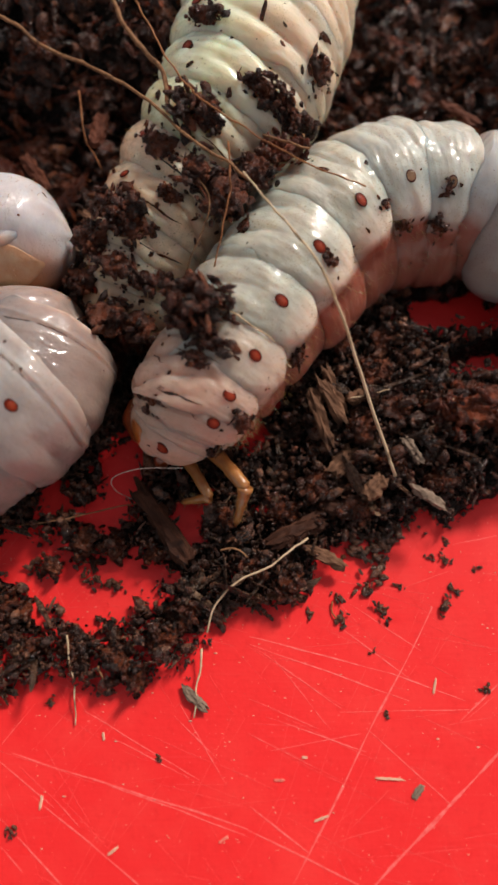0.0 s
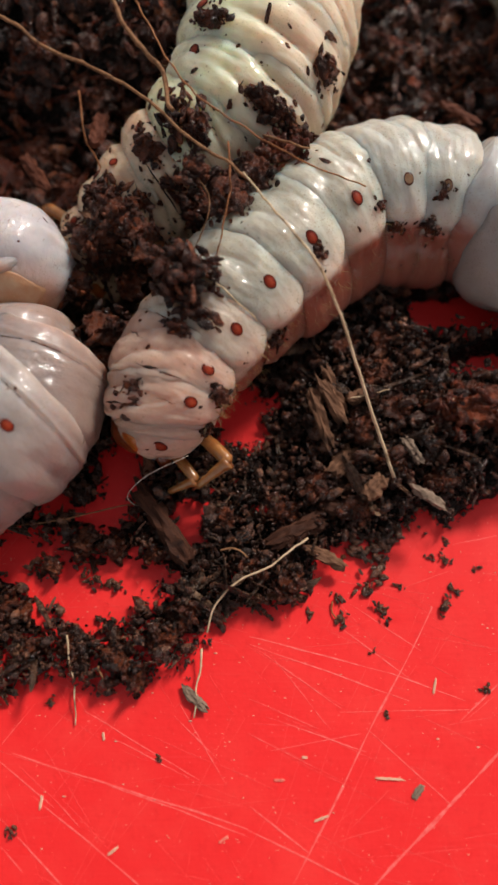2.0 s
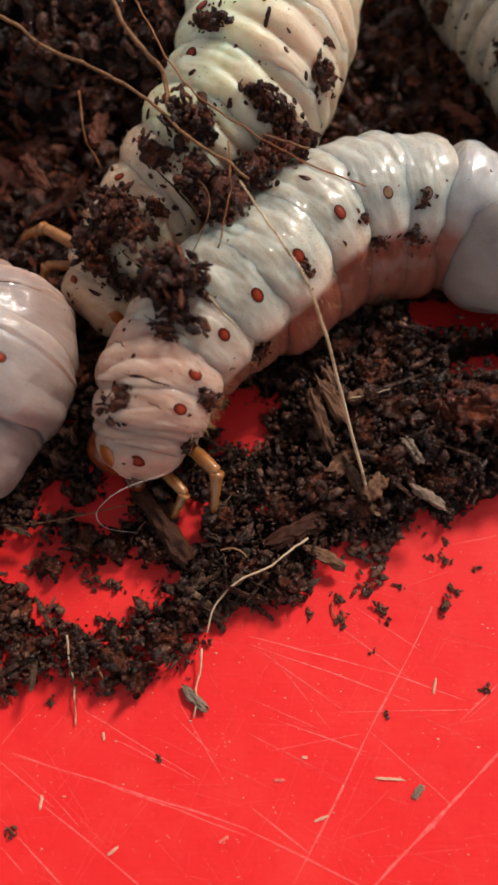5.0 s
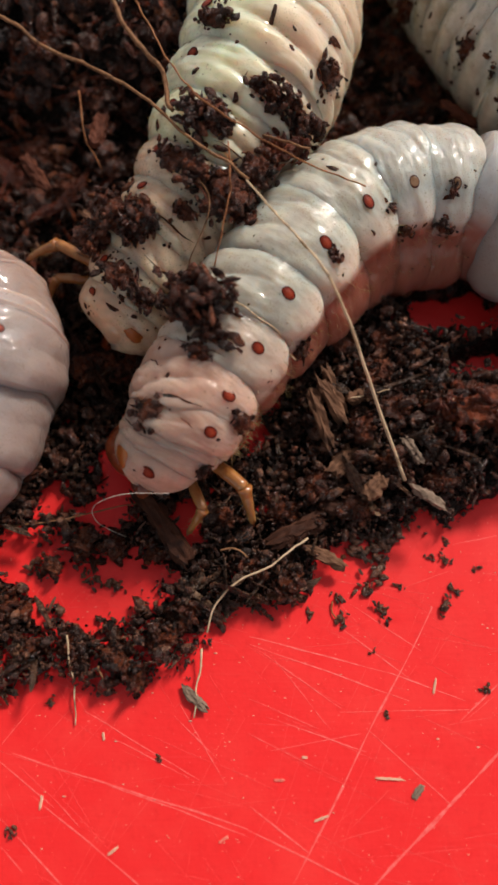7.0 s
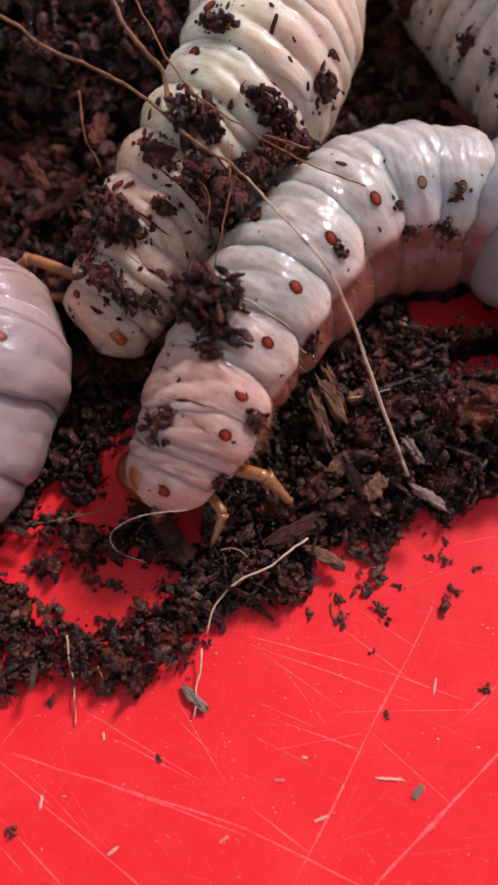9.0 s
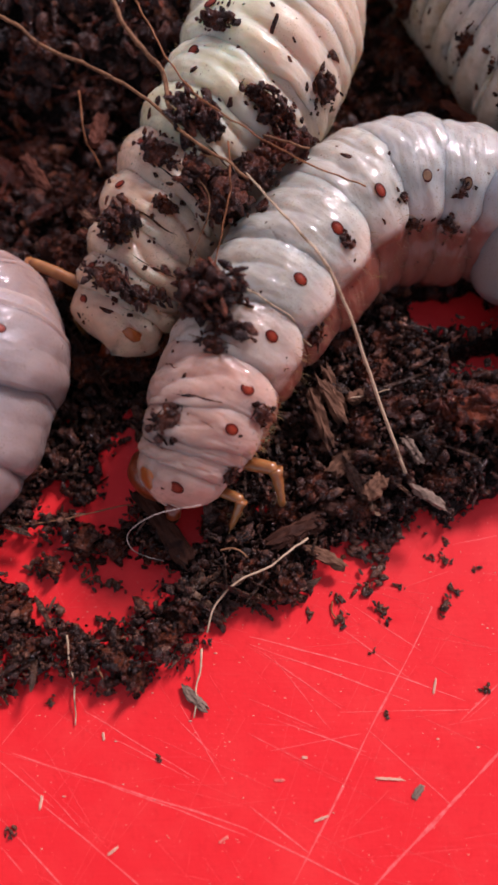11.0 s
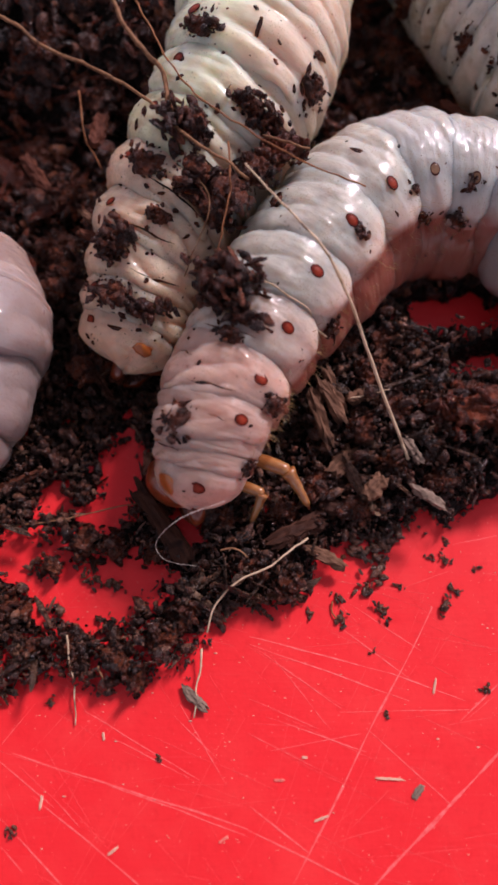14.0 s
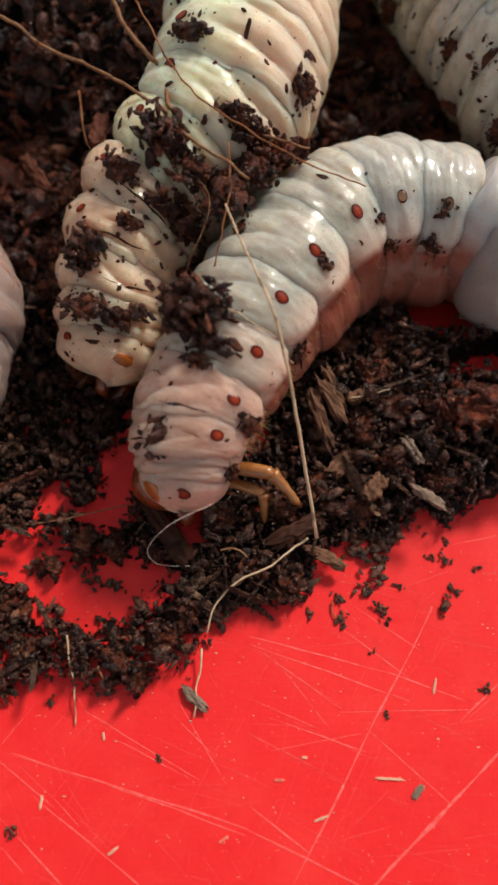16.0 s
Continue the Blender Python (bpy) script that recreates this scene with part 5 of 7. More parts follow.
fibre(((0.0022, 0.0419, 0.0330), (0.0059, 0.0406, 0.0330), (0.0101, 0.0403, 0.0320)), 0.00022, 0.00016, ROOT, "short brown root stub", 4)
fibre(((-0.0033, 0.0408, 0.0330), (-0.0030, 0.0336, 0.0310), (-0.0042, 0.0275, 0.0290), (-0.0058, 0.0216, 0.0260)), 0.00016, 0.00012, ROOT_RED, "thin reddish root dangling in the soil", 5)
fibre(((-0.0094, 0.0378, 0.0300), (-0.0064, 0.0319, 0.0290), (-0.0090, 0.0253, 0.0260), (-0.0111, 0.0224, 0.0220)), 0.00014, 0.00010, ROOT, "fine curled root in the soil", 6)
fibre(((0.0102, -0.0192, 0.0060), (0.0038, -0.0239, 0.0060), (-0.0025, -0.0272, 0.0060), (-0.0058, -0.0308, 0.0050), (-0.0071, -0.0349, 0.0040)), 0.00020, 0.00016, STRAW, "pale dry straw over the crumbs", 7)
fibre(((-0.0080, -0.0376, 0.0020), (-0.0087, -0.0431, 0.0012), (-0.0092, -0.0486, 0.0006)), 0.00020, 0.00013, STRAW, "pale dry straw over the crumbs", 8)
fibre(((-0.0305, -0.0354, 0.0050), (-0.0300, -0.0395, 0.0040), (-0.0293, -0.0422, 0.0030)), 0.00018, 0.00012, STRAW, "thin pale fibre in the crumbs", 9)
fibre(((-0.0293, -0.0435, 0.0015), (-0.0289, -0.0498, 0.0006)), 0.00016, 0.00010, STRAW, "thin pale fibre in the crumbs", 10)
fibre(((-0.0250, -0.0404, 0.0040), (-0.0243, -0.0426, 0.0035), (-0.0239, -0.0441, 0.0020)), 0.00022, 0.00014, ROOT, "thin brown fibre in the crumbs", 11)
fibre(((-0.0434, -0.0169, 0.0030), (-0.0351, -0.0161, 0.0040), (-0.0272, -0.0141, 0.0040), (-0.0193, -0.0126, 0.0040)), 0.00016, 0.00012, ROOT, "thin brown fibre on the soil", 12)
fibre(((-0.0050, -0.0213, 0.0050), (-0.0025, -0.0211, 0.0055), (-0.0001, -0.0228, 0.0050)), 0.00022, 0.00016, ROOT, "thin brown fibre on the soil", 13)
fibre(((-0.0319, 0.0623, 0.0220), (-0.0306, 0.0537, 0.0200), (-0.0275, 0.0478, 0.0180)), 0.00018, 0.00012, ROOT_RED, "thin reddish root on the soil heap", 14)
fibre(((0.0148, -0.0295, 0.0005), (0.0145, -0.0314, 0.0004), (0.0153, -0.0327, 0.0004)), 0.00016, 0.00012, ROOT_RED, "tiny reddish fibre on the red board", 15)
fibre(((0.0177, 0.0055, 0.0090), (0.0211, 0.0057, 0.0100), (0.0252, 0.0067, 0.0100)), 0.00018, 0.00012, STRAW, "thin pale fibre in the crumbs", 16)

STRAW_LONG = tagged(new("straw", fibre_mesh("straw", [(0.0000, 0.0000, 0.0000), (0.0095, 0.0008, 0.0047), (0.0168, 0.0015, 0.0077), (0.0248, 0.0015, 0.0077), (0.0401, 0.0011, 0.0030), (0.0567, 0.0000, 0.0000)], 0.00016, 0.00034, STRAW, 21, 0.0002)),
                    "long pale dry straw lying over the grub", "straw")
under(new("hair", fibre_mesh("hair", [(0.0040, 0.0020, 0.0085), (0.0085, -0.0035, 0.0060), (0.0135, -0.0050, 0.0020), (0.0165, -0.0015, -0.0010), (0.0165, 0.0045, -0.0020)], 0.00007, 0.00006, HAIR, 22, 0.0001)),
      A_OB["pro"], "pale curled hair caught on the grub")


# ---------------------------------------------------------------- what moves
def keyed(ob, rows):
    """Rows of seconds, millimetres and degrees."""
    walk(ob, [(t, pose(x / 1000, y / 1000, z / 1000, rx, ry, rz)) for t, x, y, z, rx, ry, rz in rows])


def full(rows):
    """Carry the first row back to the start and the last on to the end."""
    out = list(rows)
    if out[0][0] > 0:
        out.insert(0, (0.0, *out[0][1:]))
    if out[-1][0] < 16:
        out.append((16.0, *out[-1][1:]))
    return out


def motions():
    for ob, p, q, rz in PUSHED:
        if rz < 0:
            walk(ob, [(0.0, pose(*p, 0, 0, rz)), (1.6, pose(*p, 0, 0, rz)), (3.2, pose(*q, 0, 0, rz + 25)), (16.0, pose(*q, 0, 0, rz + 25))])
            continue
        walk(ob, [(0.0, pose(*p, 0, 0, rz)), (9.0, pose(*p, 0, 0, rz)), (10.2, pose(*(Vector(p) * 0.5 + Vector(q) * 0.5), 0, 0, rz + 8)), (11.6, pose(*q, 0, 0, rz + 20)), (16.0, pose(*q, 0, 0, rz + 20))])
    keyed(A_OB["tail"], [(0, 41.00, 4.50, 11.80, -2.35, -30.84, 104.71), (0.5, 40.90, 4.03, 11.80, -2.26, -30.85, 104.23), (1, 40.39, 3.91, 11.80, -2.25, -31.51, 101.86), (1.5, 39.69, 2.71, 11.80, -2.39, -31.86, 98.99), (2, 39.52, 2.67, 11.80, -2.29, -31.75, 99.44), (2.5, 39.23, 1.92, 11.80, -2.42, -31.93, 97.65), (3, 39.16, 2.71, 11.80, -2.29, -31.69, 99.70), (3.5, 38.03, 2.12, 11.80, -2.01, -30.88, 102.19), (4, 36.63, 0.05, 11.80, -1.56, -29.44, 105.04), (4.2, 35.64, 0.46, 11.80, -1.71, -29.52, 105.22), (6.5, 41.26, 4.46, 11.80, -1.92, -29.06, 110.04), (7, 41.86, 4.56, 11.80, -2.08, -29.97, 107.47), (7.5, 41.25, 3.88, 11.80, -2.03, -30.37, 105.69), (8, 41.07, 2.73, 11.80, -2.02, -30.41, 104.39), (8.5, 41.05, 2.71, 11.80, -2.03, -30.45, 104.23), (9, 42.35, 3.02, 11.80, -2.12, -30.90, 103.02), (9.2, 43.87, 3.84, 11.80, -2.29, -31.59, 101.55), (11.5, 42.84, 2.76, 11.80, -2.59, -32.21, 97.87), (12, 43.00, 2.45, 11.80, -2.65, -32.14, 97.71), (12.5, 44.17, 3.16, 11.80, -2.68, -32.56, 97.06), (13, 44.21, 3.24, 11.80, -2.66, -32.45, 97.59), (13.5, 43.66, 2.92, 11.80, -2.78, -32.75, 95.87), (14, 44.59, 4.31, 11.80, -2.76, -32.57, 98.40), (14.5, 44.70, 5.01, 11.80, -2.86, -32.93, 97.80), (15, 42.98, 3.79, 11.80, -2.79, -32.07, 99.50), (15.5, 40.10, 0.01, 11.80, -2.68, -31.25, 97.86), (16, 39.32, -1.88, 11.80, -2.52, -30.52, 98.32)])
    keyed(A_OB["seg9"], [(0, 34.72, 13.68, 13.50, -24.62, -19.31, 154.31), (0.5, 34.71, 13.26, 13.50, -24.58, -19.38, 153.87), (1, 34.60, 13.32, 13.50, -25.11, -19.82, 151.68), (1.5, 34.38, 12.36, 13.50, -25.48, -19.95, 148.87), (2, 34.13, 12.30, 13.50, -25.33, -19.95, 149.32), (2.5, 34.15, 11.69, 13.50, -25.55, -19.98, 147.53), (3, 33.72, 12.32, 13.50, -25.28, -19.91, 149.55), (3.5, 32.16, 11.56, 13.50, -24.45, -19.56, 151.91), (4, 30.27, 9.31, 13.50, -23.03, -18.93, 154.52), (4.2, 29.25, 9.70, 13.50, -23.19, -18.88, 154.67), (6.5, 34.09, 13.18, 13.50, -22.94, -18.44, 159.32), (7, 35.12, 13.51, 13.50, -23.77, -18.93, 156.93), (7.5, 34.81, 13.00, 13.50, -24.06, -19.22, 155.28), (8, 34.84, 11.99, 13.50, -24.08, -19.25, 153.98), (8.5, 34.85, 11.98, 13.50, -24.12, -19.27, 153.84), (9, 36.35, 12.38, 13.50, -24.54, -19.51, 152.72), (9.2, 38.13, 13.27, 13.50, -25.19, -19.84, 151.38), (11.5, 37.72, 12.49, 13.50, -25.87, -20.04, 147.77), (12, 37.91, 12.20, 13.50, -25.86, -19.97, 147.57), (12.5, 39.19, 12.92, 13.50, -26.22, -20.21, 147.03), (13, 39.14, 12.97, 13.50, -26.12, -20.15, 147.53), (13.5, 38.89, 12.77, 13.50, -26.43, -20.27, 145.86), (14, 39.39, 13.96, 13.50, -26.26, -20.17, 148.35), (14.5, 39.61, 14.67, 13.50, -26.62, -20.33, 147.81), (15, 37.59, 13.39, 13.50, -25.88, -19.82, 149.29), (15.5, 34.97, 9.85, 13.50, -25.14, -19.37, 147.47), (16, 34.10, 7.99, 13.50, -24.46, -19.00, 147.79)])
    keyed(A_OB["a1"], [(0, 24.10, 15.79, 14.00, -30.78, -3.11, -175.08), (0.5, 24.11, 15.45, 14.00, -30.77, -3.20, -175.51), (1, 24.10, 15.92, 14.00, -31.43, -3.31, -177.84), (1.5, 24.03, 15.48, 14.00, -31.79, -3.26, 179.24), (2, 23.76, 15.33, 14.00, -31.67, -3.32, 179.74), (2.5, 23.87, 15.05, 14.00, -31.86, -3.24, 177.89), (3, 23.34, 15.31, 14.00, -31.61, -3.31, 179.98), (3.5, 21.65, 14.11, 14.00, -30.76, -3.41, -177.43), (4, 19.64, 11.35, 14.00, -29.28, -3.55, -174.44), (4.2, 18.61, 11.72, 14.00, -29.39, -3.44, -174.33), (6.5, 23.31, 14.33, 14.00, -28.96, -3.18, -169.63), (7, 24.41, 15.12, 14.00, -29.88, -3.20, -172.24), (7.5, 24.16, 14.92, 14.00, -30.27, -3.31, -173.96), (8, 24.23, 14.15, 14.00, -30.30, -3.32, -175.27), (8.5, 24.25, 14.16, 14.00, -30.34, -3.32, -175.42), (9, 25.80, 14.78, 14.00, -30.81, -3.32, -176.65), (9.2, 27.65, 15.93, 14.00, -31.51, -3.29, -178.16), (11.5, 27.44, 15.82, 14.00, -32.16, -3.15, 178.03), (12, 27.64, 15.57, 14.00, -32.11, -3.09, 177.83), (12.5, 28.96, 16.39, 14.00, -32.53, -3.13, 177.19), (13, 28.88, 16.34, 14.00, -32.42, -3.13, 177.72), (13.5, 28.73, 16.45, 14.00, -32.73, -3.08, 175.95), (14, 29.07, 17.19, 14.00, -32.54, -3.07, 178.49), (14.5, 29.33, 18.01, 14.00, -32.92, -3.05, 177.85), (15, 27.21, 16.45, 14.00, -32.05, -2.95, 179.54), (15.5, 24.68, 13.22, 14.00, -31.23, -2.91, 177.93), (16, 23.78, 11.30, 14.00, -30.49, -2.92, 178.43)])
    keyed(A_OB["a2"], [(0, 14.95, 15.01, 14.50, -27.57, -2.70, -158.27), (0.5, 15.18, 14.75, 14.50, -27.75, -2.75, -159.11), (1, 15.47, 15.59, 14.50, -29.02, -2.79, -162.20), (1.5, 15.24, 15.60, 14.50, -29.85, -2.77, -165.05), (2, 15.15, 15.37, 14.50, -29.83, -2.79, -165.22), (2.5, 15.06, 15.38, 14.50, -30.12, -2.79, -166.27), (3, 14.69, 15.31, 14.50, -29.98, -2.85, -165.67), (3.5, 13.26, 13.73, 14.50, -29.12, -2.95, -164.01), (4, 11.63, 10.57, 14.50, -28.06, -3.00, -163.66), (4.2, 10.34, 10.90, 14.50, -28.10, -2.97, -162.92), (6.5, 14.46, 12.71, 14.50, -26.55, -2.83, -157.40), (7, 15.54, 13.91, 14.50, -27.62, -2.86, -159.67), (7.5, 15.56, 14.01, 14.50, -28.16, -2.89, -161.21), (8, 15.64, 13.44, 14.50, -28.39, -2.89, -162.62), (8.5, 15.66, 13.48, 14.50, -28.50, -2.89, -162.95), (9, 17.21, 14.28, 14.50, -28.81, -2.92, -163.50), (9.2, 18.96, 15.65, 14.50, -29.16, -2.88, -163.62), (11.5, 18.35, 16.13, 14.50, -30.07, -2.82, -166.01), (12, 18.38, 15.92, 14.50, -29.83, -2.82, -165.41), (12.5, 19.82, 16.83, 14.50, -30.16, -2.88, -165.78), (13, 19.73, 16.71, 14.50, -29.88, -2.88, -164.95), (13.5, 19.46, 17.10, 14.50, -30.31, -2.85, -165.90), (14, 19.75, 17.44, 14.50, -30.05, -2.88, -164.70), (14.5, 19.94, 18.36, 14.50, -30.14, -2.84, -164.04), (15, 17.53, 16.53, 14.50, -29.56, -2.83, -163.52), (15.5, 14.85, 13.58, 14.50, -29.37, -2.79, -165.76), (16, 13.97, 11.57, 14.50, -28.95, -2.78, -166.65)])
    keyed(A_OB["a3"], [(0, 4.39, 7.94, 15.00, -26.01, -2.30, -136.30), (0.5, 4.68, 8.04, 15.00, -26.83, -2.35, -138.03), (1, 4.55, 9.64, 15.00, -28.82, -2.38, -141.01), (1.5, 4.05, 10.15, 15.00, -30.16, -2.36, -143.36), (2, 3.89, 10.09, 15.00, -30.58, -2.37, -144.31), (2.5, 3.91, 10.18, 15.00, -30.81, -2.39, -144.80), (3, 3.88, 10.34, 15.00, -30.69, -2.45, -144.31), (3.5, 3.02, 8.77, 15.00, -30.87, -2.57, -145.54), (4, 1.31, 5.97, 15.00, -31.90, -2.73, -150.03), (4.2, 0.16, 6.05, 15.00, -31.20, -2.71, -147.23), (6.5, 4.65, 6.56, 15.00, -26.36, -2.46, -138.02), (7, 5.66, 8.17, 15.00, -27.42, -2.48, -139.67), (7.5, 5.40, 8.54, 15.00, -28.12, -2.47, -140.75), (8, 5.32, 8.23, 15.00, -28.48, -2.46, -141.72), (8.5, 5.32, 8.36, 15.00, -28.56, -2.46, -141.80), (9, 7.00, 9.21, 15.00, -28.36, -2.44, -141.70), (9.2, 8.59, 10.33, 15.00, -28.00, -2.40, -141.05), (11.5, 7.73, 10.91, 15.00, -28.80, -2.44, -141.77), (12, 7.99, 10.45, 15.00, -28.15, -2.46, -140.90), (12.5, 9.69, 11.50, 15.00, -28.16, -2.49, -141.08), (13, 9.66, 11.18, 15.00, -27.57, -2.51, -140.12), (13.5, 9.28, 11.56, 15.00, -27.78, -2.50, -140.07), (14, 9.87, 11.94, 15.00, -27.53, -2.54, -139.64), (14.5, 9.97, 12.47, 15.00, -26.88, -2.54, -138.12), (15, 7.84, 10.72, 15.00, -26.54, -2.58, -137.39), (15.5, 4.76, 8.17, 15.00, -27.34, -2.54, -138.94), (16, 3.72, 6.54, 15.00, -28.19, -2.51, -141.43)])
    keyed(A_OB["a4"], [(0, -3.05, -2.19, 15.50, -24.92, -1.21, -126.41), (0.5, -2.93, -1.54, 15.50, -26.51, -1.25, -129.36), (1, -3.27, 0.42, 15.50, -28.59, -1.29, -132.23), (1.5, -4.24, 1.11, 15.50, -29.72, -1.28, -133.57), (2, -4.52, 1.24, 15.50, -30.12, -1.27, -134.17), (2.5, -4.51, 1.57, 15.50, -30.44, -1.27, -134.69), (3, -4.33, 1.65, 15.50, -30.36, -1.31, -134.57), (3.5, -5.12, 1.11, 15.50, -31.68, -1.40, -137.56), (4, -6.52, 0.10, 15.50, -34.85, -1.56, -146.55), (4.2, -7.43, -0.54, 15.50, -34.22, -1.58, -144.51), (6.5, -2.87, -2.88, 15.50, -24.97, -1.26, -127.04), (7, -2.05, -1.03, 15.50, -26.06, -1.26, -128.76), (7.5, -2.36, -0.63, 15.50, -26.35, -1.28, -128.88), (8, -2.64, -0.99, 15.50, -26.25, -1.26, -128.69), (8.5, -2.62, -0.92, 15.50, -25.86, -1.26, -127.86), (9, -1.17, -0.24, 15.50, -25.77, -1.24, -128.37), (9.2, 0.41, 0.65, 15.50, -25.07, -1.22, -127.66), (11.5, -0.10, 1.60, 15.50, -25.81, -1.23, -128.16), (12, 0.30, 1.22, 15.50, -25.56, -1.23, -128.19), (12.5, 1.94, 2.40, 15.50, -25.66, -1.24, -128.87), (13, 2.26, 2.11, 15.50, -25.02, -1.27, -128.05), (13.5, 1.88, 2.39, 15.50, -24.95, -1.27, -127.50), (14, 2.58, 2.84, 15.50, -24.58, -1.28, -127.07), (14.5, 3.14, 3.29, 15.50, -23.50, -1.29, -125.33), (15, 1.19, 1.50, 15.50, -23.22, -1.31, -124.34), (15.5, -2.14, -1.23, 15.50, -23.85, -1.33, -124.44), (16, -3.87, -2.66, 15.50, -25.74, -1.31, -127.69)])
    keyed(A_OB["a5"], [(0, -9.69, -11.15, 15.50, -29.06, 1.38, -123.18), (0.5, -9.81, -9.63, 15.50, -31.32, 1.42, -127.59), (1, -10.39, -6.82, 15.50, -33.64, 1.47, -130.91), (1.5, -11.34, -6.04, 15.50, -34.50, 1.48, -131.71), (2, -11.76, -6.03, 15.50, -34.36, 1.43, -130.93), (2.5, -11.98, -5.89, 15.50, -34.29, 1.36, -130.39), (3, -11.47, -5.25, 15.50, -34.79, 1.42, -131.72), (3.5, -12.12, -5.08, 15.50, -35.94, 1.52, -134.17), (4, -13.98, -4.12, 15.50, -39.53, 1.58, -142.98), (4.2, -14.58, -4.47, 15.50, -39.70, 1.62, -143.46), (6.5, -9.09, -11.65, 15.50, -28.34, 1.36, -122.36), (7, -8.59, -9.57, 15.50, -29.69, 1.37, -124.73), (7.5, -8.70, -8.94, 15.50, -30.09, 1.38, -125.17), (8, -8.87, -9.49, 15.50, -29.40, 1.37, -123.73), (8.5, -8.65, -9.62, 15.50, -28.43, 1.38, -121.79), (9, -7.32, -8.88, 15.50, -28.31, 1.36, -122.32), (9.2, -5.76, -8.27, 15.50, -27.46, 1.35, -121.55), (11.5, -6.68, -7.43, 15.50, -28.40, 1.30, -122.27), (12, -6.37, -7.81, 15.50, -28.10, 1.30, -122.10), (12.5, -4.76, -6.42, 15.50, -28.34, 1.30, -123.26), (13, -4.26, -6.61, 15.50, -27.99, 1.32, -123.05), (13.5, -4.45, -6.33, 15.50, -27.95, 1.34, -122.67), (14, -3.67, -5.98, 15.50, -27.67, 1.33, -122.58), (14.5, -2.85, -5.62, 15.50, -26.78, 1.33, -121.29), (15, -4.47, -7.29, 15.50, -26.59, 1.37, -120.38), (15.5, -7.45, -9.63, 15.50, -27.25, 1.45, -120.34), (16, -9.67, -10.80, 15.50, -28.30, 1.44, -121.23)])
    keyed(A_OB["a6"], [(0, -14.38, -19.52, 15.00, -34.53, 3.41, -121.54), (0.5, -15.21, -17.50, 15.00, -36.80, 3.23, -125.66), (1, -16.07, -14.35, 15.00, -38.99, 3.19, -128.70), (1.5, -17.14, -13.36, 15.00, -39.78, 3.21, -129.10), (2, -17.68, -13.93, 15.00, -38.66, 3.06, -125.53), (2.5, -18.12, -14.42, 15.00, -37.07, 2.79, -120.76), (3, -17.73, -13.38, 15.00, -37.85, 2.82, -122.69), (3.5, -18.28, -12.43, 15.00, -39.67, 2.97, -126.66), (4, -21.02, -10.83, 15.00, -42.35, 2.92, -130.66), (4.2, -21.67, -11.09, 15.00, -42.53, 2.94, -130.78), (6.5, -14.14, -20.67, 15.00, -33.11, 2.94, -118.48), (7, -14.00, -18.26, 15.00, -34.79, 2.93, -121.72), (7.5, -14.29, -17.57, 15.00, -35.44, 2.90, -122.73), (8, -14.22, -18.34, 15.00, -34.22, 2.87, -119.92), (8.5, -13.55, -18.55, 15.00, -33.01, 2.87, -117.58), (9, -12.42, -18.02, 15.00, -32.62, 2.81, -117.54), (9.2, -10.70, -17.44, 15.00, -31.95, 2.84, -117.42), (11.5, -11.87, -17.04, 15.00, -32.10, 2.74, -116.29), (12, -11.46, -17.51, 15.00, -31.47, 2.74, -115.42), (12.5, -10.15, -16.05, 15.00, -31.51, 2.67, -116.19), (13, -9.58, -16.08, 15.00, -31.80, 2.73, -117.51), (13.5, -9.69, -15.65, 15.00, -32.25, 2.76, -118.25), (14, -9.02, -15.31, 15.00, -32.24, 2.76, -118.72), (14.5, -8.05, -15.12, 15.00, -31.76, 2.75, -118.48), (15, -9.37, -16.51, 15.00, -31.89, 2.85, -118.20), (15.5, -12.11, -18.26, 15.00, -32.65, 2.99, -118.15), (16, -14.17, -19.65, 15.00, -32.66, 3.06, -116.61)])
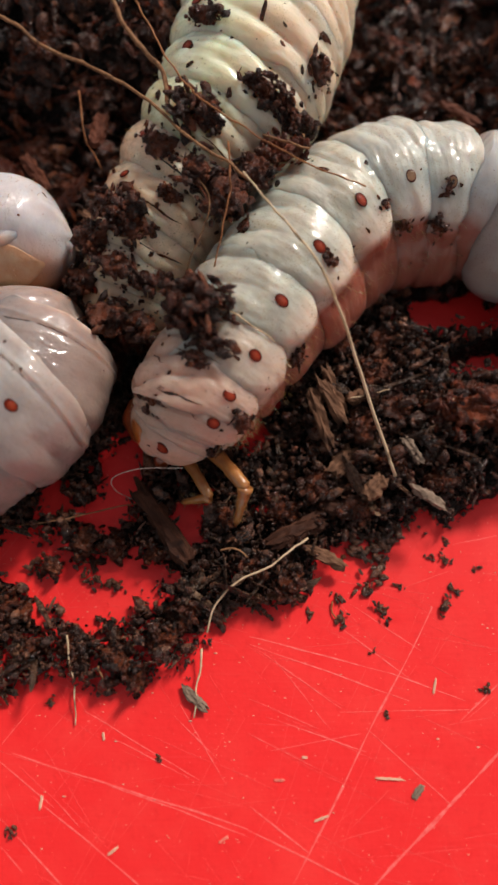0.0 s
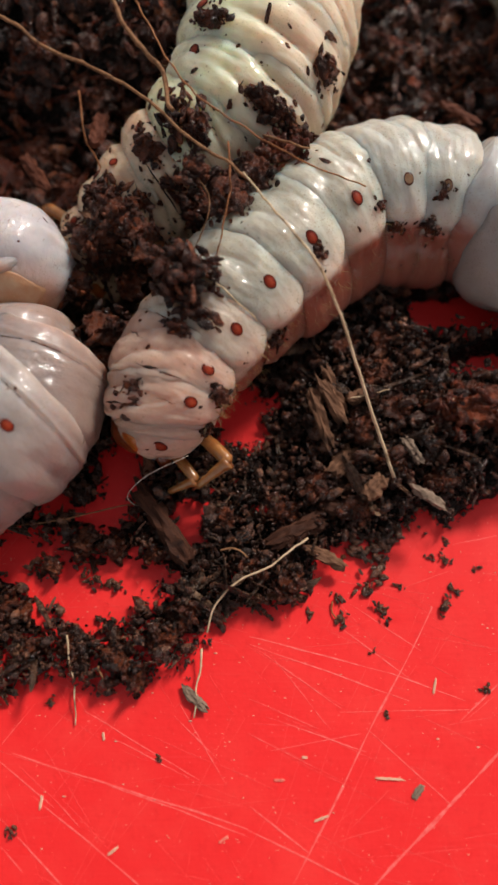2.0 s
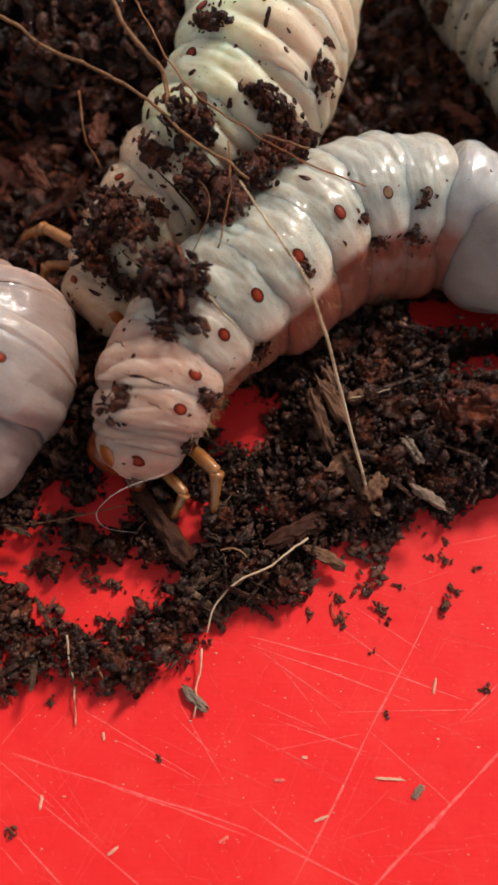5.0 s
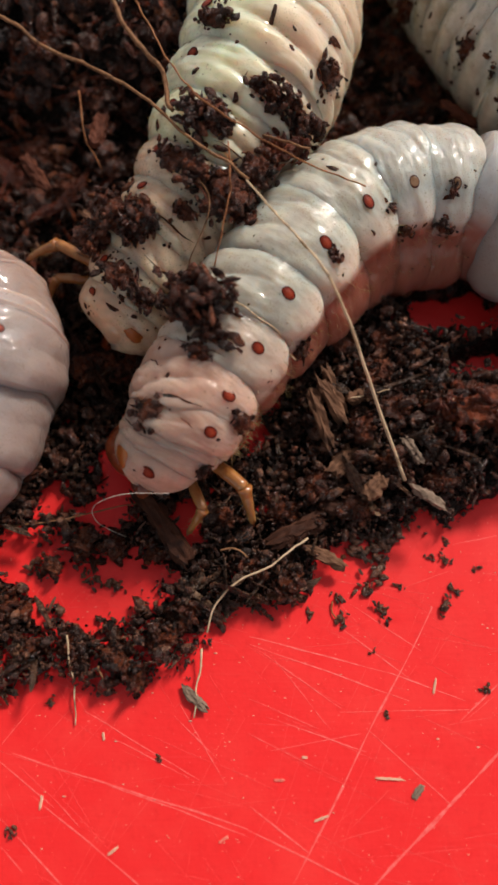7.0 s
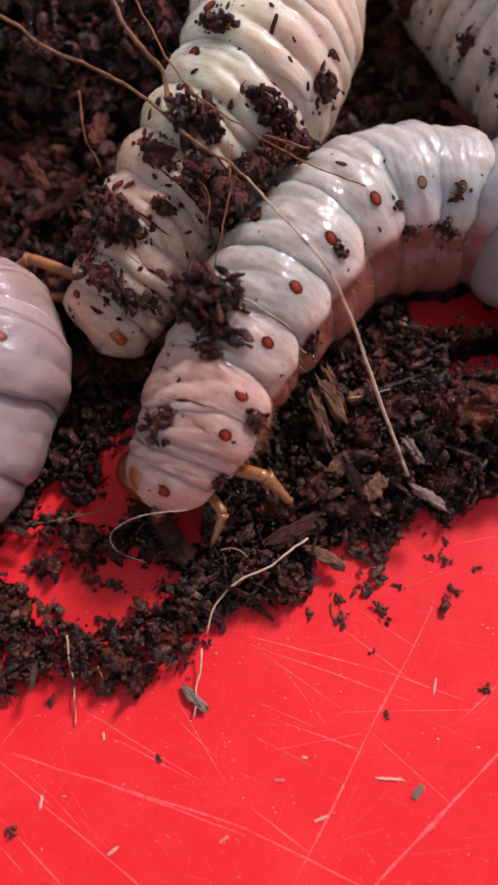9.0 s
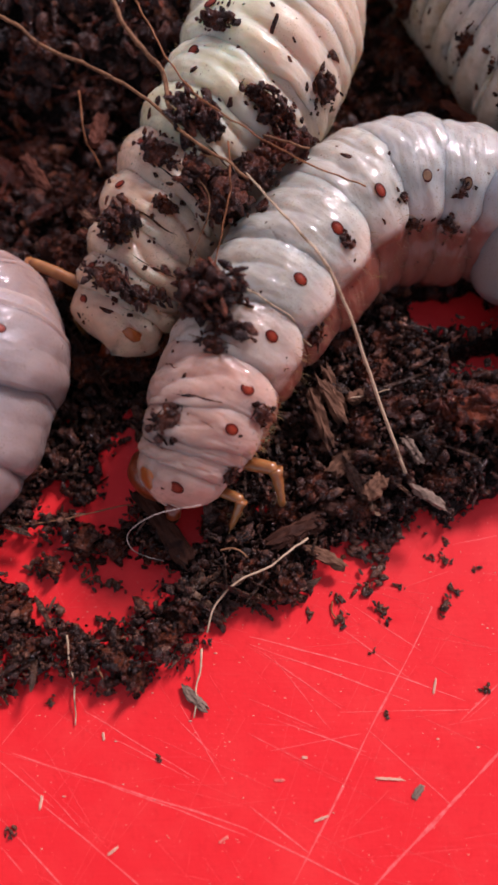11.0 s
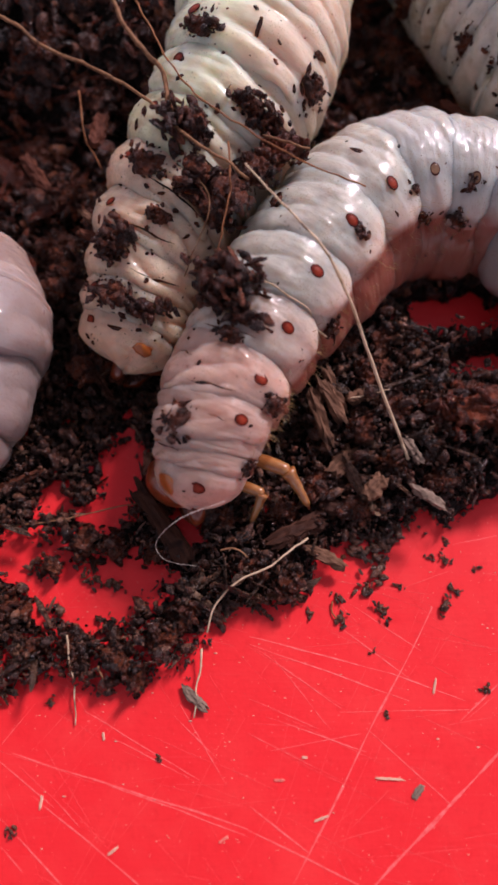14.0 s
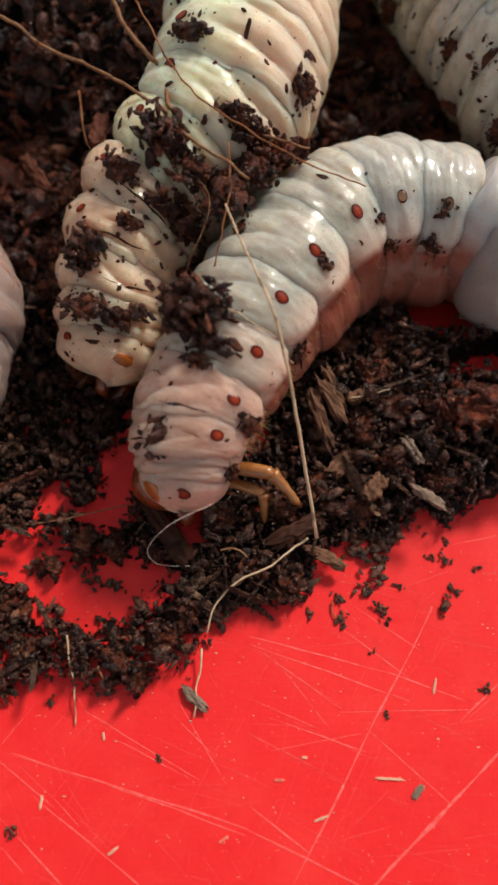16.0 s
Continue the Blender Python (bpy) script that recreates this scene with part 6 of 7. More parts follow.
    keyed(A_OB["a7"], [(0, -18.47, -25.46, 14.50, -37.13, 6.81, -119.97), (0.5, -20.13, -24.01, 14.50, -38.76, 4.55, -121.64), (1, -21.59, -20.80, 14.50, -40.70, 3.97, -123.51), (1.5, -22.58, -19.86, 14.50, -40.91, 3.89, -122.10), (2, -22.62, -21.24, 14.50, -39.46, 4.11, -118.33), (2.5, -22.47, -23.51, 14.50, -36.06, 3.66, -109.31), (3, -22.45, -22.36, 14.50, -36.69, 3.39, -110.60), (3.5, -23.62, -20.53, 14.50, -39.76, 3.44, -117.31), (4, -26.75, -18.99, 14.50, -40.92, 3.33, -115.83), (4.2, -27.32, -19.23, 14.50, -40.96, 3.40, -115.36), (6.5, -18.37, -28.75, 14.50, -34.61, 5.10, -113.67), (7, -18.86, -26.19, 14.50, -36.53, 4.29, -117.50), (7.5, -19.38, -25.56, 14.50, -37.03, 3.99, -117.93), (8, -18.81, -26.76, 14.50, -35.73, 4.02, -115.28), (8.5, -17.88, -27.28, 14.50, -34.46, 3.85, -112.82), (9, -16.75, -26.95, 14.50, -33.99, 3.87, -112.80), (9.2, -15.06, -26.19, 14.50, -33.55, 3.87, -113.36), (11.5, -15.93, -26.15, 14.50, -33.09, 3.72, -110.78), (12, -15.33, -26.65, 14.50, -32.51, 3.72, -110.14), (12.5, -14.21, -25.64, 14.50, -31.58, 3.37, -108.49), (13, -13.97, -25.24, 14.50, -32.53, 3.42, -111.30), (13.5, -14.28, -24.62, 14.50, -33.30, 3.44, -112.76), (14, -13.62, -24.14, 14.50, -33.63, 3.45, -114.27), (14.5, -12.77, -23.91, 14.50, -33.50, 3.44, -114.87), (15, -13.97, -25.02, 14.50, -33.76, 3.58, -114.72), (15.5, -16.48, -26.51, 14.50, -34.59, 3.72, -114.77), (16, -18.05, -27.52, 14.50, -34.54, 4.00, -113.01)])
    keyed(A_OB["a8"], [(0, -18.56, -26.78, 14.00, -39.60, 25.25, -130.02), (0.5, -21.81, -28.19, 14.00, -36.12, 20.10, -114.35), (1, -24.02, -26.35, 14.00, -35.67, 16.26, -108.81), (1.5, -24.94, -25.81, 14.00, -35.03, 15.59, -105.30), (2, -24.27, -26.16, 14.00, -34.59, 19.32, -105.11), (2.5, -23.29, -29.17, 14.00, -29.72, 18.22, -92.59), (3, -23.67, -29.18, 14.00, -31.04, 13.75, -95.79), (3.5, -25.93, -27.23, 14.00, -35.09, 12.32, -104.33), (4, -28.50, -26.29, 14.00, -35.02, 12.60, -100.27), (4.2, -28.88, -26.31, 14.00, -34.99, 12.85, -99.69), (6.5, -18.64, -30.94, 14.00, -38.76, 17.01, -132.49), (7, -20.15, -30.08, 14.00, -37.57, 15.19, -123.86), (7.5, -21.00, -30.22, 14.00, -36.81, 14.07, -119.54), (8, -20.30, -31.20, 14.00, -35.98, 13.71, -118.29), (8.5, -19.31, -32.24, 14.00, -34.64, 12.91, -115.56), (9, -18.15, -31.65, 14.00, -34.71, 12.69, -117.33), (9.2, -16.56, -31.02, 14.00, -34.25, 12.68, -117.71), (11.5, -17.32, -31.43, 14.00, -32.95, 12.69, -112.16), (12, -16.75, -31.94, 14.00, -32.62, 12.49, -112.22), (12.5, -15.53, -32.14, 14.00, -30.00, 11.18, -105.33), (13, -15.65, -31.65, 14.00, -30.30, 10.93, -105.92), (13.5, -16.13, -30.99, 14.00, -30.72, 11.19, -106.29), (14, -15.84, -30.44, 14.00, -30.83, 11.32, -106.87), (14.5, -15.05, -30.22, 14.00, -30.69, 11.72, -107.53), (15, -16.05, -31.01, 14.00, -31.10, 12.24, -107.70), (15.5, -18.55, -32.21, 14.00, -31.79, 13.08, -106.63), (16, -19.76, -32.81, 14.00, -31.19, 14.42, -102.91)])
    keyed(A_OB["meta"], [(0, -20.00, -28.06, 13.10, -38.92, 25.25, -129.39), (0.5, -22.42, -29.38, 13.10, -35.72, 22.87, -114.89), (1, -24.34, -27.86, 13.10, -34.67, 19.25, -107.49), (1.5, -25.11, -27.40, 13.10, -33.82, 18.57, -103.47), (2, -24.48, -27.36, 13.10, -33.77, 22.99, -104.12), (2.5, -23.14, -30.41, 13.10, -28.63, 22.12, -90.77), (3, -23.68, -31.12, 13.10, -30.02, 16.09, -94.70), (3.5, -26.32, -29.61, 13.10, -34.08, 13.91, -103.41), (4, -28.73, -28.41, 13.10, -34.06, 14.72, -99.47), (4.2, -29.12, -28.43, 13.10, -34.08, 14.90, -99.04), (6.5, -20.93, -32.75, 13.10, -38.26, 17.00, -132.16), (7, -21.90, -31.99, 13.10, -37.26, 15.71, -124.94), (7.5, -22.54, -32.29, 13.10, -36.46, 14.86, -120.59), (8, -21.86, -33.50, 13.10, -35.58, 14.29, -119.08), (8.5, -20.83, -34.70, 13.10, -34.26, 13.55, -116.41), (9, -19.85, -34.22, 13.10, -34.33, 13.16, -118.10), (9.2, -18.25, -33.53, 13.10, -33.88, 13.22, -118.54), (11.5, -18.63, -33.97, 13.10, -32.54, 13.42, -112.91), (12, -18.08, -34.55, 13.10, -32.20, 13.18, -112.94), (12.5, -16.50, -35.07, 13.10, -29.50, 12.03, -105.81), (13, -16.58, -34.72, 13.10, -29.67, 11.70, -106.06), (13.5, -16.99, -33.94, 13.10, -30.04, 12.04, -106.30), (14, -16.61, -33.34, 13.10, -30.02, 12.23, -106.53), (14.5, -15.80, -32.91, 13.10, -29.88, 12.82, -107.18), (15, -16.81, -33.60, 13.10, -30.35, 13.33, -107.50), (15.5, -19.13, -34.62, 13.10, -30.95, 14.31, -106.13), (16, -20.08, -35.00, 13.10, -30.26, 15.82, -102.12)])
    keyed(A_OB["meso"], [(0, -21.28, -29.20, 12.30, -38.32, 25.25, -128.83), (0.5, -22.96, -30.43, 12.30, -35.35, 25.34, -115.40), (1, -24.63, -29.20, 12.30, -33.64, 21.90, -106.27), (1.5, -25.26, -28.82, 12.30, -32.57, 21.21, -101.79), (2, -24.67, -28.43, 12.30, -32.87, 26.26, -103.20), (2.5, -23.01, -31.51, 12.30, -27.40, 25.59, -89.06), (3, -23.68, -32.84, 12.30, -29.02, 18.17, -93.70), (3.5, -26.67, -31.73, 12.30, -33.13, 15.33, -102.57), (4, -28.94, -30.31, 12.30, -33.14, 16.60, -98.74), (4.2, -29.33, -30.31, 12.30, -33.21, 16.73, -98.45), (6.5, -22.96, -34.37, 12.30, -37.81, 16.99, -131.87), (7, -23.46, -33.68, 12.30, -37.00, 16.17, -125.90), (7.5, -23.91, -34.14, 12.30, -36.17, 15.56, -121.53), (8, -23.25, -35.55, 12.30, -35.23, 14.80, -119.78), (8.5, -22.18, -36.90, 12.30, -33.92, 14.11, -117.17), (9, -21.36, -36.50, 12.30, -33.99, 13.58, -118.79), (9.2, -19.75, -35.76, 12.30, -33.56, 13.69, -119.28), (11.5, -19.79, -36.23, 12.30, -32.18, 14.07, -113.58), (12, -19.27, -36.87, 12.30, -31.84, 13.80, -113.57), (12.5, -17.36, -37.67, 12.30, -29.06, 12.78, -106.25), (13, -17.40, -37.45, 12.30, -29.11, 12.38, -106.18), (13.5, -17.76, -36.56, 12.30, -29.44, 12.79, -106.32), (14, -17.29, -35.91, 12.30, -29.29, 13.05, -106.23), (14.5, -16.46, -35.30, 12.30, -29.15, 13.79, -106.87), (15, -17.49, -35.89, 12.30, -29.67, 14.30, -107.32), (15.5, -19.65, -36.75, 12.30, -30.17, 15.41, -105.67), (16, -20.37, -36.94, 12.30, -29.40, 17.06, -101.41)])
    keyed(A_OB["pro"], [(0, -22.56, -30.33, 11.50, -37.72, 25.24, -128.28), (0.5, -23.51, -31.48, 11.50, -34.96, 27.80, -115.92), (1, -24.91, -30.54, 11.50, -32.47, 24.54, -105.01), (1.5, -25.42, -30.23, 11.50, -31.18, 23.83, -100.05), (2, -24.85, -29.50, 11.50, -31.80, 29.50, -102.22), (2.5, -22.88, -32.61, 11.50, -25.91, 29.02, -87.25), (3, -23.69, -34.56, 11.50, -27.94, 20.23, -92.67), (3.5, -27.02, -33.84, 11.50, -32.14, 16.74, -101.73), (4, -29.15, -32.20, 11.50, -32.16, 18.47, -98.00), (4.2, -29.54, -32.20, 11.50, -32.29, 18.55, -97.84), (6.5, -24.99, -35.98, 11.50, -37.37, 16.98, -131.58), (7, -25.02, -35.37, 11.50, -36.75, 16.63, -126.87), (7.5, -25.28, -35.98, 11.50, -35.90, 16.26, -122.48), (8, -24.64, -37.59, 11.50, -34.89, 15.31, -120.49), (8.5, -23.53, -39.09, 11.50, -33.61, 14.67, -117.93), (9, -22.86, -38.79, 11.50, -33.67, 13.99, -119.48), (9.2, -21.26, -37.99, 11.50, -33.25, 14.15, -120.02), (11.5, -20.95, -38.49, 11.50, -31.84, 14.72, -114.26), (12, -20.45, -39.19, 11.50, -31.48, 14.41, -114.21), (12.5, -18.22, -40.28, 11.50, -28.63, 13.53, -106.68), (13, -18.23, -40.18, 11.50, -28.55, 13.07, -106.31), (13.5, -18.54, -39.19, 11.50, -28.82, 13.55, -106.33), (14, -17.97, -38.49, 11.50, -28.55, 13.86, -105.92), (14.5, -17.12, -37.69, 11.50, -28.40, 14.75, -106.55), (15, -18.17, -38.19, 11.50, -28.97, 15.26, -107.13), (15.5, -20.17, -38.89, 11.50, -29.38, 16.50, -105.21), (16, -20.65, -38.89, 11.50, -28.51, 18.30, -100.69)])
    keyed(LEG_A1, [(0, -14.23, -36.86, 9.00, 0.00, -17.12, -52.58), (0.5, -15.43, -35.83, 9.00, 0.00, -16.06, -50.97), (1, -16.86, -32.93, 9.00, -0.00, -14.34, -48.09), (1.5, -17.87, -32.30, 9.00, 0.00, -13.48, -40.74), (2, -17.57, -32.51, 9.00, 0.00, -15.64, -47.13), (2.5, -16.05, -34.18, 9.00, 0.00, -17.57, -50.43), (3, -16.44, -34.18, 9.00, 0.00, -14.92, -53.86), (3.5, -19.54, -33.35, 9.00, 0.00, -12.96, -47.40), (4.2, -21.66, -32.09, 9.00, 0.00, -13.13, -45.91), (6.3, -15.38, -39.31, 9.00, 0.00, -15.56, -45.87), (7, -15.21, -37.48, 9.00, 0.00, -16.00, -42.83), (7.5, -15.42, -36.86, 9.00, 0.00, -16.61, -33.26), (8, -14.82, -37.48, 9.00, 0.00, -15.13, -26.17), (9, -12.85, -37.88, 9.00, 0.00, -13.44, -16.36), (9.2, -11.28, -37.27, 9.00, -0.00, -13.56, -17.36), (11.3, -11.28, -36.66, 9.00, -0.00, -15.48, -15.18), (12, -10.29, -37.48, 9.00, 0.00, -14.44, -14.70), (12.5, -8.82, -37.48, 9.00, 0.00, -13.74, -16.11), (13.5, -9.31, -36.66, 9.00, 0.00, -12.82, -21.97), (14.5, -8.42, -35.63, 9.00, 0.00, -13.55, -25.85), (15, -9.31, -36.45, 9.00, 0.00, -12.81, -21.99), (15.5, -11.08, -37.48, 9.00, 0.00, -12.23, -16.16), (16, -12.06, -37.68, 9.00, 0.00, -12.29, -11.73)])
    keyed(LOW_A1, [(0, 6.20, 0.00, 0.00, -39.79, 54.34, -74.38), (0.5, 6.20, 0.00, 0.00, -32.38, 53.23, -61.26), (1, 6.20, 0.00, 0.00, -30.45, 56.93, -56.82), (1.5, 6.20, 0.00, 0.00, -29.36, 51.36, -59.64), (2, 6.20, 0.00, 0.00, -34.53, 26.17, -109.41), (2.5, 6.20, 0.00, 0.00, -43.52, 46.46, -93.14), (3, 6.20, 0.00, 0.00, -32.17, 58.04, -58.69), (3.5, 6.20, 0.00, 0.00, -29.10, 47.86, -62.34), (4.2, 6.20, 0.00, 0.00, -29.08, 48.16, -61.80), (6.3, 6.20, 0.00, 0.00, -34.38, 56.79, -63.25), (7, 6.20, 0.00, 0.00, -25.98, 61.69, -43.98), (7.5, 6.20, 0.00, 0.00, -22.32, 64.27, -36.17), (8, 6.20, 0.00, 0.00, -23.45, 61.98, -40.06), (9, 6.20, 0.00, 0.00, -14.89, 54.86, -28.12), (9.2, 6.20, 0.00, 0.00, -15.13, 54.53, -28.60), (11.3, 6.20, 0.00, 0.00, -39.05, 51.70, -78.63), (12, 6.20, 0.00, 0.00, -31.13, 53.87, -60.34), (12.5, 6.20, 0.00, 0.00, -25.91, 50.57, -52.04), (13.5, 6.20, 0.00, 0.00, -17.14, 48.10, -34.97), (14.5, 6.20, 0.00, 0.00, -17.64, 48.93, -35.18), (15, 6.20, 0.00, 0.00, -16.44, 47.80, -33.55), (15.5, 6.20, 0.00, 0.00, -15.18, 46.80, -31.54), (16, 6.20, 0.00, 0.00, -17.06, 43.61, -36.41)])
    keyed(LEG_A2, [(0, -19.27, -38.35, 7.00, 0.00, -13.15, -60.33), (1, -21.64, -35.55, 7.00, 0.00, -9.60, -41.23), (2, -22.34, -35.55, 7.00, 0.00, -10.21, -52.45), (3.5, -24.06, -37.94, 7.00, -0.00, -10.01, -10.10), (4.2, -25.90, -36.90, 7.00, 0.00, -10.17, -27.11), (6.3, -20.48, -41.22, 7.00, -0.00, -13.48, -63.87), (7, -19.81, -40.41, 7.00, 0.00, -15.66, -66.40), (8, -18.51, -41.02, 7.00, 0.00, -13.24, -44.05), (9, -17.22, -41.42, 7.00, 0.00, -13.07, -55.26), (11.3, -15.05, -41.02, 7.00, 0.00, -14.84, -22.71), (12.5, -12.57, -41.42, 7.00, 0.00, -12.04, -19.31), (14.5, -12.09, -39.69, 7.00, 0.00, -13.00, -24.26), (16, -12.08, -40.00, 7.00, -0.00, -12.62, -22.00)])
    keyed(LOW_A2, [(0, 5.00, 0.00, 0.00, -31.86, 30.41, -126.75), (1, 5.00, 0.00, 0.00, -31.08, 36.21, -94.98), (2, 5.00, 0.00, 0.00, -29.27, 29.27, -118.73), (3.5, 5.00, 0.00, 0.00, -21.03, 27.79, -146.09), (4.2, 5.00, 0.00, 0.00, -35.46, 42.06, -105.78), (6.3, 5.00, 0.00, 0.00, -36.83, 47.91, -82.23), (7, 5.00, 0.00, 0.00, -41.22, 51.99, -83.21), (8, 5.00, 0.00, 0.00, -35.68, 38.31, -95.31), (9, 5.00, 0.00, 0.00, -31.35, 46.07, -69.46), (11.3, 5.00, 0.00, 0.00, -40.36, 41.16, -105.30), (12.5, 5.00, 0.00, 0.00, -37.68, 45.00, -95.84), (14.5, 5.00, 0.00, 0.00, -38.54, 41.73, -105.05), (16, 5.00, 0.00, 0.00, -38.92, 55.01, -80.13)])
    keyed(B_OB[0], [(0, 17.43, 41.91, 22.00, 43.66, 2.03, -99.29), (1, 18.24, 41.91, 22.00, 44.48, 1.92, -98.97), (1.5, 18.24, 41.91, 22.00, 44.67, 1.83, -98.82), (2.5, 18.59, 41.91, 22.00, 44.72, 1.90, -98.93), (3.5, 18.59, 41.91, 22.00, 45.94, 1.90, -98.00), (4.2, 18.59, 41.91, 22.00, 44.96, 1.89, -98.74), (6.3, 17.43, 41.91, 22.00, 45.80, 1.95, -97.65), (7, 17.77, 41.91, 22.00, 47.30, 1.80, -96.64), (8, 18.59, 41.91, 22.00, 48.45, 1.84, -96.11), (9, 18.24, 41.91, 22.00, 48.21, 1.95, -96.16), (11.5, 18.24, 41.91, 22.00, 48.72, 2.01, -95.77), (12.5, 18.59, 41.91, 22.00, 47.74, 2.03, -96.66), (13.5, 16.85, 41.91, 22.00, 45.93, 1.88, -97.31), (14.5, 15.10, 41.91, 22.00, 45.48, 1.83, -96.95), (15, 14.52, 41.91, 22.00, 45.68, 1.77, -96.56), (15.5, 13.60, 41.91, 22.00, 45.55, 1.71, -96.27), (16, 13.13, 41.91, 22.00, 45.57, 1.68, -96.07)])
    keyed(B_OB[1], [(0, 15.60, 30.27, 21.63, 44.15, 1.78, -98.88), (1, 16.47, 30.19, 21.66, 45.05, 1.58, -98.49), (1.5, 16.52, 30.28, 21.69, 45.29, 1.41, -98.29), (2.5, 16.86, 30.38, 21.68, 45.29, 1.51, -98.45), (3.5, 17.03, 30.07, 21.67, 46.61, 1.54, -97.46), (4.2, 16.85, 29.99, 21.67, 45.54, 1.54, -98.26), (6.3, 15.91, 30.00, 21.64, 46.43, 1.68, -97.14), (7, 16.47, 29.86, 21.67, 48.12, 1.48, -95.99), (8, 17.39, 29.72, 21.65, 49.36, 1.53, -95.40), (9, 17.03, 29.59, 21.63, 49.01, 1.69, -95.53), (11.5, 17.13, 29.70, 21.62, 49.53, 1.78, -95.16), (12.5, 17.27, 29.57, 21.61, 48.45, 1.81, -96.11), (13.5, 15.36, 29.53, 21.64, 46.66, 1.60, -96.73), (14.5, 13.67, 29.36, 21.65, 46.18, 1.54, -96.37), (15, 13.20, 29.39, 21.66, 46.55, 1.45, -95.85), (15.5, 12.29, 29.07, 21.66, 46.38, 1.39, -95.60), (16, 11.86, 28.86, 21.67, 46.44, 1.36, -95.36)])
    keyed(B_OB[2], [(0, 13.67, 19.38, 21.15, 40.82, 3.81, -102.24), (1, 14.59, 19.21, 21.18, 41.39, 4.22, -102.21), (1.5, 14.71, 19.38, 21.25, 41.82, 4.24, -101.82), (2.5, 15.00, 19.60, 21.19, 41.50, 4.71, -102.34), (3.5, 15.25, 19.00, 21.16, 41.82, 4.78, -102.21), (4.2, 14.95, 18.84, 21.16, 41.57, 4.59, -102.30), (6.3, 14.29, 18.84, 21.19, 42.73, 3.52, -100.69), (7, 15.11, 18.55, 21.29, 45.10, 2.83, -98.78), (8, 16.08, 18.29, 21.25, 45.34, 3.10, -99.08), (9, 15.57, 18.05, 21.14, 43.43, 3.90, -100.75), (11.5, 15.68, 18.27, 21.10, 42.75, 4.23, -101.50), (12.5, 15.58, 18.04, 21.06, 41.41, 4.52, -102.84), (13.5, 13.73, 17.92, 21.19, 42.42, 3.61, -100.81), (14.5, 12.14, 17.59, 21.21, 42.59, 3.34, -99.86), (15, 11.79, 17.63, 21.27, 43.12, 2.90, -99.11), (15.5, 10.92, 17.02, 21.28, 43.36, 2.75, -98.48), (16, 10.52, 16.61, 21.29, 43.46, 2.64, -98.20)])
    keyed(B_OB[3], [(0, 11.04, 9.40, 20.15, 36.48, 7.36, -107.64), (1, 11.95, 9.18, 20.03, 37.16, 8.57, -107.63), (1.5, 12.16, 9.42, 20.03, 37.69, 9.43, -107.26), (2.5, 12.47, 9.74, 19.90, 38.02, 9.75, -107.07), (3.5, 12.50, 8.95, 19.80, 36.31, 10.19, -109.38), (4.2, 12.28, 8.66, 19.85, 37.27, 9.75, -108.03), (6.3, 11.66, 8.66, 20.21, 36.12, 7.17, -108.44), (7, 12.74, 8.20, 20.41, 36.58, 7.23, -108.52), (8, 13.54, 7.88, 20.28, 36.10, 7.80, -109.73), (9, 12.58, 7.65, 19.94, 33.89, 8.81, -112.31), (11.5, 12.42, 8.08, 19.85, 32.35, 8.94, -114.18), (12.5, 11.95, 7.86, 19.70, 31.14, 9.42, -115.75), (13.5, 10.75, 7.45, 19.96, 33.02, 9.59, -112.70), (14.5, 9.34, 6.92, 20.08, 33.78, 9.02, -110.88), (15, 9.11, 6.95, 20.27, 33.25, 8.38, -111.23), (15.5, 8.46, 6.00, 20.31, 34.92, 8.14, -108.84), (16, 8.09, 5.38, 20.36, 35.46, 7.53, -107.91)])
    keyed(B_OB[4], [(0, 7.57, 0.52, 18.65, 30.74, 10.31, -116.04), (1, 8.30, 0.37, 18.18, 29.41, 13.62, -119.58), (1.5, 8.53, 0.76, 17.94, 28.81, 15.96, -121.23), (2.5, 8.78, 1.21, 17.82, 27.41, 15.78, -123.52), (3.5, 8.25, 0.44, 17.62, 25.71, 15.63, -126.35), (4.2, 8.23, -0.06, 17.74, 26.53, 15.03, -124.88), (6.3, 8.20, -0.44, 18.72, 34.13, 9.99, -111.63), (7, 8.92, -0.82, 18.79, 32.72, 10.51, -114.24), (8, 9.32, -1.07, 18.61, 29.70, 10.26, -119.01), (9, 8.00, -1.24, 18.22, 27.75, 10.13, -121.45), (11.5, 7.79, -0.69, 18.14, 27.93, 10.25, -120.93), (12.5, 7.30, -1.02, 17.94, 28.91, 10.25, -119.23), (13.5, 6.10, -1.47, 18.11, 27.32, 10.39, -121.22), (14.5, 5.11, -2.35, 18.21, 29.99, 10.72, -116.65), (15, 4.52, -2.11, 18.42, 27.58, 10.81, -120.07), (15.5, 3.86, -3.32, 18.42, 25.93, 10.92, -122.88), (16, 3.54, -4.16, 18.52, 25.77, 10.80, -123.16)])
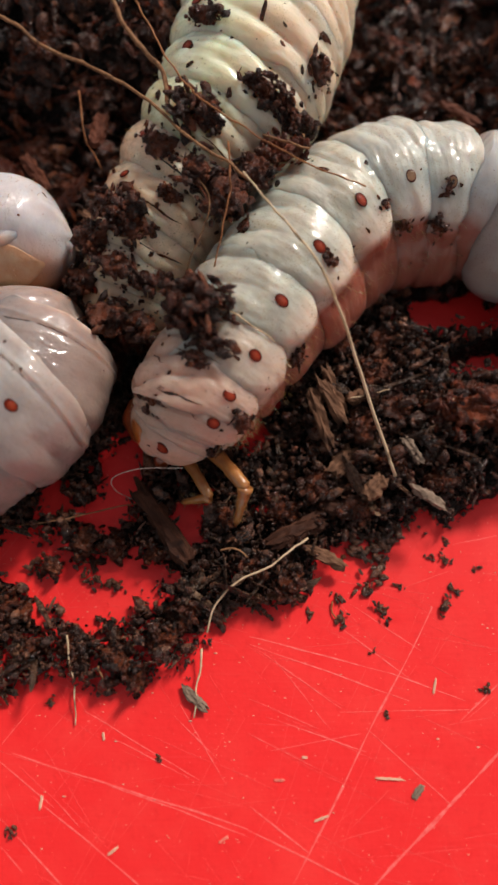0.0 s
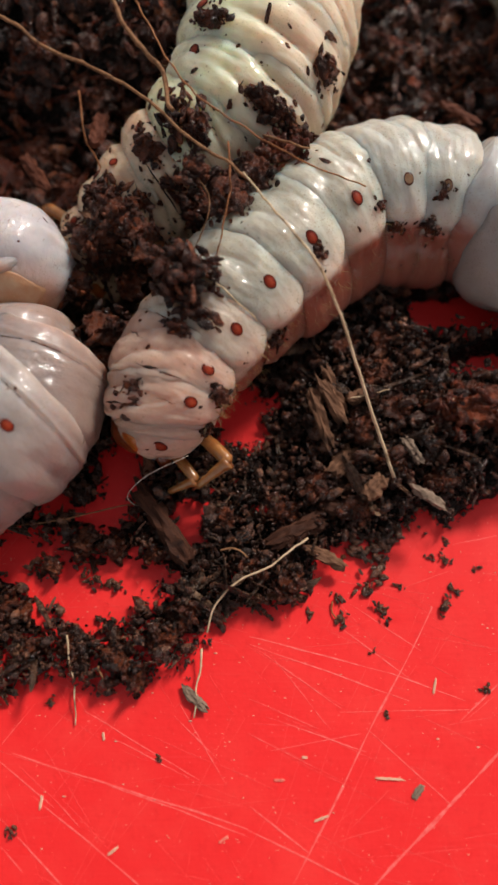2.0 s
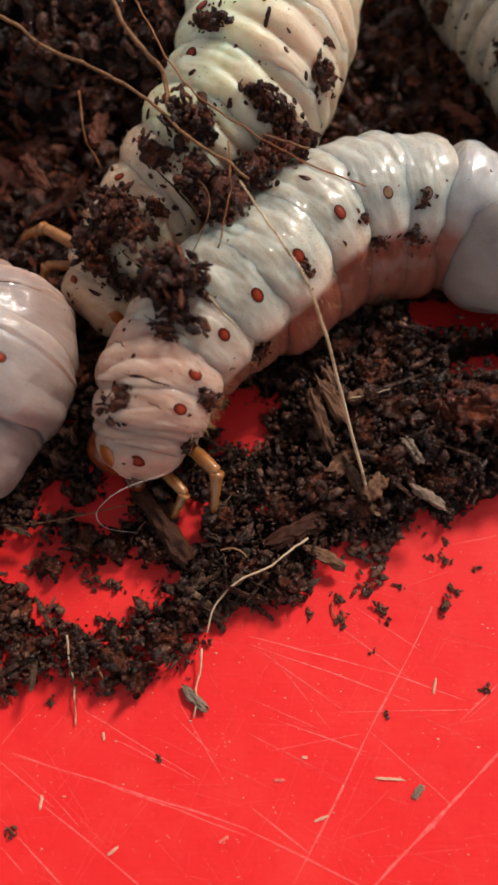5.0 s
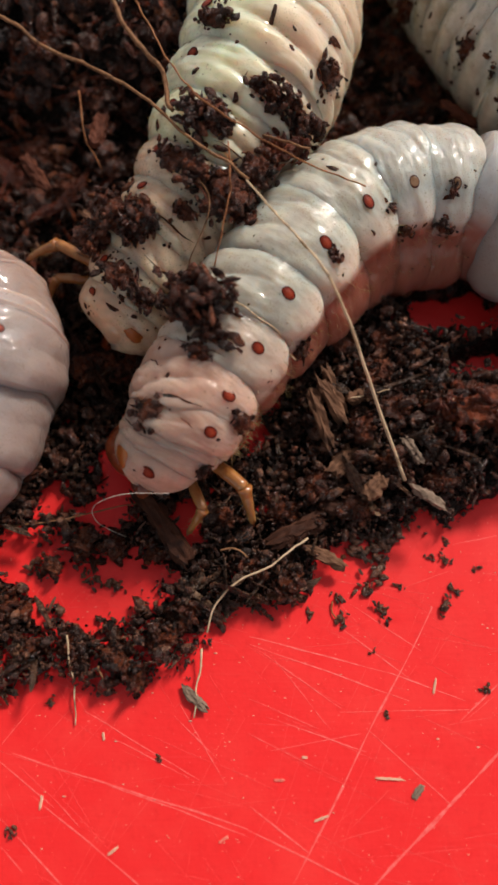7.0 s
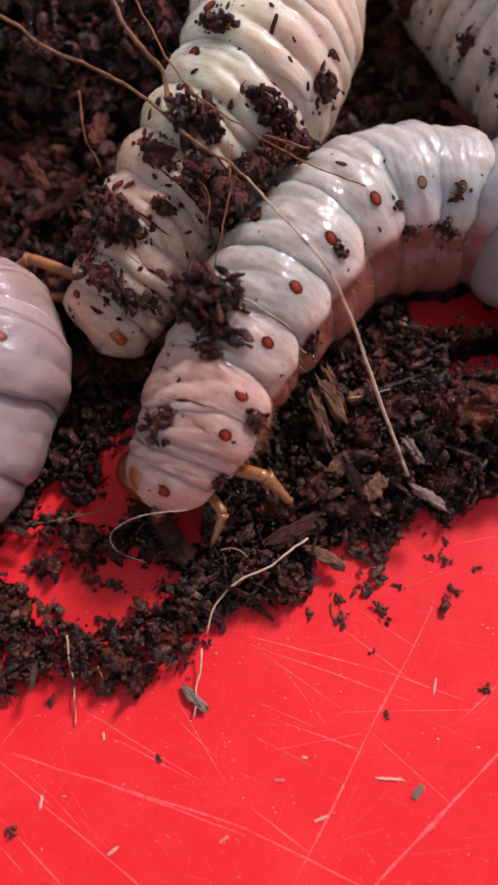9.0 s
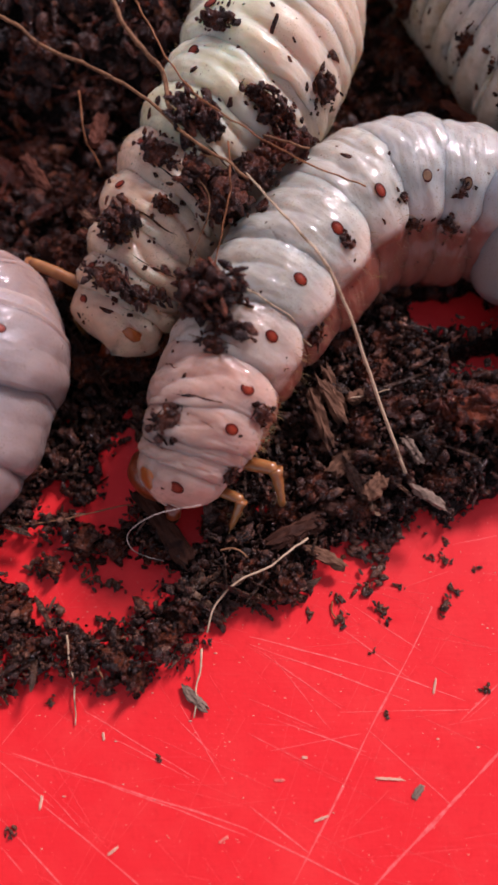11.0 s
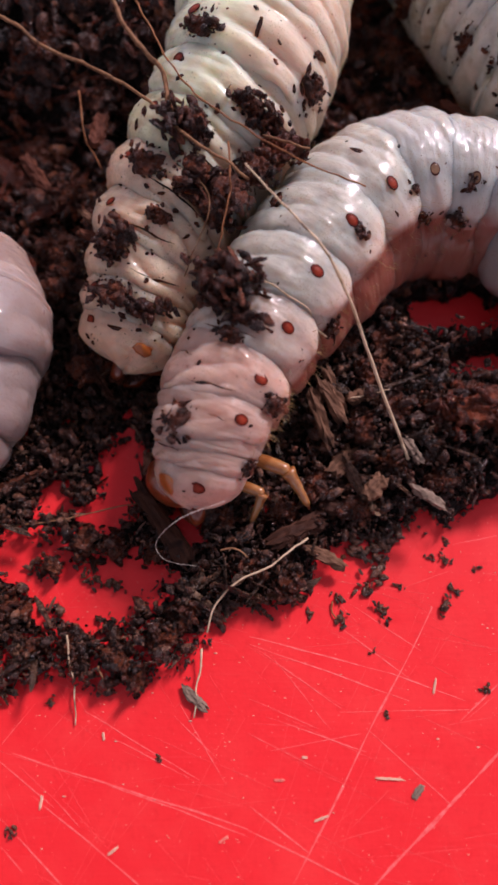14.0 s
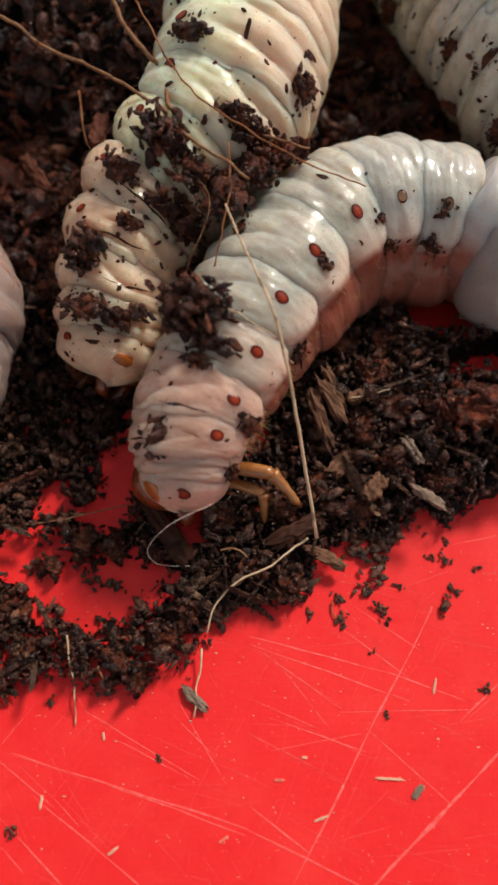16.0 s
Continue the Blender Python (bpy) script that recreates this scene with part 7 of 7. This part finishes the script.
    keyed(B_OB[5], [(0, 2.99, -6.93, 16.80, 25.52, 13.18, -125.57), (1, 2.98, -6.37, 15.61, 21.62, 18.85, -135.18), (1.5, 2.94, -5.45, 14.94, 19.27, 22.42, -140.81), (2.5, 2.87, -4.68, 14.99, 17.81, 20.65, -143.70), (3.5, 2.07, -5.56, 14.84, 18.51, 19.20, -141.85), (4.2, 2.10, -6.24, 15.03, 18.94, 18.61, -141.00), (6.3, 4.81, -8.71, 16.89, 33.39, 12.85, -113.44), (7, 5.17, -9.03, 16.96, 32.10, 12.50, -115.75), (8, 4.44, -8.78, 16.85, 26.38, 11.50, -125.01), (9, 2.69, -8.81, 16.48, 24.91, 10.91, -126.70), (11.5, 2.69, -8.30, 16.38, 25.76, 11.09, -124.92), (12.5, 2.54, -8.97, 16.19, 27.92, 10.84, -121.02), (13.5, 0.86, -9.17, 16.34, 25.26, 10.88, -124.97), (14.5, 0.56, -10.59, 16.32, 28.34, 11.61, -119.63), (15, -0.63, -9.95, 16.53, 25.10, 11.77, -124.79), (15.5, -2.13, -10.82, 16.47, 21.93, 11.85, -130.99), (16, -2.76, -11.59, 16.53, 20.76, 12.07, -133.77)])
    keyed(B_OB[6], [(0, -1.71, -13.44, 14.92, 26.68, 12.05, -122.81), (1, -2.74, -11.74, 12.89, 21.79, 17.92, -134.45), (1.5, -3.15, -9.96, 11.73, 18.85, 22.22, -141.65), (2.5, -3.48, -8.86, 12.04, 17.10, 21.03, -145.40), (3.5, -4.23, -10.28, 12.04, 18.72, 19.39, -141.16), (4.2, -4.20, -11.14, 12.29, 19.36, 18.54, -139.71), (6.3, 1.40, -16.15, 15.01, 31.73, 12.05, -116.14), (7, 1.42, -16.41, 15.10, 30.50, 11.95, -118.46), (8, -0.47, -15.60, 15.13, 26.26, 11.07, -125.06), (9, -2.36, -15.67, 14.86, 26.01, 10.25, -124.12), (11.5, -2.04, -15.27, 14.75, 27.39, 10.46, -121.42), (12.5, -1.66, -16.40, 14.58, 30.30, 10.10, -116.30), (13.5, -3.87, -16.33, 14.71, 27.95, 10.42, -119.31), (14.5, -3.56, -18.21, 14.58, 30.44, 10.70, -115.34), (15, -5.36, -17.17, 14.76, 27.96, 11.01, -118.61), (15.5, -7.63, -17.73, 14.64, 25.75, 10.98, -121.82), (16, -8.65, -18.35, 14.64, 24.90, 10.97, -123.19)])
    keyed(B_OB[7], [(0, -5.31, -19.92, 13.56, 29.38, 9.08, -116.53), (1, -7.63, -17.13, 10.73, 22.84, 15.74, -131.53), (1.5, -8.48, -14.51, 9.00, 19.81, 20.91, -139.10), (2.5, -9.06, -13.05, 9.41, 18.13, 20.54, -142.47), (3.5, -9.71, -14.98, 9.51, 19.45, 19.48, -139.14), (4.2, -9.59, -16.10, 9.89, 20.52, 18.07, -136.50), (6.3, -2.17, -22.81, 13.61, 29.23, 9.23, -120.39), (7, -2.47, -22.96, 13.67, 27.85, 9.45, -123.34), (8, -4.73, -22.03, 13.76, 27.31, 9.13, -122.20), (9, -6.41, -22.36, 13.56, 28.19, 8.64, -118.92), (11.5, -5.70, -22.09, 13.43, 30.05, 9.14, -115.61), (12.5, -4.68, -23.63, 13.29, 33.66, 8.93, -109.65), (13.5, -7.07, -23.50, 13.35, 32.75, 9.33, -109.55), (14.5, -6.54, -25.59, 13.19, 33.36, 9.35, -109.34), (15, -8.41, -24.48, 13.35, 33.21, 9.27, -107.79), (15.5, -10.95, -25.14, 13.22, 32.02, 9.14, -108.23), (16, -12.08, -25.86, 13.23, 31.52, 8.73, -108.33)])
    keyed(B_OB[8], [(0, -8.14, -26.05, 12.54, 30.99, 9.29, -113.18), (1, -11.93, -22.17, 8.92, 24.08, 15.14, -127.99), (1.5, -13.27, -18.74, 6.60, 20.61, 19.74, -136.66), (2.5, -14.07, -16.92, 7.04, 18.52, 20.31, -141.17), (3.5, -14.56, -19.34, 7.21, 21.11, 18.72, -134.01), (4.2, -14.30, -20.78, 7.74, 22.02, 17.45, -131.95), (6.3, -5.78, -28.67, 12.55, 28.64, 9.34, -121.68), (7, -6.44, -28.66, 12.57, 27.30, 9.47, -124.55), (8, -8.42, -28.00, 12.69, 27.30, 9.11, -122.26), (9, -9.70, -28.65, 12.51, 28.86, 9.04, -117.51), (11.5, -8.52, -28.52, 12.31, 31.73, 9.63, -112.16), (12.5, -6.84, -30.40, 12.17, 35.37, 9.41, -106.40), (13.5, -9.14, -30.33, 12.19, 34.70, 9.63, -105.80), (14.5, -8.73, -32.48, 12.02, 34.85, 9.34, -106.29), (15, -10.33, -31.43, 12.20, 34.53, 9.50, -105.30), (15.5, -12.88, -32.27, 12.05, 34.41, 9.19, -103.40), (16, -14.00, -33.12, 12.11, 34.55, 8.98, -102.15)])
    keyed(B_OB[9], [(0, -10.27, -31.66, 11.39, 34.73, 13.35, -105.91), (1, -15.19, -27.14, 7.34, 28.95, 13.98, -115.02), (1.5, -17.23, -22.97, 4.70, 23.86, 15.12, -126.48), (2.5, -18.35, -20.67, 4.99, 21.46, 17.98, -131.57), (3.5, -18.08, -24.08, 5.40, 27.80, 14.09, -115.15), (4.2, -17.80, -25.63, 5.99, 27.92, 14.12, -115.32), (6.3, -8.94, -33.92, 11.38, 29.49, 13.07, -120.27), (7, -9.80, -33.84, 11.39, 29.02, 13.07, -120.65), (8, -11.90, -33.20, 11.52, 25.93, 13.54, -127.13), (9, -12.66, -34.24, 11.35, 28.96, 12.48, -118.01), (11.5, -10.67, -34.40, 11.14, 34.08, 11.36, -107.26), (12.5, -8.44, -36.54, 11.05, 37.39, 10.46, -102.32), (13.5, -10.73, -36.51, 11.05, 36.44, 10.44, -102.22), (14.5, -10.36, -38.74, 10.94, 36.34, 9.38, -103.03), (15, -12.01, -37.65, 11.06, 35.19, 10.42, -103.97), (15.5, -14.13, -38.76, 10.96, 36.78, 9.35, -98.31), (16, -14.99, -39.76, 10.99, 38.14, 9.50, -94.63)])
    keyed(B_OB[10], [(0, -11.39, -36.78, 10.00, 36.82, 15.06, -101.73), (1, -16.96, -32.13, 6.10, 31.57, 13.02, -108.67), (1.5, -20.01, -27.44, 3.50, 25.53, 12.41, -121.23), (2.5, -21.32, -24.86, 3.50, 24.06, 15.65, -123.65), (3.5, -19.74, -29.18, 4.26, 31.00, 11.66, -107.24), (4.2, -19.52, -30.75, 4.80, 31.03, 12.13, -107.59), (6.3, -11.61, -38.54, 10.00, 29.68, 14.66, -120.00), (7, -12.45, -38.54, 10.00, 29.62, 14.60, -119.24), (8, -15.35, -37.37, 10.00, 25.07, 16.17, -130.18), (9, -15.24, -39.13, 10.00, 29.12, 13.86, -117.80), (11.5, -12.18, -39.71, 10.00, 34.74, 11.70, -105.85), (12.5, -9.55, -42.03, 10.00, 37.77, 10.58, -101.53), (13.5, -11.84, -42.03, 10.00, 36.80, 10.53, -101.47), (14.5, -11.62, -44.33, 10.00, 36.45, 9.37, -102.77), (15, -13.34, -43.19, 10.00, 35.40, 10.52, -103.53), (15.5, -14.91, -44.56, 10.00, 37.00, 9.34, -97.85), (16, -15.36, -45.69, 10.00, 38.54, 9.50, -93.79)])
    keyed(LEG_B1, [(0, -20.40, -23.23, 3.00, 0.00, -18.26, 154.12), (1.5, -22.92, -18.65, 6.00, 0.00, -14.65, 149.60), (2.5, -22.80, -19.58, 11.00, 0.00, -10.89, 146.62), (3.5, -22.75, -21.98, 14.00, 0.00, -10.00, 150.86), (4.2, -23.05, -23.59, 14.00, 0.00, -8.96, 151.79), (6.3, -17.28, -30.85, 14.00, 0.00, -6.43, 147.72), (7, -18.37, -30.02, 14.00, 0.00, -7.12, 152.76), (8, -21.18, -31.44, 14.00, 0.00, -7.98, 165.91), (9, -22.67, -32.15, 14.00, 0.00, -9.00, 161.79), (11.5, -22.02, -33.80, 14.00, -0.00, -11.69, 159.01), (12.5, -14.47, -34.49, 7.00, 0.00, -24.34, -126.88), (16, -17.41, -37.05, 5.00, 0.00, -22.21, -107.38)])
    keyed(LOW_B1, [(0, 7.80, 0.00, 0.00, 24.37, 11.91, 142.25), (1.5, 7.80, 0.00, 0.00, 57.35, 54.59, 153.87), (2.5, 7.80, 0.00, 0.00, 41.90, 70.65, 67.36), (3.5, 7.80, 0.00, 0.00, 15.18, 61.56, 28.56), (4.2, 7.80, 0.00, 0.00, 5.57, 57.38, 11.21), (6.3, 7.80, 0.00, 0.00, 13.75, 35.00, 36.61), (7, 7.80, 0.00, 0.00, 13.22, 38.42, 33.54), (8, 7.80, 0.00, 0.00, 7.49, 43.60, 17.55), (9, 7.80, 0.00, 0.00, 13.39, 47.40, 30.02), (11.5, 7.80, 0.00, 0.00, 24.68, 58.06, 47.49), (12.5, 7.80, 0.00, 0.00, -22.23, 48.06, -177.38), (16, 7.80, 0.00, 0.00, -120.50, 57.91, -169.47)])
    keyed(LEG_B2, [(0, -20.80, -25.84, 3.00, 0.00, -25.55, -162.85), (2.5, -23.27, -22.62, 8.00, 0.00, -18.02, -167.39), (4.2, -23.90, -25.21, 10.00, 0.00, -16.81, -168.50), (6.3, -19.46, -31.38, 10.00, 0.00, -12.85, 175.29), (7, -20.22, -31.14, 10.00, 0.00, -12.15, -178.46), (9, -23.43, -34.99, 10.00, -0.00, -22.64, -166.15), (11.5, -17.37, -34.54, 6.00, 0.00, -18.54, -127.25), (16, -17.41, -40.17, 4.00, 0.00, -30.28, -97.86)])
    keyed(LOW_B2, [(0, 5.80, 0.00, 0.00, 46.46, 30.42, 126.93), (2.5, 5.80, 0.00, 0.00, -160.94, 82.64, -164.83), (4.2, 5.80, 0.00, 0.00, 60.54, 80.27, 74.16), (6.3, 5.80, 0.00, 0.00, 32.33, 57.56, 62.08), (7, 5.80, 0.00, 0.00, 29.08, 54.52, 58.65), (9, 5.80, 0.00, 0.00, 116.40, 66.52, 149.40), (11.5, 5.80, 0.00, 0.00, 166.84, 72.94, 173.30), (16, 5.80, 0.00, 0.00, -150.28, 61.05, -168.85)])
    keyed(LC, [(0, -41.60, 0.93, 0, 0, 0, 0), (0.5, -41.22, 0.11, 0, 0, 0, 0), (1, -41.42, -0.71, 0, 0, 0, 1), (1.5, -42.45, -1.83, 0, 0, 0, 2), (2, -41.99, -2.44, 0, 0, 0, 2), (2.5, -40.84, -0.71, 0, 0, 0, 1), (3, -41.01, -0.92, 0, 0, 0, 1), (3.5, -43.82, 0.11, 0, 0, 0, 3), (4, -44.86, 2.37, 0, 0, 0, 7), (4.2, -45.19, 3.52, 0, 0, 0, 10), (6.3, -45.73, 8.06, 0, 0, 0, 38), (7, -46.45, 9.13, 0, 0, 0, 40), (7.5, -46.19, 8.60, 0, 0, 0, 40), (8, -45.99, 7.74, 0, 0, 0, 40), (9, -45.87, 7.64, 0, 0, 0, 40), (11.5, -46.28, 9.35, 0, 0, 0, 40), (12.5, -46.31, 9.67, 0, 0, 0, 40), (13, -47.10, 11.30, 0, 0, 0, 41), (13.5, -48.34, 13.26, 0, 0, 0, 42), (14.5, -51.36, 16.59, 0, 0, 0, 44), (15, -52.82, 18.49, 0, 0, 0, 45), (15.5, -54.41, 19.74, 0, 0, 0, 46), (16, -55.49, 19.51, 0, 0, 0, 46)])
    keyed(C_LOBE, [(0, -2.73, 32.88, 16.00, 0, 0, 0), (0.5, -2.82, 32.86, 16.00, 0, 0, 0), (1, -1.96, 31.81, 16.00, 0, 0, -1), (1.5, -0.59, 30.81, 16.00, 0, 0, -2), (2, -0.69, 31.19, 16.00, 0, 0, -2), (2.5, -2.69, 30.17, 16.00, 0, 0, -1), (3, -4.10, 29.93, 16.00, 0, 0, -1), (3.5, -3.27, 27.64, 16.00, 0, 0, -3), (4, -2.79, 24.52, 16.00, 0, 0, -7), (4.2, -3.76, 24.34, 16.00, 0, 0, -10), (6.3, -4.12, 29.11, 16.00, 0, 0, -38), (16, -3.62, 19.18, 16.00, 0, 0, -46)])
    keyed(LD, [(0, 76.37, 89.52, 0, 0, 0, 0), (2, 73.40, 89.21, 0, 0, 0, 0), (3, 69.83, 88.74, 0, 0, 0, 0), (3.5, 67.71, 88.59, 0, 0, 0, 0), (4, 65.99, 87.97, 0, 0, 0, 0), (4.2, 64.04, 87.36, 0, 0, 0, 0), (6.3, 52.76, 88.28, 0, 0, 0, 0), (6.5, 51.79, 87.97, 0, 0, 0, 0), (7, 51.09, 87.97, 0, 0, 0, 0), (9, 51.20, 88.90, 0, 0, 0, 0), (11.5, 51.00, 89.21, 0, 0, 0, 0), (15, 50.76, 89.21, 0, 0, 0, 0), (15.5, 49.00, 87.97, 0, 0, 0, 0), (16, 47.82, 87.82, 0, 0, 0, 0)])
    keyed(STRAW_LONG, [(0, -0.99, 34.72, 33.00, 0.00, 26.15, -58.55), (0.5, -0.99, 34.61, 33.00, -0.00, 26.19, -58.07), (1, -0.81, 34.83, 33.00, 0.00, 26.44, -57.14), (1.5, -0.81, 34.61, 33.00, 0.00, 26.63, -57.39), (2, -0.99, 34.61, 33.00, 0.00, 26.52, -58.73), (2.5, -0.99, 34.61, 33.00, 0.00, 26.45, -59.12), (3, -0.81, 34.72, 33.00, 0.00, 26.52, -57.85), (3.5, -0.99, 34.17, 33.00, 0.00, 26.70, -59.42), (4, -1.35, 33.31, 33.00, 0.00, 27.44, -62.61), (4.2, -1.53, 32.88, 33.00, 0.00, 27.63, -64.57), (6.3, -0.81, 32.88, 33.00, -0.00, 26.22, -56.49), (6.5, -0.63, 32.88, 33.00, -0.00, 26.33, -55.26), (7, -0.45, 33.09, 33.00, 0.00, 26.59, -56.85), (7.5, -0.45, 33.09, 33.00, 0.00, 26.60, -56.69), (8, -0.63, 32.88, 33.00, 0.00, 26.55, -58.64), (8.5, -0.63, 33.09, 33.00, 0.00, 26.58, -58.57), (9, -0.45, 33.63, 33.00, -0.00, 26.49, -56.13), (9.2, -0.27, 34.39, 33.00, -0.00, 26.60, -53.30), (11.5, -0.50, 34.40, 33.00, -0.00, 26.30, -57.90), (12, -0.50, 34.20, 33.00, -0.00, 26.30, -58.50), (12.5, -0.40, 35.60, 33.00, 0.00, 26.20, -55.60), (13, -0.40, 35.50, 33.00, 0.00, 26.30, -56.20), (13.5, -0.50, 36.00, 33.00, 0.00, 26.50, -55.60), (14, -0.63, 36.20, 33.00, -0.00, 26.68, -55.40), (14.5, -0.82, 36.36, 33.00, 0.00, 26.89, -55.54), (15, -1.89, 33.60, 33.00, 0.00, 26.90, -63.30), (15.2, -2.42, 32.02, 33.00, 0.00, 26.68, -66.70), (15.5, -2.94, 30.31, 33.00, 0.00, 26.83, -69.05), (16, -3.81, 28.62, 33.00, 0.00, 27.33, -72.16)])


motions()
